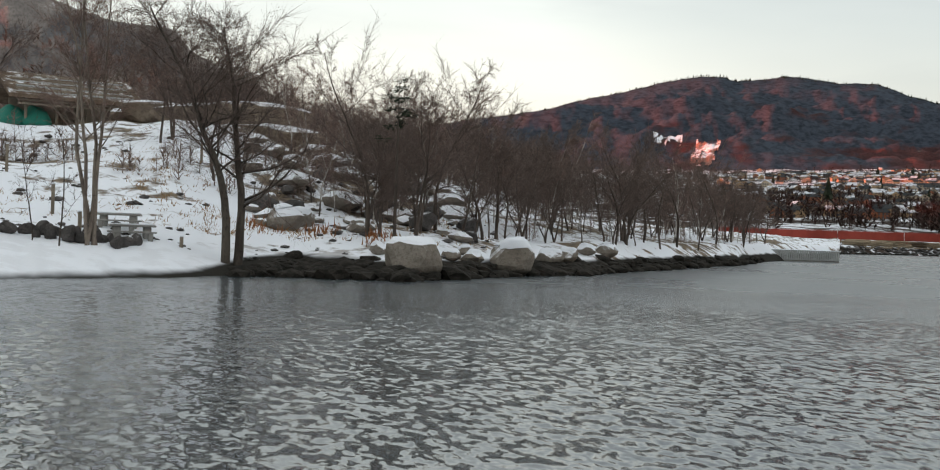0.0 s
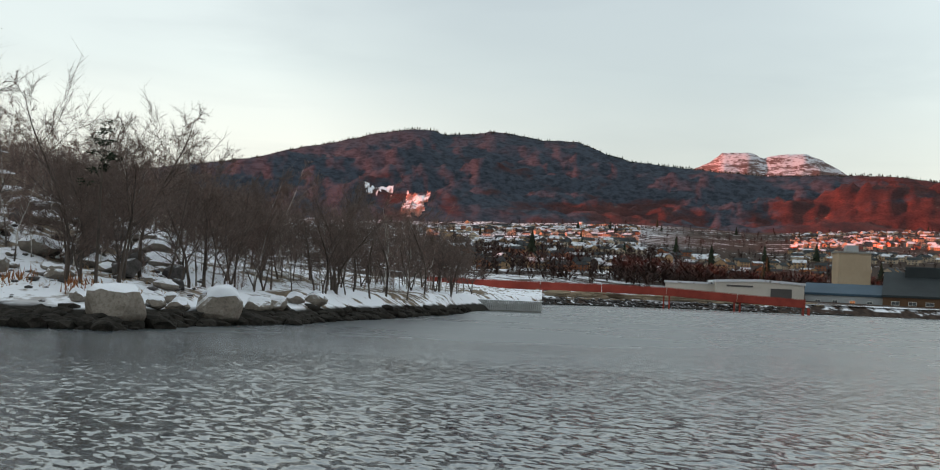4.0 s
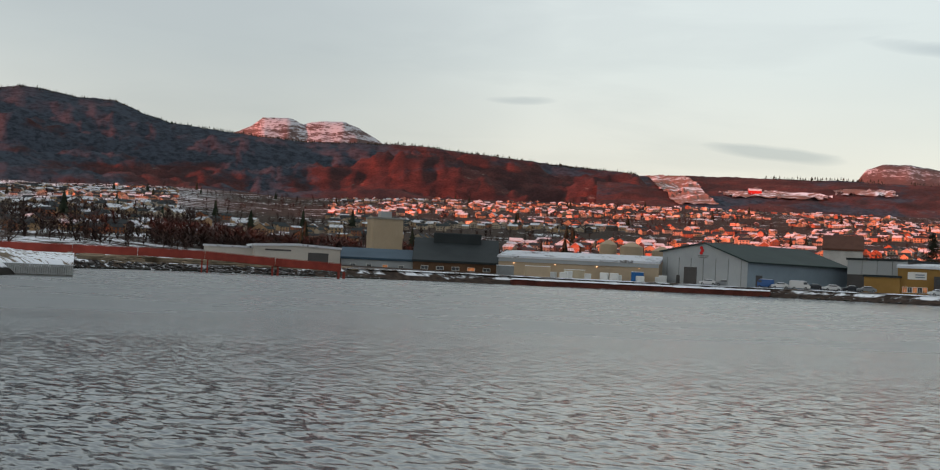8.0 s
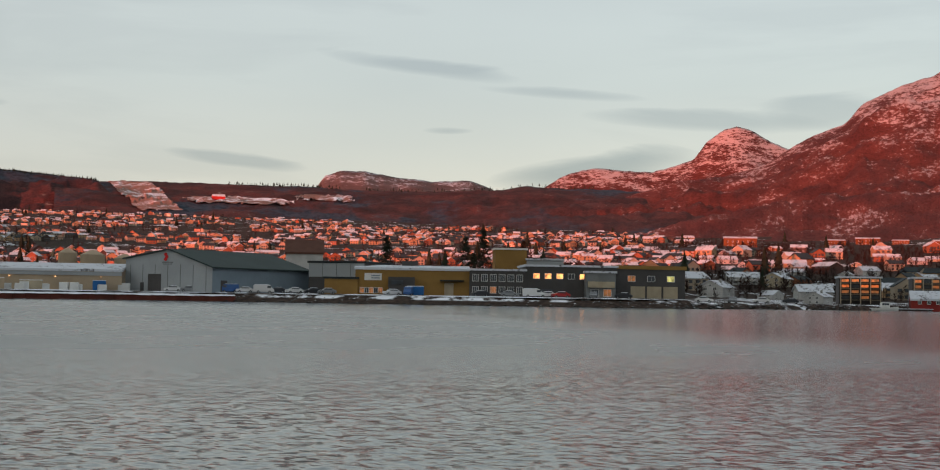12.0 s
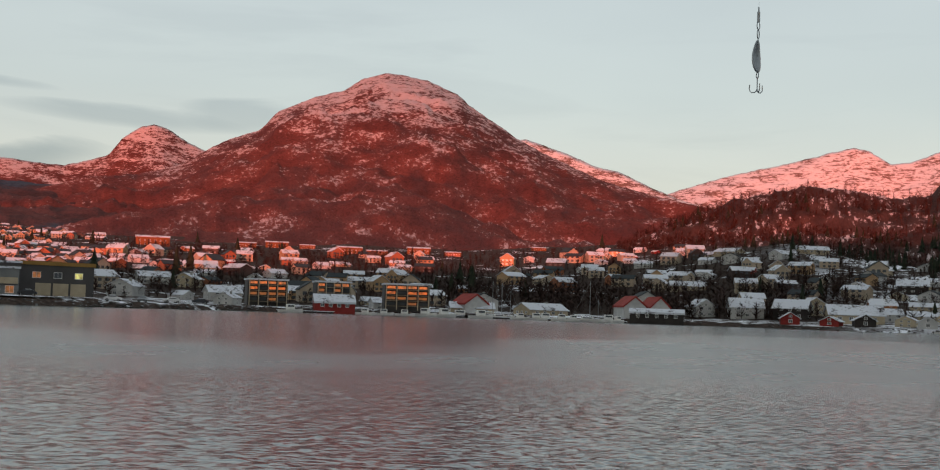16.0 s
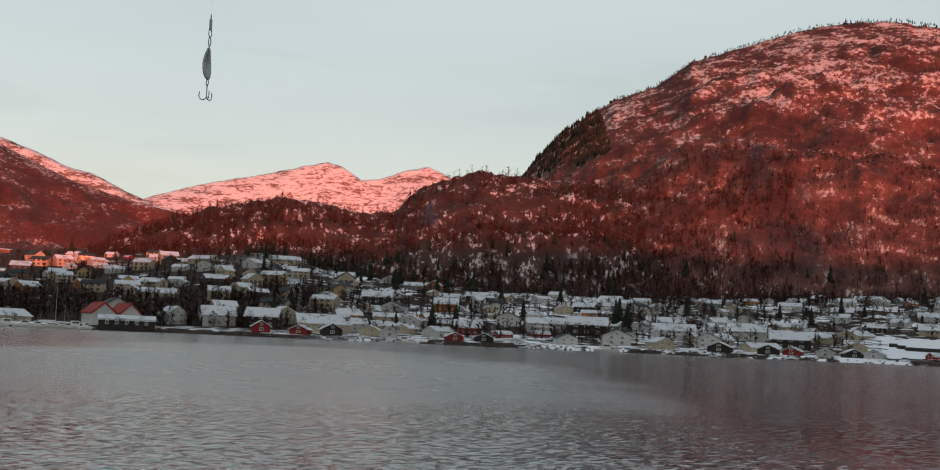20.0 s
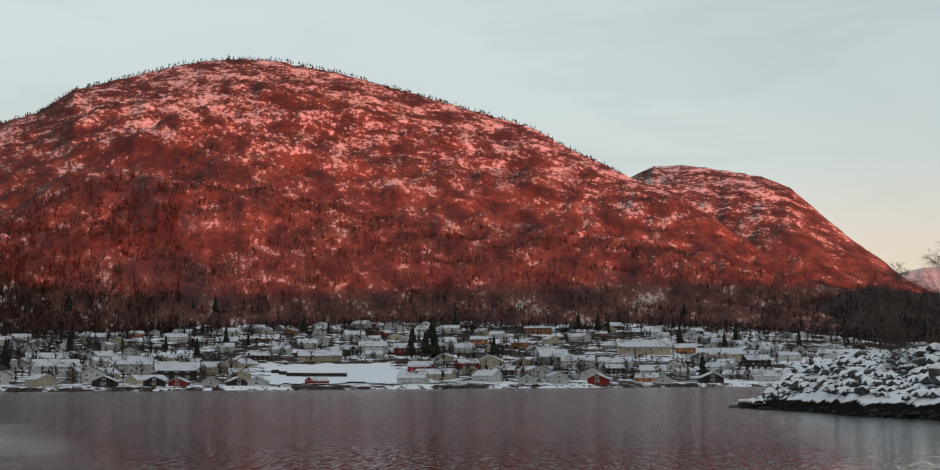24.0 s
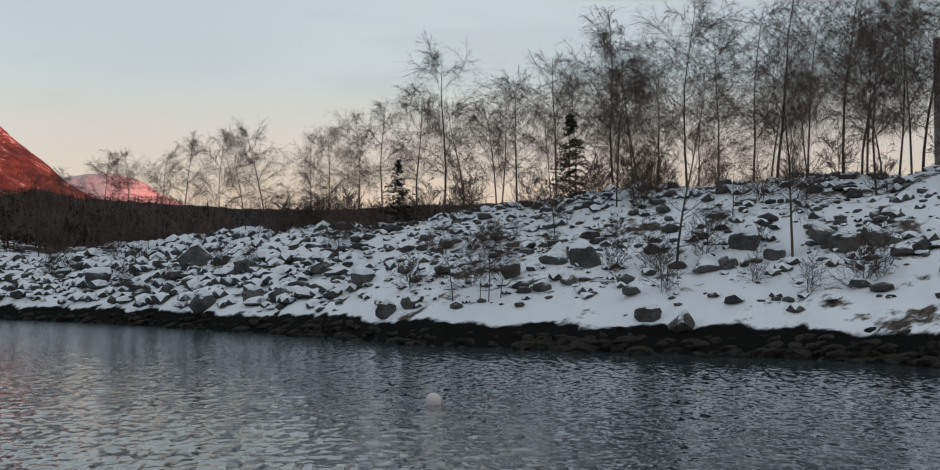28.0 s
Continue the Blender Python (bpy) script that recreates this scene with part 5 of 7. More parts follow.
wood("plateau_firs", NEEDLE, [(*at(a, 3090 + rw.uniform(-90, 5))[:2], drop(a, 3075) - 2, rw.uniform(4, 8)) for a in [rw.choice((rw.uniform(-46, -51), rw.uniform(-52, -62))) for _ in range(300)]], "firs along the plateau's edge", kind="fir", seed=12)
wood("flank_firs", NEEDLE, strew(1700, -104.8, -110.2, lambda a: M7R(a) - 620, lambda a: M7R(a) - 5, 5, 10, lambda az, r: az > -107.4 - (M7R(az) - r) * 0.0012 - 2.0), "dark fir wood on the shaded flank of the great mountain", kind="fir", seed=21)
wood("shore_wood", FARWOOD, strew(620, -12, -22, lambda a: far_flat(a) + 20, 900, 5, 9, clumpy(60, -0.15, 22.0)), "bare trees between the houses by the conveyor", 26, seed=22)
wood("low_hill_wood", FARWOOD, strew(1500, -146, -178, 700, 1160, 7, 11), "dark bare wood on the low hill", 18, seed=13)
wood("west_wood", SCRUB, strew(420, -5, 24, 100, 170, 3.5, 6.5), "brown bare wood on the hillside above the bay", 110, seed=14, thick=0.28)
wood("upper_west_wood", SCRUB, strew(700, -3, 24, 400, 700, 8, 12), "brown bare wood under the western mountain", 26, seed=15)
wood("slope_scrub", SCRUB, strew(260, 2, 20, 66, 92, 0.8, 2.2, clumpy(9, 0.0, 17.0)), "low brown scrub among the crags of the bay", 40, seed=16, thick=0.4)
wood("point_scrub", SCRUB, strew(110, -13.5, 3, lambda a: left_shore(a) + 10, lambda a: left_shore(a) + 34, 0.8, 2.4, clumpy(7, -0.1, 18.0)), "brown undergrowth in the wood on the point", 40, seed=17, thick=0.3)
# dry grass and rusty fern on the bay's slope
blades = []
for k in range(1500):
    az, r = rw.gauss(9, 6), 55 + 30 * rw.random()
    if fbm(*at(az, r)[:2], 6, 3, 2.0) > 0.05 and -3 < az < 22:
        blades.append((az, r))
vs, fs = [], []
for az, r in blades:
    z = left_ground(az, r)
    for j in range(4):
        p = at(az, r, z - 0.05) + Vector((rw.gauss(0, 0.12), rw.gauss(0, 0.12), 0))
        b = len(vs)
        vs += [tuple(p + Vector((-0.02, 0, 0))), tuple(p + Vector((0.02, 0, 0))), tuple(p + Vector((rw.gauss(0, 0.15), rw.gauss(0, 0.15), rw.uniform(0.1, 0.3))))]
        fs.append((b, b + 1, b + 2))
tagged(new("dry_grass", raw("dry_grass", vs, fs, GRASS)), "tufts of yellow dry grass sticking out of the snow", "grass", kind="stuff")
vs, fs = [], []
for k in range(210):
    a, r = rw.choice(((7.6, 60), (5.0, 59), (2.6, 56.5), (6.9, 61))) 
    a, r = a + rw.gauss(0, 0.45), r + rw.gauss(0, 1.0)
    p = at(a, r, left_ground(a, r) - 0.05)
    b = len(vs)
    vs += [tuple(p + Vector((-0.035, 0, 0))), tuple(p + Vector((0.035, 0, 0))), tuple(p + Vector((rw.gauss(0, 0.2), rw.gauss(0, 0.2), rw.uniform(0.25, 0.6))))]
    fs.append((b, b + 1, b + 2))
tagged(new("rusty_fern", raw("rusty_fern", vs, fs, FERN)), "rusty dead fern among the crags", "fern", kind="stuff")


# ---- buildings ----
WHITE = paint("white_boards", (0.50, 0.495, 0.48), 1.0, 0.2)
CREAM = paint("cream_boards", (0.44, 0.37, 0.26), 1.0, 0.18)
OCHRE = paint("ochre_panels", (0.30, 0.175, 0.055), 2.0, 0.15)
RED = paint("red_boards", (0.26, 0.035, 0.03), 1.0, 0.25)
BRICK = paint("rust_boards", (0.40, 0.16, 0.065), 1.0, 0.25)
DARKW = paint("dark_boards", (0.045, 0.038, 0.035), 1.0, 0.3)
GREYW = paint("grey_boards", (0.20, 0.21, 0.21), 1.0, 0.2)
PALEG = paint("pale_sheet_steel", (0.34, 0.36, 0.37), 3.0, 0.12, 0.5)
BLUEG = paint("blue_grey_steel", (0.20, 0.25, 0.29), 3.0, 0.15, 0.5)
SLATE = paint("dark_panels", (0.085, 0.080, 0.078), 2.0, 0.2, 0.55)
BEIGE = paint("beige_panels", (0.42, 0.33, 0.23), 3.0, 0.15)
DARKROOF = paint("dark_roofing", (0.035, 0.042, 0.045), 3.0, 0.25, 0.7)
BLUEROOF = paint("blue_roofing", (0.05, 0.085, 0.12), 3.0, 0.2, 0.6)
REDTILE = paint("red_tiles", (0.30, 0.05, 0.04), 0.8, 0.25)
CONC = paint("concrete", (0.30, 0.29, 0.27), 1.5, 0.25, 0.85)
RUST = paint("red_oxide_steel", (0.30, 0.055, 0.04), 1.2, 0.3, 0.6)
QUAYRED = paint("rusty_sheet_piling", (0.13, 0.04, 0.03), 1.5, 0.4, 0.8)
TRIM = paint("white_trim", (0.70, 0.69, 0.66), 0.6, 0.1)
TYRE = paint("tyre_rubber", (0.02, 0.02, 0.02), 0.3, 0.3, 0.9)
STEEL = paint("galvanised_steel", (0.35, 0.36, 0.37), 0.5, 0.2, 0.4)
TIMBER = paint("weathered_timber", (0.26, 0.22, 0.17), 0.5, 0.35, 0.85)
GLASS = glass_mat("window_glass", rough=0.3)
# on the glazed apartments, LIT and GLOW imitate sunset mirrored in the glass
LIT = lamp_mat("lit_and_sunset_window", (1.0, 0.26, 0.06), 0.34)
GLOW = lamp_mat("sunset_glow_window", (1.0, 0.19, 0.035), 0.8)
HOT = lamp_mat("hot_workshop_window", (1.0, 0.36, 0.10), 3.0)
GREENLIT = lamp_mat("greenish_lit_window", (0.9, 0.85, 0.25), 0.9)
BULB = lamp_mat("street_light", (1.0, 0.55, 0.25), 2.5)
_m = Mat("snowy_roof", 0.8, 0.2)
_n = _m.math("ADD", _m.math("MULTIPLY", _m.noise(5.0, 4), 0.6), _m.math("MULTIPLY", _m.noise(0.8, 3, off=3.0), 0.4))
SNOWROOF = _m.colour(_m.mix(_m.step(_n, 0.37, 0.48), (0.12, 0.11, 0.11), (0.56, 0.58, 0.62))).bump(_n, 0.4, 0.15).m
_m = Mat("pure_snow", 0.8, 0.2)
PURESNOW = _m.colour(_m.mix(_m.noise(3.0, 4), SNOW, (0.70, 0.73, 0.78))).bump(_m.noise(0.8, 5), 0.4, 0.08).m


def wall_me(name, mat, w, d, h, gable=0.0, along="x"):
    """Four walls of an open-topped shell 0.25 m thick, with gable ends where the roof needs them."""
    bm = bmesh.new()
    x, y = w / 2, d / 2
    prof = [(-x, -y), (x, -y), (x, y), (-x, y)]
    low = [bm.verts.new((*p, -1.5)) for p in prof]
    top = [bm.verts.new((*p, h)) for p in prof]
    inn = [bm.verts.new((p[0] * (1 - 0.25 / x), p[1] * (1 - 0.25 / y), h)) for p in prof]
    for k in range(4):
        j = (k + 1) % 4
        bm.faces.new((low[k], low[j], top[j], top[k]))
        bm.faces.new((top[k], top[j], inn[j], inn[k]))
    if gable:
        ends = ((3, 0), (1, 2)) if along == "x" else ((0, 1), (2, 3))
        for a, b in ends:
            pk = bm.verts.new((top[a].co + top[b].co) / 2 + Vector((0, 0, gable)))
            ik = bm.verts.new((inn[a].co + inn[b].co) / 2 + Vector((0, 0, gable)))
            bm.faces.new((top[a], top[b], pk))
            bm.faces.new((inn[b], inn[a], ik))
    return finish(name, bm, mat)


def roof_me(name, mat, w, d, h, gable, along="x", over=0.45, thick=0.22):
    """Two thick slopes with eaves, or a thick flat slab where gable is nought."""
    bm = bmesh.new()
    if not gable:
        box(bm, -w / 2 - over, w / 2 + over, -d / 2 - over, d / 2 + over, h, h + thick)
        return finish(name, bm, mat)
    run, half = (w, d / 2) if along == "x" else (d, w / 2)
    k = gable / half
    pts = [(-half - over, h - k * over), (0, h + gable), (half + over, h - k * over)]
    sec = [(s, z) for s, z in pts] + [(s, z + thick * 1.15) for s, z in reversed(pts)]
    ends = []
    for e in (-run / 2 - over, run / 2 + over):
        ends.append([bm.verts.new((e, s, z) if along == "x" else (s, e, z)) for s, z in sec])
    n = len(sec)
    for i in range(n):
        j = (i + 1) % n
        bm.faces.new((ends[0][i], ends[0][j], ends[1][j], ends[1][i]))
    for e in ends:
        bm.faces.new((e[0], e[1], e[4], e[5]))
        bm.faces.new((e[1], e[2], e[3], e[4]))
    bmesh.ops.recalc_face_normals(bm, faces=bm.faces[:])
    return finish(name, bm, mat)


WIN_CACHE = {}


def window_me(w, h, pane, frame=None, bars=1):
    """A framed window facing -y: frame, mullions and a recessed pane."""
    key = (w, h, pane and pane.name, bars)
    if key in WIN_CACHE:
        return WIN_CACHE[key]
    bm = bmesh.new()
    t = 0.10
    for b in ((-w / 2, w / 2, 0, t), (-w / 2, w / 2, h - t, h), (-w / 2, -w / 2 + t, t, h - t), (w / 2 - t, w / 2, t, h - t)):
        box(bm, b[0], b[1], -0.09, 0.0, b[2], b[3])
    for k in range(bars):
        c = -w / 2 + w * (k + 1) / (bars + 1)
        box(bm, c - 0.03, c + 0.03, -0.07, 0.0, t, h - t)
    if pane is None:
        WIN_CACHE[key] = finish("window", bm, frame or TRIM)
        return WIN_CACHE[key]
    v = [bm.verts.new(c) for c in ((-w / 2 + t, -0.03, t), (w / 2 - t, -0.03, t), (w / 2 - t, -0.03, h - t), (-w / 2 + t, -0.03, h - t))]
    f = bm.faces.new(v)
    f.material_index = 1
    me = finish("window", bm, frame or TRIM)
    me.materials.append(pane)
    WIN_CACHE[key] = me
    return me


def pane_me(w, h, pane):
    """The thin pane that sits in such a frame."""
    key = (w, h, pane.name)
    if key not in WIN_CACHE:
        WIN_CACHE[key] = box_me("pane", pane, -w / 2 + 0.1, w / 2 - 0.1, -0.04, -0.02, 0.1, h - 0.1)
    return WIN_CACHE[key]


def windows_on(ob, w, d, z, n, size, pane, side=0, margin=1.0, bars=1, frame=None, x0=None, x1=None):
    """A row of windows along one side: 0 front (-y), 1 right, 2 back, 3 left."""
    span = (w if side % 2 == 0 else d)
    lo, hi = (-span / 2 + margin if x0 is None else x0), (span / 2 - margin if x1 is None else x1)
    me = [window_me(*size, p, frame, bars) for p in (pane if isinstance(pane, list) else [pane])]
    for k in range(n):
        s = lo + (hi - lo) * (k + 0.5) / n
        off = d / 2 if side % 2 == 0 else w / 2
        m = Matrix.Rotation(math.pi / 2 * side, 4, "Z") @ Matrix.Translation((s, -off, z))
        if ob.get("category") == "building":
            pn = pane[k % len(pane)] if isinstance(pane, list) else pane
            win = part("window", window_me(*size, None, frame, bars), ob, m=m)
            part("pane", pane_me(*size, pn), win, "pane glowing in lamplight" if pn is not GLASS else "")
        else:
            part("window", me[k % len(me)], ob, m=m)


def house(name, label, wall, roof, w, d, h, gable, along="x", rows=2, cols=3, pane=None, chimney=True, porch=False, group="", trim=True, sides=True):
    ob = tagged(new(name), label, "house", group)
    part("wall", wall_me("wall", wall, w, d, h, gable, along), ob)
    part("roof", roof_me("roof", roof, w, d, h, gable, along), ob)
    pane = pane or GLASS
    for r in range(rows):
        windows_on(ob, w, d, 0.9 + r * 2.6, cols, (1.1, 1.25), pane, 0)
        if sides:
            windows_on(ob, w, d, 0.9 + r * 2.6, max(1, cols - 1), (1.0, 1.25), GLASS, 1)
            windows_on(ob, w, d, 0.9 + r * 2.6, max(1, cols - 1), (1.0, 1.25), GLASS, 3)
    if along == "y" and gable > 1.8:
        part("window", window_me(0.9, 1.0, GLASS), ob, m=Matrix.Translation((0, -d / 2, h + 0.25)))
    if chimney:
        part("chimney", box_me("chimney", CONC, w * 0.12, w * 0.12 + 0.7, -0.3, 0.4, h + gable * 0.4, h + gable + 0.9, bevel=0.04), ob)
    if porch:
        part("porch", box_me("porch", wall, -w * 0.2, w * 0.2, -d / 2 - 1.6, -d / 2 + 0.02, -0.8, 2.4, bevel=0.03), ob)
        part("balcony", box_me("balcony", TRIM, -w * 0.3, w * 0.3, -d / 2 - 1.8, -d / 2 - 0.02, 2.42, 3.3, bevel=0.03), ob)
    return ob


def face_pose(az, r, z, turn=0.0):
    """Standing at a bearing, front (-y) towards the camera, turned by some degrees."""
    return Matrix.Translation(at(az, r, z)) @ Matrix.Rotation(radians(az + turn), 4, "Z")


def on_slope(az, el, lo, hi, ground=far_ground):
    """The distance at which the far ground is met at that elevation."""
    r = lo
    while r < hi and ground(az, r) < lift(r, el):
        r += 2.0
    return r


TYPES = [
    house("house", "white wooden house with a snow-covered gable roof", WHITE, SNOWROOF, 10, 9, 4.6, 3.6, "x", 2, 3, chimney=True, group="village houses"),
    house("house", "white gabled wooden house with a dark roof", WHITE, DARKROOF, 8.5, 9, 5.2, 3.2, "y", 2, 2, group="village houses"),
    house("house", "white villa with a balcony and snowy roof", WHITE, SNOWROOF, 11.5, 9.5, 4.8, 3.2, "x", 2, 4, porch=True, group="village houses"),
    house("house", "dark-stained wooden house under snow", DARKW, SNOWROOF, 10, 9, 4.6, 3.4, "x", 2, 3, group="village houses"),
    house("house", "low cream bungalow with a snowy roof", CREAM, SNOWROOF, 13, 9, 2.9, 3.0, "x", 1, 4, group="village houses"),
    house("house", "red wooden house with a snowy roof", RED, SNOWROOF, 9, 8.5, 4.2, 3.2, "x", 2, 3, group="village houses"),
    house("house", "cream gabled house under snow", CREAM, SNOWROOF, 8, 9, 5.0, 3.0, "y", 2, 2, group="village houses"),
    house("house", "grey wooden house with a snowy roof", GREYW, SNOWROOF, 10, 9, 4.4, 3.4, "x", 2, 3, group="village houses"),
    house("house", "white gabled house under thick snow", WHITE, SNOWROOF, 7.5, 9, 5.0, 3.1, "y", 2, 2, porch=False, group="village houses"),
    house("house", "rust-brown house with lit windows", BRICK, SNOWROOF, 9.5, 9, 4.4, 3.2, "x", 2, 3, pane=[LIT, GLASS, LIT], group="village houses"),
]
BOAT = [
    house("boathouse", "small white boathouse at the water's edge", WHITE, SNOWROOF, 5.0, 7, 2.6, 2.0, "y", 1, 1, chimney=False, sides=False, group="boathouses"),
    house("boathouse", "small red boathouse at the water's edge", RED, SNOWROOF, 5.0, 7, 2.6, 2.0, "y", 1, 1, chimney=False, sides=False, group="boathouses"),
    house("boathouse", "small dark boathouse at the water's edge", DARKW, SNOWROOF, 5.5, 7, 2.6, 2.0, "y", 1, 1, chimney=False, sides=False, group="boathouses"),
]
TOWN = [
    house("house", "pale town house catching red evening light", WHITE, SNOWROOF, 11, 9, 5.2, 2.4, "x", 1, 2, chimney=False, sides=False, group="town houses"),
    house("house", "cream town house catching red evening light", CREAM, SNOWROOF, 12, 9, 5.0, 2.2, "x", 1, 3, chimney=False, sides=False, group="town houses"),
    house("house", "gabled pale town house in red evening light", WHITE, DARKROOF, 9, 10, 5.4, 3.0, "y", 1, 2, chimney=False, sides=False, group="town houses"),
    house("house", "rust-red town house in evening light", BRICK, SNOWROOF, 11, 9, 5.0, 2.2, "x", 1, 2, chimney=False, sides=False, group="town houses"),
    house("house", "dark town house under snow", DARKW, SNOWROOF, 11, 9, 5.0, 2.4, "x", 1, 2, chimney=False, sides=False, group="town houses"),
]
first = set()


def put(ob, m):
    if ob.name not in first:
        first.add(ob.name)
        ob.matrix_basis = m
        return ob
    return copy_thing(ob, m)


rh = random.Random(12)
taken = {}


def free(az, r, gap):
    x, y, _ = at(az, r)
    i, j = int(x // 20), int(y // 20)
    for u in (i - 1, i, i + 1):
        for v in (j - 1, j, j + 1):
            if any((x - a) ** 2 + (y - b) ** 2 < gap * gap for a, b in taken.get((u, v), ())):
                return False
    taken.setdefault((i, j), []).append((x, y))
    return True


def settle(ob, az, r, turn=0.0, k=1.0, sink=0.3):
    """One house on the far slope, low houses a little squatter than the tall ones."""
    m = face_pose(az, r, far_ground(az, r) - sink, turn)
    return put(ob, m @ Matrix.Diagonal((k * 1.08, k, k * 0.82, 1)))


# houses that can be told apart across the fjord: bearing, elevation of the foot, type, turn, scale
for az, el, t, turn, k in ((-89.2, 0.12, 1, 12, 1.15), (-93.47, 0.10, 0, 8, 1.0), (-95.4, 0.12, 3, -10, 1.0), (-91.6, 0.10, 8, 25, 0.9), (-92.4, 0.15, 2, -8, 0.9), (-96.2, 0.35, 6, 20, 0.9), (-97.9, 0.05, 4, 10, 1.2), (-101.8, 0.35, 8, -15, 1.0), (-104.2, 0.2, 5, 10, 0.75),
                           (-103.2, 1.15, 9, 0, 0.9), (-100.2, 1.35, 3, 0, 1.0), (-99.0, 0.55, 9, 10, 0.9), (-82.1, 0.05, 1, 20, 0.9), (-81.5, 0.8, 9, 0, 0.7), (-73.1, 0.1, 2, 0, 0.9), (-71.1, 0.1, 0, 15, 0.9), (-69.6, 0.6, 6, -20, 1.1), (-67.1, 0.15, 8, -25, 1.1), (-68.2, 0.7, 2, 10, 1.0),
                           (-104.2, 0.3, 0, 0, 0.8), (-107.5, 0.45, 2, 8, 1.1), (-109.3, 0.4, 3, 0, 1.2), (-113.0, 0.35, 2, 5, 1.15), (-116.1, 0.45, 0, -5, 1.1), (-117.9, 0.15, 3, 0, 1.1), (-120.5, 0.1, 6, 10, 0.8), (-127.55, 1.25, 5, 0, 1.2), (-128.25, 0.45, 5, -15, 1.1), (-130.2, 0.6, 5, 20, 1.0),
                           (-131.3, 0.6, 6, -10, 1.0), (-132.5, 1.5, 9, 0, 0.8), (-123.9, 0.95, 4, 0, 0.9), (-126.2, 1.3, 2, 0, 1.0), (-137.8, 1.2, 4, 6, 1.2), (-139.6, 1.2, 9, 0, 0.9), (-106.95, 0.9, 9, 5, 0.8), (-135.0, 0.6, 2, 0, 1.0), (-141.0, 0.9, 4, 0, 1.0), (-133.9, 0.7, 7, 12, 1.0), (-136.6, 0.5, 2, -8, 1.0)):
    r = on_slope(az, el, far_shore(az) + 12, far_top(az))
    if free(az, r, 7):
        settle(TYPES[t], az, r, turn, k)
for az, t in ((-95.3, 1), (-97.0, 1), (-98.3, 2), (-100.8, 0), (-104.9, 2), (-105.6, 0), (-103.6, 1), (-117.0, 2), (-118.0, 1), (-119.3, 0), (-120.4, 2), (-121.3, 0), (-115.0, 2), (-135.87, 1), (-134.2, 0), (-138.6, 0), (-140.6, 2), (-132.8, 0)):
    r = far_shore(az) + rh.uniform(7, 10)
    if free(az, r, 5.5):
        settle(BOAT[t], az, r, rh.uniform(-12, 12), rh.uniform(0.85, 1.1))
count = 0
for k in range(4000):
    az = rh.uniform(-64, -150)
    u = rh.random() ** (1.25 if az < -98 else 0.9)
    r = far_shore(az) + 16 + u * (far_top(az) + 10 - far_shore(az) - 16)
    if az > -66 and r < 420 or snow_field(az, r):
        continue
    if az > -98:
        el = math.degrees(math.atan((far_ground(az, r) - EYE) / r))
        ok = (r < far_shore(az) + 40 and rh.random() < 0.5) or (az < -86 and el > 1.6 and rh.random() < 0.7) or (az > -74 and rh.random() < 0.4)
        if not ok and rh.random() < 0.93:
            continue
    if -93 < az < -78 and 450 < r < 560 and rh.random() < 0.75:
        continue
    if az < -143 and rh.random() < 0.5:
        continue
    if free(az, r, 11.5 if az < -98 else 14):
        t = rh.choices(range(10), (16, 10, 12, 8, 10, 5, 8, 7, 12, 2))[0]
        settle(TYPES[t], az, r, rh.gauss(0, 22), rh.uniform(0.55, 0.82))
        count += 1
    if count >= 265:
        break
TOWNWALL = [paint("town_wall", c, 2.0, 0.2) for c in ((0.44, 0.36, 0.27), (0.42, 0.28, 0.16), (0.30, 0.12, 0.065), (0.07, 0.055, 0.05))]
near_count = 0
count, walls, roofs, panes = 0, {k: [] for k in range(4)}, {0: [], 1: []}, []
WM = [[wall_me("town_wall", TOWNWALL[k], w, d, h, g_, al) for w, d, h, g_, al in ((11, 9, 5.2, 2.4, "x"), (12, 9, 4.4, 2.0, "x"), (9, 10, 5.4, 3.0, "y"))] for k in range(4)]
RM = [[roof_me("town_roof", mt, w, d, h, g_, al) for w, d, h, g_, al in ((11, 9, 5.2, 2.4, "x"), (12, 9, 4.4, 2.0, "x"), (9, 10, 5.4, 3.0, "y"))] for mt in (SNOWROOF, DARKROOF)]
PANE = box_me("town_pane", GLASS, -0.8, 0.8, -0.06, 0.0, 0.0, 1.3)
for k in range(20000):
    az = rh.uniform(-12, -66)
    u = rh.random()
    r = far_flat(az) + 160 + (far_top(az) + 90 - far_flat(az) - 160) * u ** 0.9
    if fbm(*at(az, r)[:2], 170, 3, 21.0) < -0.08 or (-27.5 < az < -21 and r > 900) or (az > -30 and r < 1000 and rh.random() < 0.35):
        continue
    if free(az, r, 9.5):
        if r < 1000 and near_count < 42:
            near_count += 1
            settle(TOWN[rh.choices(range(5), (12, 8, 8, 4, 4))[0]], az, r, rh.gauss(0, 20), rh.uniform(0.6, 0.85))
        else:
            s_, c_ = rh.randrange(3), rh.choices(range(4), (10, 8, 4, 3))[0]
            m = face_pose(az, r, far_ground(az, r) - 0.4, rh.gauss(0, 20)) @ Matrix.Scale(rh.uniform(0.48, 0.72), 4)
            walls[c_].append((WM[c_][s_], m))
            t_ = int(rh.random() < 0.6)
            roofs[t_].append((RM[t_][s_], m))
            for x in (-3.2, 0.0, 3.2):
                for z in (0.8, 3.2):
                    panes.append((PANE, m @ Matrix.Translation((x * (1 if s_ < 2 else 0.8), -(4.5 if s_ < 2 else 5.0) - 0.02, z))))
        count += 1
    if count >= 2100:
        break
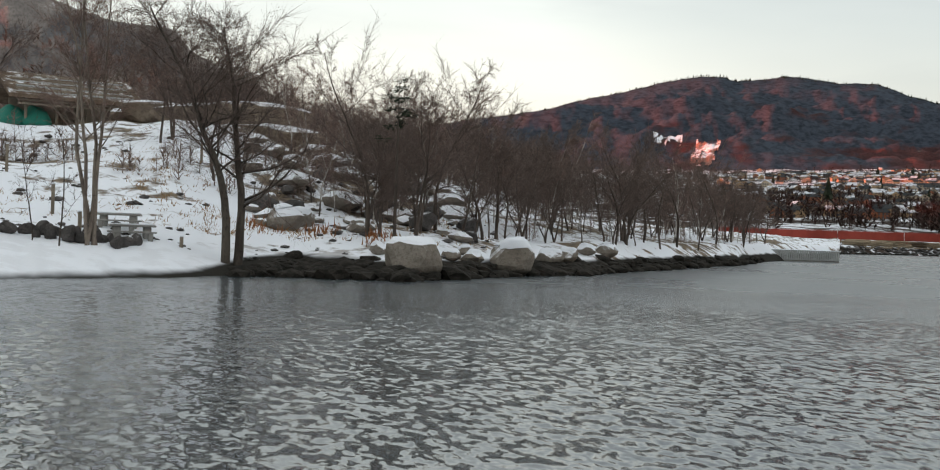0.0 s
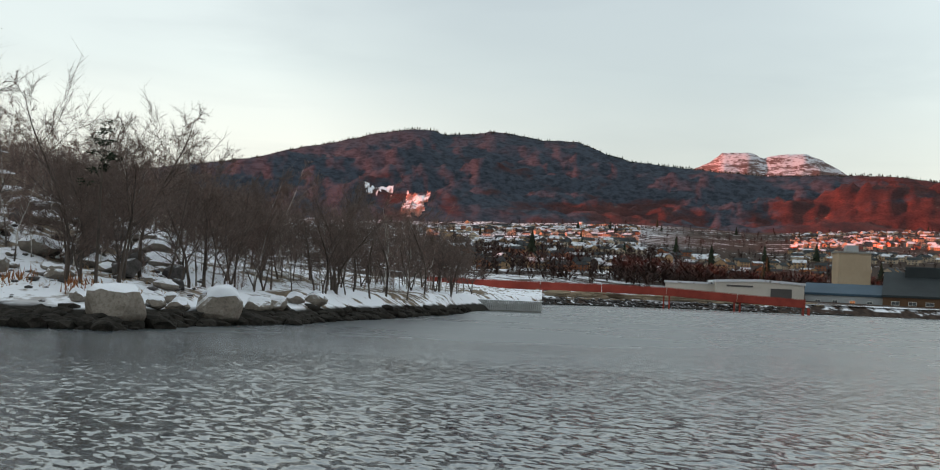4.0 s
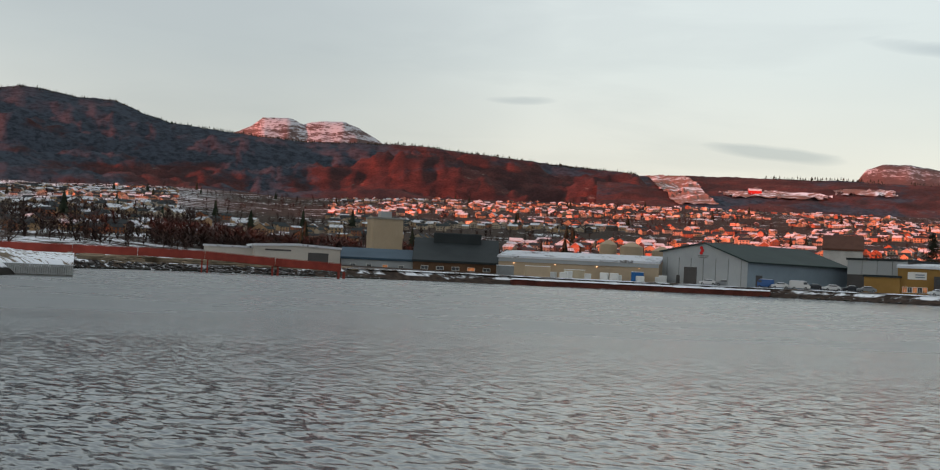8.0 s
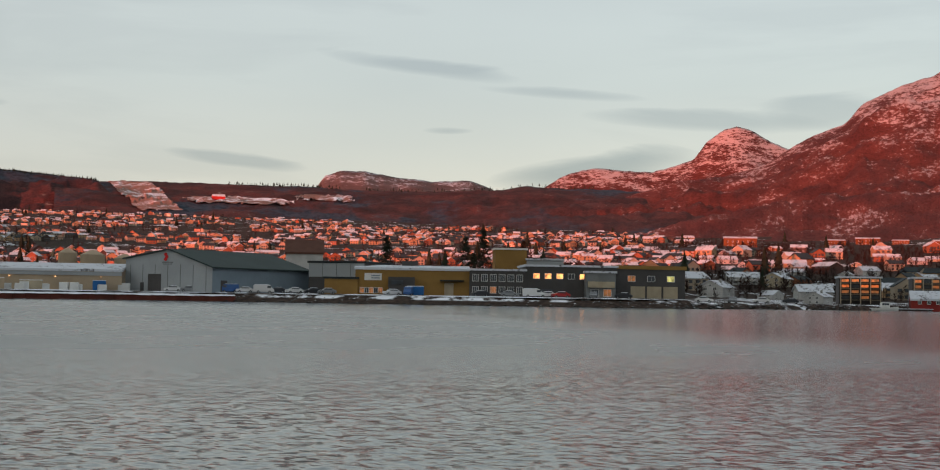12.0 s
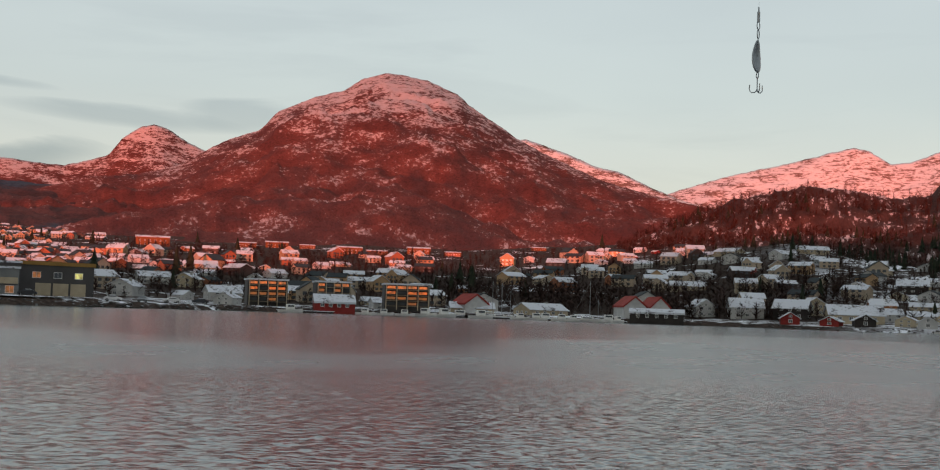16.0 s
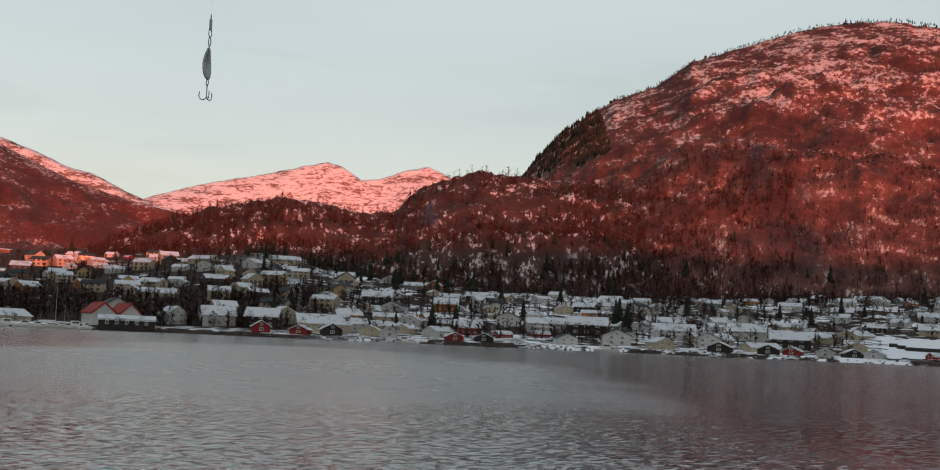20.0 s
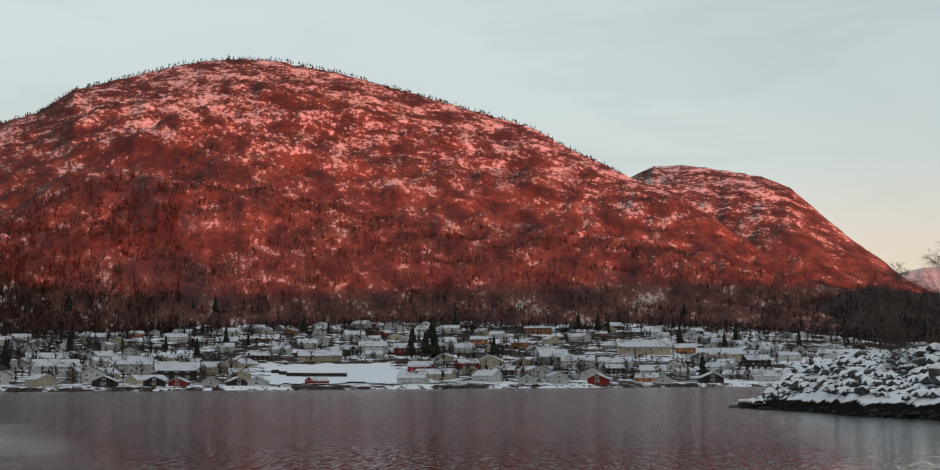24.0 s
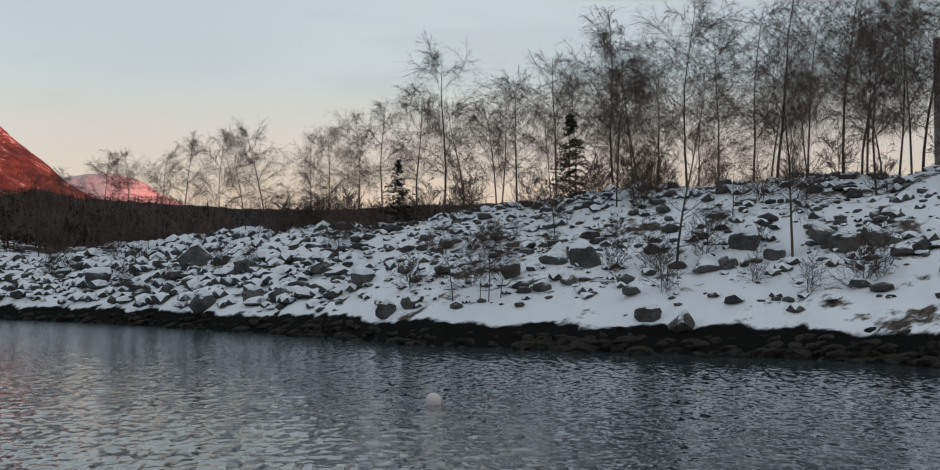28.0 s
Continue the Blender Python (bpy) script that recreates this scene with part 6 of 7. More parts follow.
# the houses of the terrace above the waterfront, and the cluster under the craggy hill
for lo_, hi_, r0_, r1_, many in ((-63, -80, 440, 830, 60), (-83, -91.5, 560, 800, 28), (-93, -104, 470, 640, 16)):
    got = 0
    for k in range(700):
        az, r = rh.uniform(lo_, hi_), rh.uniform(r0_, r1_)
        if got < many and free(az, r, 11):
            got += 1
            s_, c_, t_ = rh.randrange(3), rh.choices(range(4), (9, 5, 4, 4))[0], int(rh.random() < 0.35)
            m = face_pose(az, r, far_ground(az, r) - 0.4, rh.gauss(0, 25)) @ Matrix.Scale(rh.uniform(0.62, 0.9), 4)
            walls[c_].append((WM[c_][s_], m))
            roofs[t_].append((RM[t_][s_], m))
            for x in (-3.2, 0.0, 3.2):
                for z in (0.8, 3.2):
                    panes.append((PANE, m @ Matrix.Translation((x * (1 if s_ < 2 else 0.8), -(4.5 if s_ < 2 else 5.0) - 0.02, z))))
for k, lb in enumerate(("pale", "ochre", "rust-red", "dark")):
    joined("town_walls", TOWNWALL[k], walls[k], f"{lb} walls of the many far town houses in evening light", "houses")
for k, lb in enumerate(("snow-covered", "dark")):
    joined("town_roofs", (SNOWROOF, DARKROOF)[k], roofs[k], f"{lb} roofs of the many far town houses", "roofs")
joined("town_panes", GLASS, panes, "dark window panes of the many far town houses", "windows")

for proto in TYPES + BOAT + TOWN:
    if proto.name not in first:
        for o in (*proto.children_recursive, proto):
            bpy.data.objects.remove(o)

# long red-lit blocks on the terrace above the village
BLOCK = house("apartment_block", "long rust-coloured apartment block under snow in evening light", paint("brown_render", (0.20, 0.085, 0.035), 2.0, 0.25), SNOWROOF, 22, 10, 6.5, 1.1, "x", 2, 6, chimney=False, sides=False, group="blocks on the terrace")
for az, el, k in ((-68.1, 2.3, 1.0), (-72.0, 2.4, 0.6), (-73.3, 2.42, 0.75), (-74.6, 2.45, 0.5), (-76.4, 2.3, 0.75), (-77.6, 2.25, 0.6), (-79.4, 2.4, 0.7), (-80.9, 2.35, 0.5), (-84.6, 2.7, 0.5), (-133.3, 2.05, 0.62)):
    r = on_slope(az, el, far_flat(az), far_top(az) + 200, lambda a, q: drop(a, q))
    put(BLOCK, face_pose(az, r, drop(az, r) - 1.0, rh.uniform(-15, 15)) @ Matrix.Scale(k, 4))


def hall(name, label, az0, az1, r0, r1, depth, el_top, wall, roof, gable=0.0, along="x", z0=None, category="building", thick=0.5, over=0.3):
    """A long building whose front runs from one bearing to another; returns it with its width, depth and height."""
    p, q = at(az0, r0), at(az1, r1)
    mid = (p + q) / 2
    w = (q - p).length
    ang = math.atan2((q - p).y, (q - p).x)
    r = mid.length
    z = 2.1 if z0 is None else z0
    h = lift(r, el_top) - z
    back = Matrix.Rotation(ang, 4, "Z") @ Vector((0, depth / 2, 0))
    ob = tagged(new(name), label, category)
    ob.matrix_basis = Matrix.Translation((mid.x + back.x, mid.y + back.y, z)) @ Matrix.Rotation(ang, 4, "Z")
    part("wall", wall_me("wall", wall, w, depth, h, gable, along), ob)
    part("roof", roof_me("roof", roof, w, depth, h, gable, along, over, thick), ob)
    return ob, w, depth, h


def panel(ob, name, mat, x0, x1, z0, z1, y, label="", out=0.12):
    """A flat piece standing proud of a front wall at depth y."""
    return part(name, box_me(name, mat, x0, x1, y - out, y + 0.02, z0, z1), ob, label)


PALEW = paint("pale_warm_cladding", (0.50, 0.46, 0.41), 3.0, 0.12, 0.6)
# cream flats on the slope behind the conveyor
ob, w, d, h = hall("cream_apartments", "long cream apartment house with rows of windows", -16.45, -19.1, 520, 520, 12, 1.22, CREAM, SNOWROOF, z0=7.0)
for f_ in range(2):
    windows_on(ob, w, d, 0.9 + 2.7 * f_, 8, (1.5, 1.3), [GLASS, GLASS, LIT, GLASS], 0)
# quay halls, from the conveyor to the large gabled warehouse
ob, w, d, h = hall("warehouse", "low cream warehouse with a flat snowy roof", -22.26, -24.4, 340, 340, 16, 0.66, PALEW, SNOWROOF)
ob, w, d, h = hall("warehouse", "pale cream warehouse with a shallow gable", -24.4, -28.05, 335, 338, 18, 0.77, PALEW, SNOWROOF, 0.5, "y")
panel(ob, "vent_strip", SLATE, -w * 0.38, -w * 0.08, h - 1.0, h - 0.6, -d / 2)
panel(ob, "door", SLATE, w * 0.12, w * 0.36, 0.0, h - 1.1, -d / 2, "dark sliding door")
ob, w, d, h = hall("workshop_hall", "white-walled hall with a blue sheet roof", -28.1, -31.2, 352, 352, 22, 0.42, PALEG, BLUEROOF, 2.6, "x")
windows_on(ob, w, d, 0.5, 4, (1.4, 0.8), [GLASS, GLASS, LIT, GLASS], 0)
ob, w, d, h = hall("silo_tower", "square beige silo tower", -29.4, -30.7, 400, 402, 9, 2.2, BEIGE, CONC)
part("rooftop_box", box_me("rooftop_box", PALEG, -2.0, 1.5, -2, 2, h + 0.5, h + 2.4, bevel=0.05), ob)
ob, w, d, h = hall("foundry_hall", "large dark hall with a black pitched roof", -31.2, -34.9, 350, 350, 34, 0.45, paint("brown_cladding", (0.13, 0.075, 0.045), 2.0, 0.3), DARKROOF, 6.2, "x")
part("monitor_roof", box_me("monitor_roof", DARKROOF, -w * 0.28, w * 0.30, -4, 5, h + 4.0, h + 8.2, bevel=0.2), ob, "raised dark roof lantern")
windows_on(ob, w, d, 0.6, 5, (2.0, 1.0), [GLASS, GLASS, GLASS, LIT], 0)
ob, w, d, h = hall("long_shed", "long beige factory shed with a snowy edge and roof lights", -34.9, -41.8, 338, 332, 24, 0.80, BEIGE, SNOWROOF, 1.6, "x")
panel(ob, "fascia", PALEG, -w / 2, w / 2, h - 1.0, h - 0.1, -d / 2, "pale metal fascia", 0.2)
for k in range(4):
    part("wall_lamp", box_me("wall_lamp", BULB, -0.16, 0.16, -0.3, 0.0, 0, 0.16), ob, m=Matrix.Translation((-w / 2 + w * (0.1 + 0.26 * k), -d / 2 - 0.12, h - 1.4)))
for k in range(9):
    part("roof_light", box_me("roof_light", BLUEG, -1.2, 1.2, -2.0, 2.0, 0.0, 0.25, bevel=0.05), ob, m=Matrix.Translation((-w * 0.42 + k * w * 0.1, -d * 0.22, h + 0.95)) @ Matrix.Rotation(math.atan(1.6 / 12), 4, "X"))
for az, hh, rr, rad in ((-39.6, 10.5, 395, 2.6), (-40.6, 10.0, 392, 3.4), (-41.9, 9.2, 396, 3.0)):
    bm = bmesh.new()
    bmesh.ops.create_cone(bm, cap_ends=True, segments=24, radius1=rad, radius2=rad, depth=hh, matrix=Matrix.Translation((0, 0, hh / 2)))
    bmesh.ops.create_cone(bm, cap_ends=True, segments=24, radius1=rad * 1.02, radius2=rad * 0.2, depth=1.4, matrix=Matrix.Translation((0, 0, hh + 0.7)))
    ob = tagged(new("storage_silo", finish("storage_silo", bm, BEIGE, False)), "round beige storage silo with a conical lid", "silo", "silos")
    ob.matrix_basis = face_pose(az, rr, 2.2)

# the large gabled warehouse on the quay, taller on one side
A, B, C = at(-41.95, 336), at(-45.53, 318), at(-49.6, 346)
zA, zP, zB, base = lift(336, 1.36), lift(327, 1.78), lift(318, 1.07), 2.1
Dp = A + (C - B)
ob = tagged(new("quay_warehouse"), "large grey gabled warehouse with a dark green roof and red sign", "warehouse")
bm = bmesh.new()
lo = [bm.verts.new((p.x, p.y, 0.5)) for p in (A, B, C, Dp)]
zs = (zA, zB, zB, zA)
hi = [bm.verts.new((p.x, p.y, z)) for p, z in zip((A, B, C, Dp), zs)]
pf = A.lerp(B, 0.51)
pb = Dp.lerp(C, 0.51)
pk, bk = bm.verts.new((pf.x, pf.y, zP)), bm.verts.new((pb.x, pb.y, zP))
bm.faces.new((lo[0], lo[1], hi[1], pk, hi[0]))
bm.faces.new((lo[2], lo[3], hi[3], bk, hi[2]))
bm.faces.new((lo[3], lo[0], hi[0], hi[3]))
bmesh.ops.recalc_face_normals(bm, faces=bm.faces[:])
part("gable_wall", finish("gable_wall", bm, PALEG), ob)
bm = bmesh.new()
v = [bm.verts.new(c) for c in ((B.x, B.y, 0.5), (C.x, C.y, 0.5), (C.x, C.y, zB), (B.x, B.y, zB))]
bm.faces.new(v)
part("side_wall", finish("side_wall", bm, BLUEG), ob, "blue-grey steel side wall")
for s0, s1, z0, z1 in ((A, Dp, zA, zP), (B, C, zB, zP)):
    t0, t1 = pf, pb
    o0 = s0 + (s0 - t0).normalized() * 0.7
    o1 = s1 + (s1 - t1).normalized() * 0.7
    n = (s0 - s1).normalized() * 0.6
    dz = (z1 - z0) / (s0 - t0).length * 0.7
    bm = bmesh.new()
    q = [(o0 + n, z0 - dz), (o1 - n, z0 - dz), (t1 - n, z1), (t0 + n, z1)]
    lowv = [bm.verts.new((p.x, p.y, z + 0.02)) for p, z in q]
    topv = [bm.verts.new((p.x, p.y, z + 0.32)) for p, z in q]
    bm.faces.new(lowv)
    bm.faces.new(topv)
    for k in range(4):
        bm.faces.new((lowv[k], lowv[(k + 1) % 4], topv[(k + 1) % 4], topv[k]))
    bmesh.ops.recalc_face_normals(bm, faces=bm.faces[:])
    part("roof_slope", finish("roof_slope", bm, paint("green_black_roofing", (0.035, 0.052, 0.05), 3.0, 0.2, 0.65)), ob)
ga = math.atan2((B - A).y, (B - A).x)
gw = (B - A).length
gm = Matrix.Translation((A.x, A.y, base)) @ Matrix.Rotation(ga, 4, "Z")
for nm, mt, x0, x1, z0, z1, lb in (("door", SLATE, 0.27, 0.42, 0.0, 4.2, "tall dark roller door"), ("side_door", SLATE, 0.18, 0.22, 0.0, 2.1, "dark side door"), ("sign_bar", GREYW, 0.43, 0.55, 6.9, 7.15, "small grey bar of lettering"), ("sign_bar", GREYW, 0.44, 0.54, 6.5, 6.7, "small grey bar of lettering")):
    part(nm, box_me(nm, mt, x0 * gw, x1 * gw, -0.12, 0.02, z0, z1), ob, lb, gm)
for k in range(7):
    part("panel_seam", box_me("panel_seam", GREYW, (0.06 + k * 0.145) * gw - 0.06, (0.06 + k * 0.145) * gw + 0.06, -0.06, 0.0, 0.0, (zA - base) * 0.82), ob, m=gm)
bm = bmesh.new()
for k in range(3):
    bmesh.ops.create_uvsphere(bm, u_segments=10, v_segments=6, radius=0.55, matrix=Matrix.Translation((0.475 * gw + (0.18 if k % 2 else -0.18), -0.1, 7.75 + k * 0.6)) @ Matrix.Diagonal((1, 0.15, 0.75, 1)))
part("emblem", finish("emblem", bm, paint("red_emblem", (0.6, 0.03, 0.03), 1, 0.1)), ob, "plain red emblem", gm)
sl = (C - B).length
sm = Matrix.Translation((B.x, B.y, base)) @ Matrix.Rotation(math.atan2((C - B).y, (C - B).x), 4, "Z")
part("side_door", box_me("side_door", SLATE, sl * 0.08, sl * 0.14, -0.1, 0.02, 0.0, 2.8), ob, "dark doorway", sm)

# the ochre and grey business building
ob, w, d, h = hall("grey_store", "grey store with pale upper panels over a dark base", -49.6, -52.0, 338, 332, 20, 1.36, SLATE, DARKROOF)
for k in range(4):
    panel(ob, "wall_panel", PALEG, -w / 2 + k * w / 4 + 0.06, -w / 2 + (k + 1) * w / 4 - 0.06, h * 0.55, h - 0.05, -d / 2, "pale grey cladding panel")
ob2, w2, d2, h2 = hall("ochre_annex", "low ochre annex in front of the grey store", -50.28, -51.7, 326, 325, 8, 0.68, OCHRE, DARKROOF)
ob, w, d, h = hall("ochre_hall", "long ochre business hall with a white sign", -51.6, -56.54, 326, 326, 26, 1.10, OCHRE, SNOWROOF, 0.9, "x")
sx = lambda f: -w / 2 + f * w
panel(ob, "sign", TRIM, sx(0.08), sx(0.23), h * 0.58, h * 0.86, -d / 2, "white sign board")
for k in range(2):
    panel(ob, "sign_bar", BLUEG, sx(0.14), sx(0.215), h * (0.74 - 0.09 * k), h * (0.78 - 0.09 * k), -d / 2 - 0.12, "faint bar of lettering", 0.04)
part("porch_block", box_me("porch_block", SLATE, sx(0.29), sx(0.52), -d / 2 - 3.0, -d / 2 + 0.02, -0.3, h * 0.72, bevel=0.04), ob, "dark grey entrance block")
panel(ob, "window", GLASS, sx(0.31), sx(0.42), h * 0.42, h * 0.6, -d / 2 - 3.0)
panel(ob, "canopy", DARKROOF, sx(0.74), sx(0.95), h * 0.58, h * 0.63, -d / 2, "dark canopy", 1.6)
panel(ob, "gate", CREAM, sx(0.78), sx(0.86), 0.0, h * 0.52, -d / 2, "pale loading gate")
windows_on(ob, w, d, 0.4, 5, (1.1, 1.4), [LIT, GLASS], 0, x0=sx(0.04), x1=sx(0.24))
part("roof_box", box_me("roof_box", SLATE, sx(0.40), sx(0.55), -2, 3, h + 0.3, h + 2.6, bevel=0.05), ob, "dark plant box on the roof")
ob, w, d, h = hall("office_wing", "grey office wing with two rows of white-framed windows", -56.54, -58.97, 325, 326, 18, 1.13, SLATE, SNOWROOF)
windows_on(ob, w, d, h * 0.12, 6, (1.6, 1.7), [GLASS, GLASS, LIT, GLASS, GLASS, GLASS], 0, 0.4, 2)
windows_on(ob, w, d, h * 0.58, 6, (1.6, 1.8), [GLASS], 0, 0.4, 2)
ob, w, d, h = hall("grey_workshop", "dark grey workshop with windows glowing orange", -58.97, -62.9, 327, 330, 20, 1.34, SLATE, SNOWROOF)
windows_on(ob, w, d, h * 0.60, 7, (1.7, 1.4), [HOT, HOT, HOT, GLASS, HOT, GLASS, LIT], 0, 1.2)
panel(ob, "gate", CREAM, w * 0.30, w * 0.44, 0.0, h * 0.48, -d / 2, "pale gate")
panel(ob, "window", GLASS, -w * 0.45, -w * 0.2, 0.3, 2.0, -d / 2)
ob, w, d, h = hall("ochre_topped_workshop", "grey workshop topped with an ochre band and three pale gates", -62.9, -65.8, 331, 336, 22, 1.28, SLATE, OCHRE, thick=0.9)
for k in range(3):
    panel(ob, "gate", CREAM, -w * 0.30 + k * w * 0.24, -w * 0.09 + k * w * 0.24, 0.0, h * 0.42, -d / 2, "pale roller gate")
windows_on(ob, w, d, h * 0.58, 3, (2.0, 1.5), [LIT, GLASS, GREENLIT], 0, 1.2)
ob, w, d, h = hall("balcony_house", "grey house with a yellow balcony between the workshops", -61.6, -62.85, 324, 325, 6, 1.10, GREYW, SNOWROOF)
panel(ob, "balcony", CREAM, -w * 0.45, w * 0.45, h * 0.42, h * 0.66, -d / 2, "cream balcony front", 0.9)
windows_on(ob, w, d, 0.4, 2, (2.0, 1.8), [GLASS, LIT], 0, 0.5)
ob, w, d, h = hall("ochre_tower", "square ochre stair tower behind the halls", -57.65, -59.0, 368, 369, 8, 2.05, OCHRE, TRIM)
ob, w, d, h = hall("white_cube", "low white rooftop building", -59.0, -60.6, 366, 366, 8, 1.62, PALEG, SNOWROOF)
ob, w, d, h = hall("gabled_villa", "white villa with tall gables and a brown roof", -48.6, -50.2, 420, 420, 10, 1.75, WHITE, paint("brown_tiles", (0.12, 0.06, 0.045), 1.0, 0.2), 4.0, "x", z0=7.0)
windows_on(ob, w, d, 1.0, 4, (1.2, 1.6), GLASS, 0)

# tall dark spruces behind the halls
SPRUCE = pine("spruce_tree", 15, 10.0, "tall dark spruce behind the quay halls", 40, 0.26, 0.04)
SPRUCE["group"] = "spruces behind the halls"
for k_, (az, el, r) in enumerate(((-52.92, 2.55, 430), (-56.33, 2.6, 420), (-57.12, 2.9, 425), (-56.7, 1.9, 410), (-58.85, 2.45, 520), (-53.8, 1.6, 440))):
    g_ = far_ground(az, r)
    m = face_pose(az, r, g_ - 0.3, 40 * k_) @ Matrix.Diagonal(((lift(r, el) - g_) / 10 * 1.15, (lift(r, el) - g_) / 10 * 1.15, (lift(r, el) - g_) / 10, 1))
    if k_ < 5:
        copy_thing(SPRUCE, m)
    else:
        SPRUCE.matrix_basis = m

# glazed apartment houses on the waterfront; their panes emit in place of reflected sunset
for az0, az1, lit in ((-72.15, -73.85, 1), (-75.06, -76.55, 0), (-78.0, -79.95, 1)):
    ob, w, d, h = hall("glazed_apartments", "glass-fronted apartment house with balconies, reflected sunset painted as glowing panes", az0, az1, 384, 385, 12, 1.02, SLATE, SNOWROOF, z0=2.6)
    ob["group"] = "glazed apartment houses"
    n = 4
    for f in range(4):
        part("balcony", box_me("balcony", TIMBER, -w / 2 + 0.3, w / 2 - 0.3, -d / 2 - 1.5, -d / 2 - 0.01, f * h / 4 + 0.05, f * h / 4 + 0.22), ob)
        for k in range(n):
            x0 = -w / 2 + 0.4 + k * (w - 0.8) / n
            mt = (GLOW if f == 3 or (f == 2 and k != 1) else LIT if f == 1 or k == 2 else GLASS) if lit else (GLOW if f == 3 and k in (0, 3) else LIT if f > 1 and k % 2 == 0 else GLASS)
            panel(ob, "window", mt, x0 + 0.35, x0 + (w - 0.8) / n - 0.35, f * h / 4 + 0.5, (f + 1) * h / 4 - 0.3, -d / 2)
    for k in range(n + 1):
        x0 = -w / 2 + 0.4 + k * (w - 0.8) / n
        part("post", box_me("post", CREAM, x0 - 0.12, x0 + 0.12, -d / 2 - 1.6, -d / 2 - 1.36, -1.0, h), ob)
ob, w, d, h = hall("red_boathouse", "red boathouse with a snowy roof on a jetty", -75.02, -76.75, 372, 373, 8, 0.14, RED, SNOWROOF, 2.0, "x", z0=1.2)
windows_on(ob, w, d, 0.6, 4, (1.0, 1.0), GLASS, 0)
for a0, a1, rr_ in ((-88.35, -89.3, 412), (-89.5, -90.3, 414)):
    ob, w, d, h = hall("white_house_red_roof", "white gabled house with a red tiled roof on the waterfront", a0, a1, rr_, rr_ + 2, 12, 0.42, WHITE, REDTILE, 2.9, "y", z0=2.2)
    ob["group"] = "white houses with red roofs"
    windows_on(ob, w, d, 0.8, 2, (1.1, 1.3), GLASS, 0)
ob, w, d, h = hall("white_house_red_roof", "small white gabled house with a red roof behind the yachts", -81.5, -82.5, 408, 412, 9, 0.30, WHITE, REDTILE, 2.8, "y", z0=2.2)
ob, w, d, h = hall("boat_shed", "long dark waterfront shed under snow", -88.6, -90.9, 402, 402, 6, 0.16, DARKW, SNOWROOF, 1.0, "x", z0=1.2)
windows_on(ob, w, d, 0.7, 5, (1.0, 1.1), GLASS, 0, frame=TRIM)

# ---- quay, conveyor, pontoon ----
ob = tagged(new("quay_wall"), "rusty sheet-pile quay wall under snow", "quay", kind="structure")
for k in range(22):
    a0, a1 = -35.5 - k * 0.5, -36.0 - k * 0.5
    p, q = at(a0, far_shore(a0) - 1.0), at(a1, far_shore(a1) - 1.0)
    m = Matrix.Translation((p.x, p.y, 0)) @ Matrix.Rotation(math.atan2((q - p).y, (q - p).x), 4, "Z")
    part("sheet_pile", box_me("sheet_pile", QUAYRED, 0, (q - p).length - 0.08, 0, 0.9, -0.8, 1.15 + 0.05 * (k % 2)), ob, m=m)
part("quay_cap", sheet("quay_cap", PURESNOW, list(np.arange(-35.5, -46.6, -0.5)), [0, 1], lambda a, v: at(a, far_shore(a) - 1.3 + v * 2.5, 1.28 + v * 0.3)), ob, "snow lying on the quay")
TRAMPLED = ground_snow("trampled_snow", 0.44, 0.52, (0.07, 0.055, 0.045), (0.14, 0.11, 0.09), 9.0, 2.0, 0.15).m
structure("quay_snow", sheet("quay_snow", TRAMPLED, list(np.arange(-27, -65.5, -0.4)), list(np.linspace(0, 1, 8)), lambda a, v: at(a, far_shore(a) + 3.8 + v * 8, far_ground(a, far_shore(a) + 3.8 + v * 8) + 0.12 * math.sin(v * math.pi) + 0.02)), "trampled snow along the edge of the quay", "snow")
pieces = []
rq = random.Random(3)
for k in range(1500):
    az = rq.choice((rq.uniform(-46, -73), rq.uniform(-16, -30), rq.uniform(-80, -150)))
    d = rq.uniform(-1.5, 3.0)
    s = rq.uniform(0.5, 1.3)
    pieces.append(((SMALL + SMALLB)[rq.randrange(13)], stone_pose(az, far_shore(az) + d, max(-0.1, 0.35 * d), s * 1.2, s, s * 0.8, rq)))
joined("rock_armour", BAREROCK, pieces, "dark rock armour along the far waterline", "stones")
ob = tagged(new("conveyor_bridge"), "long red steel conveyor bridge sloping down to the quay", "conveyor")
for a0, a1, e0, e1 in ((-12.0, -16.9, 0.42, 0.42), (-16.9, -19.55, 0.42, 0.44), (-19.55, -22.33, 0.44, 0.42), (-22.33, -25.3, 0.42, 0.27), (-25.3, -28.13, 0.27, 0.16)):
    p, q = at(a0, 246, lift(246, e0)), at(a1, 246, lift(246, e1))
    ln = (q - p).length
    m = Matrix.Translation(p) @ (q - p).to_track_quat("X", "Z").to_matrix().to_4x4()
    part("girder", box_me("girder", RUST, 0.06, ln - 0.06, -1.0, 1.0, -1.45, 0.0, bevel=0.06), ob, m=m)
    part("handrail", box_me("handrail", RUST, 0.06, ln - 0.06, -1.05, -0.98, 0.05, 0.12), ob, m=m)
    for s in (-0.8, 0.8):
        for dx in (-0.5, 0.5):
            part("leg", box_me("leg", RUST, dx - 0.14, dx + 0.14, s - 0.14, s + 0.14, -1.5 - q.z, -1.46), ob, m=Matrix.Translation(q) @ Matrix.Rotation(radians(-22), 4, "Z"))
ob = tagged(new("log_pile"), "stacks of pale sawn logs along the shore", "logs", kind="stuff")
bm = bmesh.new()
rl = random.Random(8)
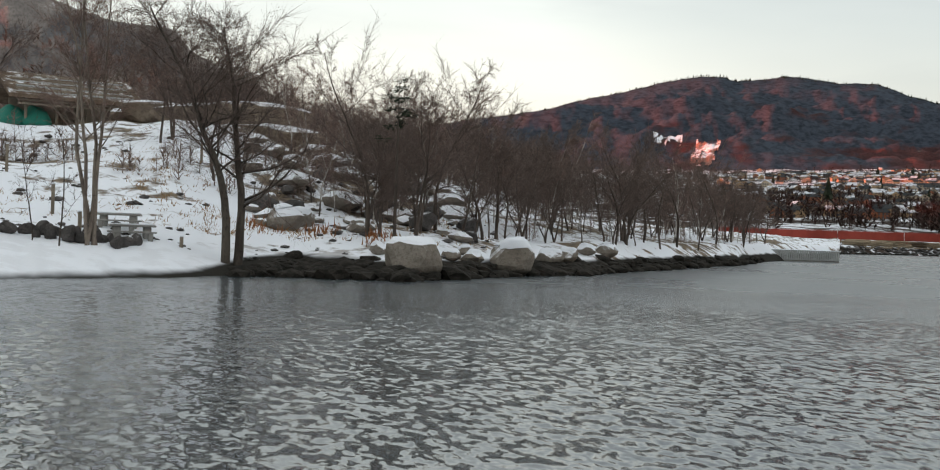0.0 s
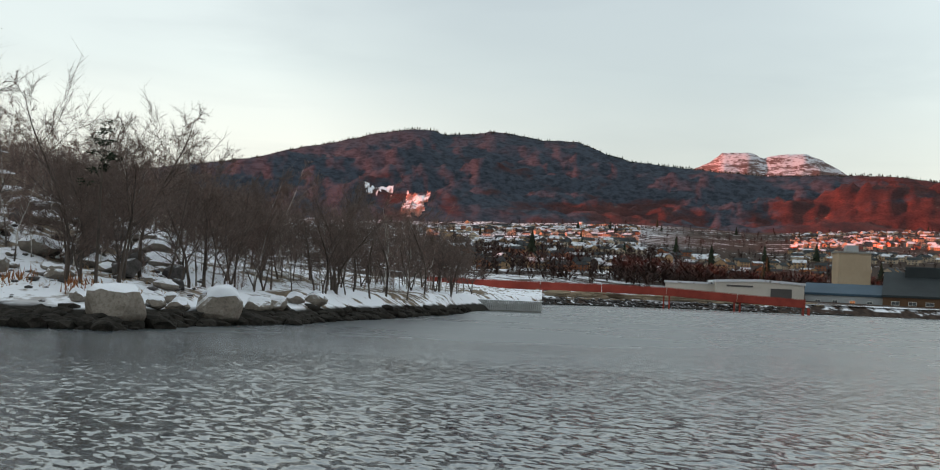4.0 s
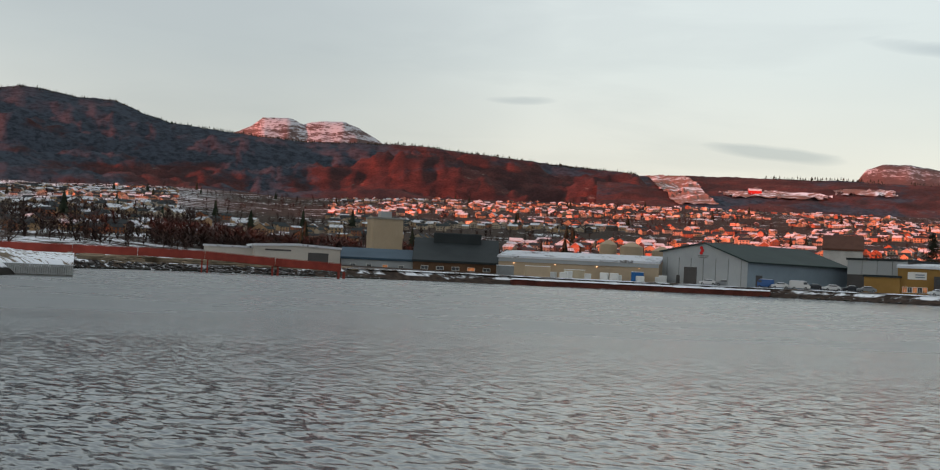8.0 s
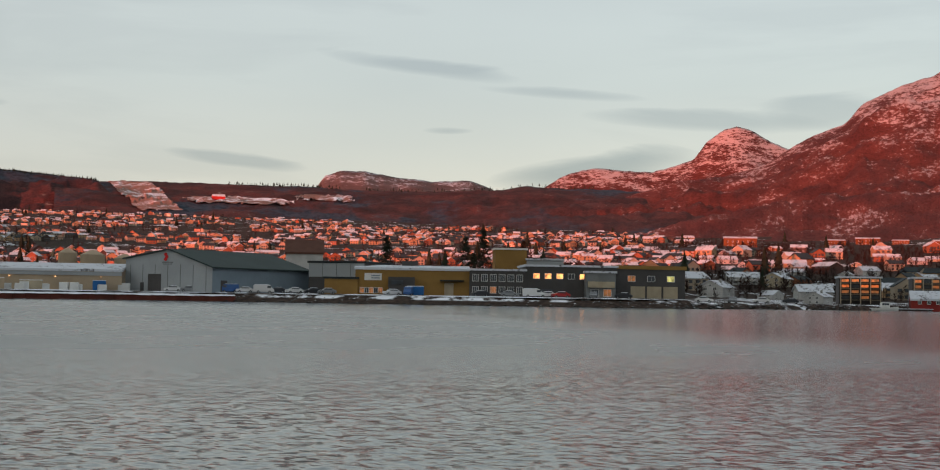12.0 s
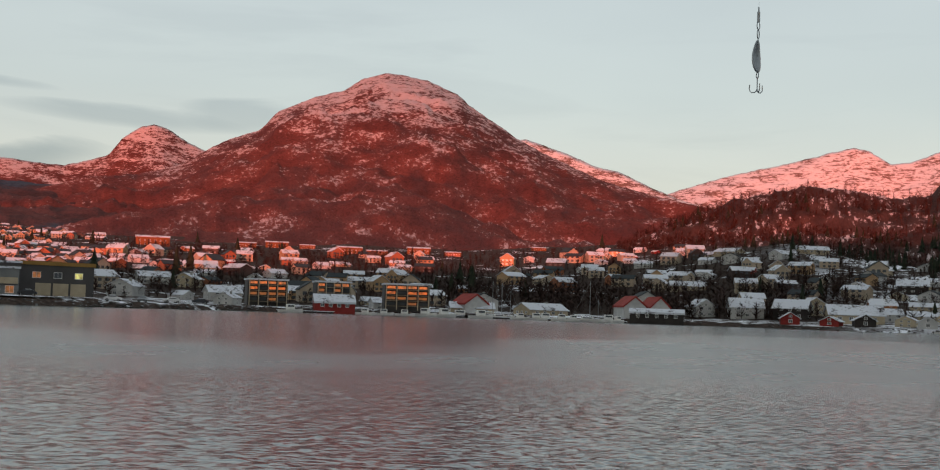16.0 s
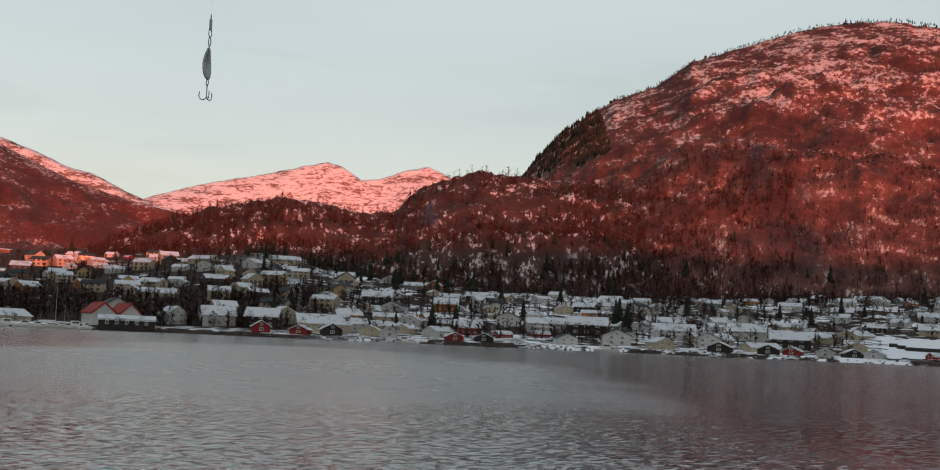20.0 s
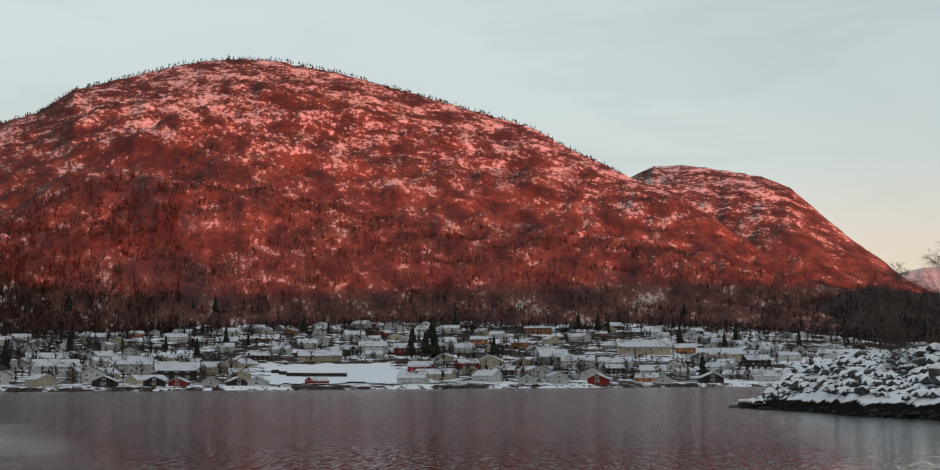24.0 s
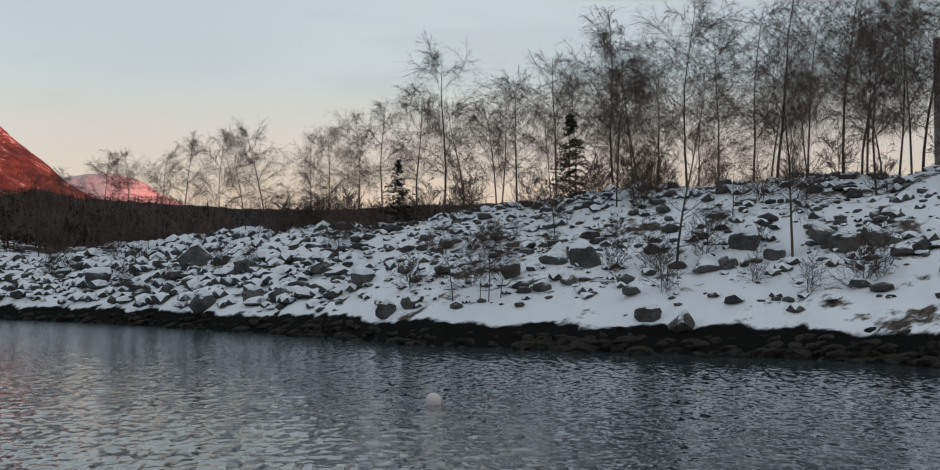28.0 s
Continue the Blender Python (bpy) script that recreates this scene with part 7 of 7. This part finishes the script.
for k in range(420):
    az = rl.uniform(-17.5, -28.5)
    c = at(az, far_shore(az) + rl.uniform(5, 12), 1.0 + rl.uniform(0, 1.3))
    m = Matrix.Translation(c) @ Matrix.Rotation(radians(az + rl.gauss(0, 14)), 4, "Z") @ Matrix.Rotation(math.pi / 2, 4, "Y")
    bmesh.ops.create_cone(bm, cap_ends=True, segments=6, radius1=0.16, radius2=0.14, depth=rl.uniform(2.5, 5), matrix=m)
part("logs", finish("logs", bm, paint("log_bark", (0.34, 0.27, 0.19), 0.8, 0.5)), ob)
BOARDS = paint("pale_grey_boards", (0.40, 0.41, 0.40), 0.6, 0.25, 0.85)
ob = tagged(new("floating_pontoon"), "floating wooden pontoon with upright boarding", "pontoon")
p, q = at(-13.9, 124), at(-17.0, 127)
ln = (q - p).length
m = Matrix.Translation((p.x, p.y, 0)) @ Matrix.Rotation(math.atan2((q - p).y, (q - p).x), 4, "Z")
part("float", box_me("float", CONC, 0, ln, 0, 3.0, -0.4, 0.25, bevel=0.04), ob, m=m)
part("deck", box_me("deck", PURESNOW, -0.1, ln + 0.1, -0.12, 3.1, 1.02, 1.07, bevel=0.015), ob, "snow-covered deck", m)
for k in range(34):
    part("board", box_me("board", BOARDS, k * ln / 34 + 0.02, (k + 1) * ln / 34 - 0.03, -0.08, -0.02, 0.12, 1.02), ob, m=m)

# ---- cars and boats ----
def car_thing(name, label, paintm, van=False):
    ob = tagged(new(name), label, "car", "parked cars")
    prof = [(-2.1, 0.35), (-2.15, 0.8), (-1.95, 0.95), (-1.2, 1.02), (-0.6, 1.42), (0.9, 1.46), (1.7, 1.05), (2.1, 0.9), (2.1, 0.35)]
    if van:
        prof = [(-2.4, 0.35), (-2.45, 0.9), (-2.1, 1.15), (-1.5, 1.95), (-1.2, 2.05), (2.3, 2.05), (2.4, 1.9), (2.4, 0.35)]
    bm = bmesh.new()
    a = [bm.verts.new((x, -0.85, z)) for x, z in prof]
    b = [bm.verts.new((x, 0.85, z)) for x, z in prof]
    bm.faces.new(a)
    bm.faces.new(b[::-1])
    for i in range(len(prof)):
        j = (i + 1) % len(prof)
        bm.faces.new((a[i], b[i], b[j], a[j]))
    bmesh.ops.recalc_face_normals(bm, faces=bm.faces[:])
    bmesh.ops.bevel(bm, geom=bm.edges[:], offset=0.06, segments=1, affect="EDGES")
    part("body", finish("body", bm, paintm), ob)
    part("side_window", box_me("side_window", GLASS, -0.9 if not van else -1.7, 1.0 if not van else -0.8, -0.87, 0.87, 1.08 if not van else 1.25, 1.36 if not van else 1.8, bevel=0.03), ob)
    part("roof_snow", box_me("roof_snow", PURESNOW, -0.5 if not van else -1.0, 0.85 if not van else 2.2, -0.7, 0.7, 1.44 if not van else 2.06, 1.54 if not van else 2.15, bevel=0.03), ob, "snow on the roof")
    for x in (-1.35, 1.3):
        for y in (-0.8, 0.8):
            bm = bmesh.new()
            bmesh.ops.create_cone(bm, cap_ends=True, segments=14, radius1=0.33, radius2=0.33, depth=0.22, matrix=Matrix.Translation((x, y, 0.33)) @ Matrix.Rotation(math.pi / 2, 4, "X"))
            wh = part("wheel", finish("wheel", bm, TYRE), ob)
            bm = bmesh.new()
            bmesh.ops.create_cone(bm, cap_ends=True, segments=10, radius1=0.19, radius2=0.17, depth=0.25, matrix=Matrix.Translation((x, y, 0.33)) @ Matrix.Rotation(math.pi / 2, 4, "X"))
            part("rim", finish("rim", bm, STEEL), wh, "grey steel rim")
    return ob


CARS = [car_thing("car", "white parked car with snow on its roof", paint("white_car_paint", (0.6, 0.6, 0.6), 2, 0.05, 0.3, 0.5)), car_thing("car", "dark parked car with snow on its roof", paint("dark_car_paint", (0.02, 0.022, 0.028), 2, 0.1, 0.3, 0.5)),
        car_thing("car", "grey parked car with snow on its roof", paint("grey_car_paint", (0.2, 0.21, 0.22), 2, 0.1, 0.3, 0.5)), car_thing("van", "white parked van under snow", paint("white_van_paint", (0.62, 0.62, 0.62), 2, 0.05, 0.35, 0.5), True),
        car_thing("van", "blue parked van with snowy roof", paint("blue_van_paint", (0.03, 0.10, 0.28), 2, 0.1, 0.35, 0.5), True), car_thing("car", "small red parked car with snowy roof", paint("red_car_paint", (0.35, 0.02, 0.02), 2, 0.1, 0.3, 0.5))]
rc = random.Random(4)
for az, t in ((-43.9, 0), (-44.6, 2), (-46.2, 4), (-46.9, 0), (-47.7, 3), (-48.3, 1), (-49.0, 0), (-49.8, 1), (-50.4, 2), (-53.9, 4), (-53.2, 0), (-57.0, 1), (-58.3, 2), (-59.3, 3), (-59.9, 0), (-60.5, 5), (-61.9, 2), (-63.2, 1), (-66.6, 0), (-67.8, 2), (-69.0, 0), (-70.2, 1)):
    r = far_shore(az) + 8 + rc.uniform(0, 4)
    put(CARS[t], face_pose(az, r, far_ground(az, r), rc.choice((0, 180, 20, 90)) + rc.gauss(0, 8)))
blue = paint("blue_container", (0.03, 0.13, 0.34), 1.5, 0.2, 0.5)
for az, w, h, mt, lb in ((-40.9, 3.0, 2.4, blue, "blue steel container on the quay"), (-46.0, 3.6, 3.4, blue, "blue steel container beside the warehouse"), (-54.2, 4.0, 2.2, blue, "large crate under a blue tarpaulin"), (-36.6, 6.0, 2.6, BEIGE, "long beige container on the quay"), (-38.2, 5.0, 2.2, CREAM, "low cream container on the quay"), (-35.2, 4.0, 2.4, GREYW, "small grey container on the quay")):
    ob = tagged(new("container"), lb, "container", "containers on the quay")
    ob.matrix_basis = face_pose(az, far_shore(az) + 13, 2.0, rc.uniform(-8, 8))
    part("body", box_me("body", mt, -w / 2, w / 2, -1.2, 1.2, 0, h, bevel=0.05), ob)
    for k in range(6):
        part("rib", box_me("rib", mt, -w / 2 + w * (k + 0.5) / 6 - 0.08, -w / 2 + w * (k + 0.5) / 6 + 0.08, -1.26, -1.2, 0.15, h - 0.15), ob)
    part("snow_cap", box_me("snow_cap", PURESNOW, -w / 2, w / 2, -1.15, 1.15, h, h + 0.12, bevel=0.04), ob)
bale = paint("white_wrapped_bale", (0.62, 0.62, 0.60), 0.8, 0.12)
for k in range(16):
    az = rc.uniform(-36.0, -42.0)
    ob = tagged(new("wrapped_pallet", box_me("wrapped_pallet", bale, -1.0, 1.0, -0.7, 0.7, 0, 1.5 + 0.4 * (k % 2), bevel=0.12)), "white-wrapped pallet stacked on the quay", "pallet", "pallets")
    ob.matrix_basis = face_pose(az, far_shore(az) + rc.uniform(9, 18), 2.0, rc.uniform(-20, 20))


def boat_thing(name, label, ln, hullm, mast=0.0, cabin=True):
    ob = tagged(new(name), label, "boat", "moored boats")
    bm = bmesh.new()
    secs = []
    for f, wd, sheer, keel in ((0.0, 0.75, 0.75, 0.0), (0.25, 0.95, 0.72, -0.1), (0.55, 1.0, 0.78, -0.12), (0.8, 0.72, 0.92, -0.08), (1.0, 0.04, 1.15, 0.25)):
        b = ln * 0.16
        secs.append([bm.verts.new(((f - 0.5) * ln, s * wd * b * k, z)) for s, k, z in ((-1, 1, sheer), (-1, 0.75, 0.1), (0, 0, keel - 0.2), (1, 0.75, 0.1), (1, 1, sheer))])
    for s, t in zip(secs, secs[1:]):
        for i in range(4):
            bm.faces.new((s[i], s[i + 1], t[i + 1], t[i]))
        bm.faces.new((s[4], s[0], t[0], t[4]))
    bm.faces.new(secs[0])
    bm.faces.new(secs[-1])
    bmesh.ops.recalc_face_normals(bm, faces=bm.faces[:])
    part("hull", finish("hull", bm, hullm), ob)
    if cabin:
        part("cabin", box_me("cabin", TRIM, -ln * 0.18, ln * 0.16, -ln * 0.09, ln * 0.09, 0.7, 1.5 if mast else 2.2, bevel=0.15), ob)
        part("cabin_window", box_me("cabin_window", GLASS, -ln * 0.14, ln * 0.12, -ln * 0.093, ln * 0.093, 1.05 if mast else 1.5, 1.35 if mast else 2.0), ob)
    if mast:
        vs, fs = [], []
        tube(vs, fs, Vector((ln * 0.06, 0, 0.6)), Vector((ln * 0.06, 0, mast)), 0.09, 0.06, 8)
        part("mast", raw("mast", vs, fs, STEEL), ob)
        vs, fs = [], []
        tube(vs, fs, Vector((ln * 0.06, 0, 2.2)), Vector((-ln * 0.36, 0, 2.1)), 0.12, 0.10, 8)
        part("boom", raw("boom", vs, fs, PURESNOW), ob)
        for x in (ln * 0.48, -ln * 0.45):
            vs, fs = [], []
            tube(vs, fs, Vector((ln * 0.06, 0, mast * 0.98)), Vector((x, 0, 1.0)), 0.018, 0.018, 3)
            part("stay", raw("stay", vs, fs, STEEL), ob)
    return ob


YACHT = boat_thing("sailing_yacht", "white sailing yacht moored with bare mast", 10.5, TRIM, 12.0)
YACHT.matrix_basis = face_pose(-86.8, 392, 0.0, 6)
for az, r, k in ((-82.6, 394, 0.92), (-83.0, 396, 0.9), (-83.4, 398, 0.75), (-87.2, 396, 0.55)):
    copy_thing(YACHT, face_pose(az, r, 0.0, rc.uniform(-30, 30)) @ Matrix.Scale(k, 4))
MOTOR = boat_thing("motor_boat", "white motor boat under snow at its mooring", 7.0, TRIM)
MOTOR.matrix_basis = face_pose(-85.0, 394, 0.0, 10)
DARKBOAT = boat_thing("wooden_boat", "dark wooden fishing boat at its mooring", 9.0, DARKW)
DARKBOAT.matrix_basis = face_pose(-81.3, 389, 0.0, 5)
for az in (-77.2, -78.0, -78.9, -79.8, -80.6, -82.2, -83.9, -84.6, -85.7, -86.2, -87.7, -88.1, -74.0, -101.5, -110.2):
    copy_thing(MOTOR, face_pose(az, far_shore(az) - rc.uniform(5, 9), 0.0, rc.gauss(0, 30)) @ Matrix.Scale(rc.uniform(0.7, 1.15), 4))
for a0, a1, dr in ((-77, -81.5, -4), (-82, -88.5, -4), (-73.5, -77.2, -3)):
    ob = tagged(new("marina_jetty"), "long low jetty under snow with moored boats", "jetty", "marina jetties")
    p, q = at(a0, far_shore(a0) + dr), at(a1, far_shore(a1) + dr)
    m = Matrix.Translation((p.x, p.y, 0)) @ Matrix.Rotation(math.atan2((q - p).y, (q - p).x), 4, "Z")
    part("deck", box_me("deck", PURESNOW, 0, (q - p).length, 0, 1.8, 0.45, 0.62, bevel=0.03), ob, m=m)
    part("float", box_me("float", DARKW, 0, (q - p).length, 0.1, 1.7, -0.3, 0.45), ob, m=m)
ob = tagged(new("mooring_float"), "small dark float at the bank, snow on top", "float")
p = at(-142.6, 101)
part("float", box_me("float", DARKW, -1.5, 1.5, -0.8, 0.8, -0.2, 0.42, bevel=0.05), ob, m=face_pose(-142.6, 101, 0, 10))
part("snow_cap", box_me("snow_cap", PURESNOW, -1.5, 1.5, -0.8, 0.8, 0.42, 0.62, bevel=0.06), ob, m=face_pose(-142.6, 101, 0, 10))

# the snowy field between the houses, with its wall
ob = tagged(new("field_wall"), "dark stone wall across the snowfield", "wall", kind="structure")
for k in range(10):
    a = -122.0 - k * 0.32
    r = 470 - 6 * min(k, 2)
    part("wall_stone", box_me("wall_stone", DARKW, -1.4, 1.4, -0.4, 0.4, -1, 1.2, bevel=0.1), ob, m=face_pose(a, r, far_ground(a, r) + 0.4))
# snow slopes on the mountains: the run, the meadows above the town, clearings in the firs
def on_hill(name, label, az0, az1, el0, el1, r_lo, r_hi, skew=0.0, seed=0.0, ragged=0.35, ground=None, rise=2.0):
    """A patch of open snow on a hillside between two bearings and elevations, with a ragged edge."""
    land = ground or drop

    def far(a, el):
        r = r_lo
        while r < r_hi and land(a, r) < lift(r, el):
            r += 15.0 if r_lo > 900 else 1.5
        return r

    n = 26
    grid = {}
    for i in range(n):
        for j in range(n):
            v = j / (n - 1)
            a = az0 + (az1 - az0) * i / (n - 1) + skew * (1 - v)
            r = far(a, el0 + (el1 - el0) * v)
            grid[i, j] = at(a, r, land(a, r) + rise)
    keep = []
    for i in range(n - 1):
        for j in range(n - 1):
            u, v = abs(i / (n - 2) - 0.5) * 2, abs(j / (n - 2) - 0.5) * 2
            if max(u, v) + ragged * noise.fractal(Vector((i * 0.16 + seed, j * 0.16, seed)), 0.8, 2.0, 3) < 1.0 - ragged * 0.25:
                keep.append((i, j))
    vs = [tuple(grid[i, j]) for i in range(n) for j in range(n)]
    fs = [(i * n + j, (i + 1) * n + j, (i + 1) * n + j + 1, i * n + j + 1) for i, j in keep]
    return structure(name, raw(name, vs, fs, MEADOW if r_lo > 900 else PURESNOW, True), label, "snowfield")


on_hill("snow_field", "smooth white snowfield among the houses", -121.0, -127.7, -0.12, 0.80, 400, 560, seed=7.0, ragged=0.3, ground=far_ground, rise=0.4)
on_hill("snow_run", "white snow run cleared down the wooded slope", -41.0, -42.9, 3.35, 4.60, 1900, 3090, skew=-1.4, seed=1.0, ragged=0.06)
on_hill("snow_meadow", "snow-covered meadow on the plateau's slope", -44.2, -48.9, 3.72, 4.05, 1900, 3090, seed=2.0)
on_hill("snow_meadow", "narrow snow-covered meadow below the wood", -48.9, -51.5, 3.95, 4.25, 1900, 3090, seed=5.0)
on_hill("snow_clearing", "white clearing in the dark fir wood", -10.95, -12.0, 2.9, 4.0, 1800, 3480, skew=0.35, seed=3.0, ragged=0.3)
on_hill("snow_clearing", "small white clearing in the dark fir wood", -9.05, -10.4, 3.75, 4.15, 1800, 3480, seed=4.0, ragged=0.35)
BARN = house("barn", "long bright red barn on the plateau meadow", paint("bright_red_boards", (0.5, 0.03, 0.025), 1.5, 0.2), SNOWROOF, 24, 12, 7, 4, "x", 1, 3, chimney=False, sides=False)
rb = on_slope(-45.7, 3.95, 1900, 3090, lambda a, q: drop(a, q))
BARN.matrix_basis = face_pose(-45.7, rb, drop(-45.7, rb) - 1, 10)

# ---- the bay: shelter, tables, posts ----
ob = tagged(new("open_shelter"), "timber shelter with a snow-dusted roof beside green tarpaulins", "shelter")
ob.matrix_basis = face_pose(15.9, 96, left_ground(15.9, 96) - 0.3, 18) @ Matrix.Scale(0.86, 4)
for x in (-3.6, -1.2, 1.2, 3.6):
    for y in (-2.2, 2.2):
        part("post", box_me("post", TIMBER, x - 0.1, x + 0.1, y - 0.1, y + 0.1, 0, 2.4, bevel=0.02), ob)
part("roof", roof_me("roof", rock("sod_roof", (0.10, 0.07, 0.05), (0.2, 0.15, 0.11), 0.6, 0.95), 9.5, 6.5, 2.3, 1.7, "x", 0.6, 0.25), ob, "turf roof streaked with snow")
for k in range(3):
    part("beam", box_me("beam", TIMBER, -4.6, 4.6, -3.6 + k * 0.1, -3.45 + k * 0.1, 1.5 + k * 0.3, 1.65 + k * 0.3, bevel=0.02), ob)
for k in range(8):
    f = 0.10 + 0.115 * k
    part("roof_log", box_me("roof_log", TIMBER if k % 2 else BOARDS, -4.9 + 0.2 * (k % 3), 4.6 + 0.25 * (k % 2), -0.09, 0.09, 0, 0.17, bevel=0.04), ob, m=Matrix.Translation((0, -3.75 * (1 - f), 2.25 + 1.9 * f)) @ Matrix.Rotation(0.012 * (k % 3 - 1), 4, "Y"))
part("back_wall", box_me("back_wall", TIMBER, -3.6, 3.9, 2.0, 2.15, 0, 2.4), ob)
green = paint("green_tarpaulin", (0.03, 0.20, 0.15), 1.0, 0.2, 0.5)
for az in (17.9, 17.0):
    bm = bmesh.new()
    bmesh.ops.create_uvsphere(bm, u_segments=20, v_segments=12, radius=1.0)
    for v in bm.verts:
        v.co.z = max(0.0, v.co.z) * 1.35
        v.co.x *= 1.15
        v.co += v.co * 0.10 * noise.noise(v.co * 1.7)
    t = tagged(new("tarpaulin", finish("tarpaulin", bm, green, True)), "green tarpaulin draped over a stack beside the shelter", "tarpaulin", "green tarpaulins")
    t.matrix_basis = face_pose(az, 94, left_ground(az, 94) - 0.05)
TB = tagged(new("picnic_table"), "heavy grey picnic table with benches, snow on top", "picnic table", "picnic tables")
TB.matrix_basis = face_pose(12.95, 51.5, left_ground(12.95, 51.5) - 0.15, 8) @ Matrix.Scale(0.75, 4)
part("tabletop", box_me("tabletop", CONC, -1.15, 1.15, -0.42, 0.42, 0.68, 0.78, bevel=0.02), TB)
part("snow_cover", box_me("snow_cover", PURESNOW, -1.1, 1.1, -0.4, 0.4, 0.78, 0.84, bevel=0.02), TB, "snow on the tabletop")
for x in (-0.75, 0.75):
    part("leg", box_me("leg", CONC, x - 0.18, x + 0.18, -0.3, 0.3, -0.1, 0.68, bevel=0.02), TB)
for y in (-0.85, 0.85):
    part("bench", box_me("bench", CONC, -1.1, 1.1, y - 0.17, y + 0.17, 0.38, 0.46, bevel=0.02), TB)
    for x in (-0.8, 0.8):
        part("bench_leg", box_me("bench_leg", CONC, x - 0.12, x + 0.12, y - 0.13, y + 0.13, -0.1, 0.38, bevel=0.02), TB)
copy_thing(TB, face_pose(13.5, 53.5, left_ground(13.5, 53.5), -8))
for az, r, h in ((16.15, 56, 1.3), (15.05, 49.5, 1.1), (18.0, 66, 1.4), (10.9, 50.6, 0.5), (10.2, 72, 1.2)):
    ob = tagged(new("marker_post"), "short dark wooden post in the snow", "post", "posts on the beach")
    ob.matrix_basis = face_pose(az, r, left_ground(az, r) - 0.1)
    part("shaft", box_me("shaft", TIMBER, -0.07, 0.07, -0.07, 0.07, 0, h, bevel=0.01), ob)
    part("cap", box_me("cap", PURESNOW, -0.08, 0.08, -0.08, 0.08, h, h + 0.05, bevel=0.01), ob)

# ---- on the water: buoy, mooring posts, the angler's lure ----
bm = bmesh.new()
bmesh.ops.create_uvsphere(bm, u_segments=20, v_segments=14, radius=0.13)
for v in bm.verts:
    v.co.z *= 1.08
ob = tagged(new("mooring_buoy"), "pale pink round mooring buoy afloat", "buoy")
ob.matrix_basis = Matrix.Translation(at(-164.0, 22.0, 0.06))
part("float", finish("float", bm, paint("faded_pink_plastic", (0.74, 0.66, 0.64), 0.2, 0.15, 0.5), True), ob)
part("eye", box_me("eye", STEEL, -0.02, 0.02, -0.02, 0.02, 0.12, 0.18), ob)
for az in (-155.2, -160.1):
    ob = tagged(new("mooring_post"), "white painted mooring post standing in the water", "post", "mooring posts")
    ob.matrix_basis = face_pose(az, 7.0, 0)
    part("shaft", box_me("shaft", TRIM, -0.02, 0.02, -0.02, 0.02, -1.5, 1.07, bevel=0.006), ob)
chrome = Mat("lure_metal", 0.28, 0.5)
chrome.p.inputs["Metallic"].default_value = 0.85
chrome = chrome.colour(chrome.mix(chrome.noise(0.02, 3), (0.32, 0.34, 0.35), (0.20, 0.21, 0.22))).m
ob = tagged(new("fishing_lure"), "silver spoon lure with treble hook hanging on a line", "fishing lure")
LZ = lift(2.75, 10.6)
ob.matrix_basis = face_pose(-93.1, 2.75, LZ, 48)
bm = bmesh.new()
bmesh.ops.create_uvsphere(bm, u_segments=20, v_segments=16, radius=1.0)
for v in bm.verts:
    f = (v.co.z + 1) / 2
    v.co = Vector((v.co.x * 0.0135 * (1.15 - 0.5 * f), v.co.y * 0.0028 + 0.004 * math.sin(f * 3.1) , v.co.z * 0.033))
part("spoon", finish("spoon", bm, chrome, True), ob)


def ring(name, z, r, w, turn=0.0):
    bm = bmesh.new()
    n = 14
    vs, fs = [], []
    for k in range(n):
        a, b = math.tau * k / n, math.tau * (k + 1) / n
        tube(vs, fs, Vector((r * math.cos(a), 0, z + r * 1.4 * math.sin(a))), Vector((r * math.cos(b), 0, z + r * 1.4 * math.sin(b))), w, w, 5)
    bm.free()
    part(name, raw(name, vs, fs, chrome), ob, m=Matrix.Rotation(turn, 4, "Z"))


ring("split_ring", 0.043, 0.0065, 0.0011, 0.4)
ring("split_ring", -0.038, 0.0045, 0.001, 1.2)
ring("snap", 0.060, 0.0055, 0.001, 0.2)
part("swivel", box_me("swivel", chrome, -0.0025, 0.0025, -0.0025, 0.0025, 0.066, 0.088, bevel=0.001), ob)
ring("swivel_eye", 0.092, 0.0035, 0.0009, 0.9)
vs, fs = [], []
for k in range(3):
    a = math.tau * k / 3
    pts = [Vector((0, 0, -0.042)), Vector((0, 0, -0.064))] + [Vector((math.cos(a) * 0.0075 * (1 - math.cos(t)), math.sin(a) * 0.0075 * (1 - math.cos(t)), -0.064 - 0.008 * math.sin(t))) for t in (0.6, 1.2, 1.9, 2.6, 3.1)] + [Vector((math.cos(a) * 0.0145, math.sin(a) * 0.0145, -0.056))]
    for p, q in zip(pts, pts[1:]):
        tube(vs, fs, p, q, 0.0011, 0.001, 5)
part("treble_hook", raw("treble_hook", vs, fs, chrome), ob)
vs, fs = [], []
tube(vs, fs, Vector((0, 0, 0.095)), Vector((0.1, 0, 3.2)), 0.00012, 0.00012, 3)
part("line", raw("line", vs, fs, STEEL), ob)
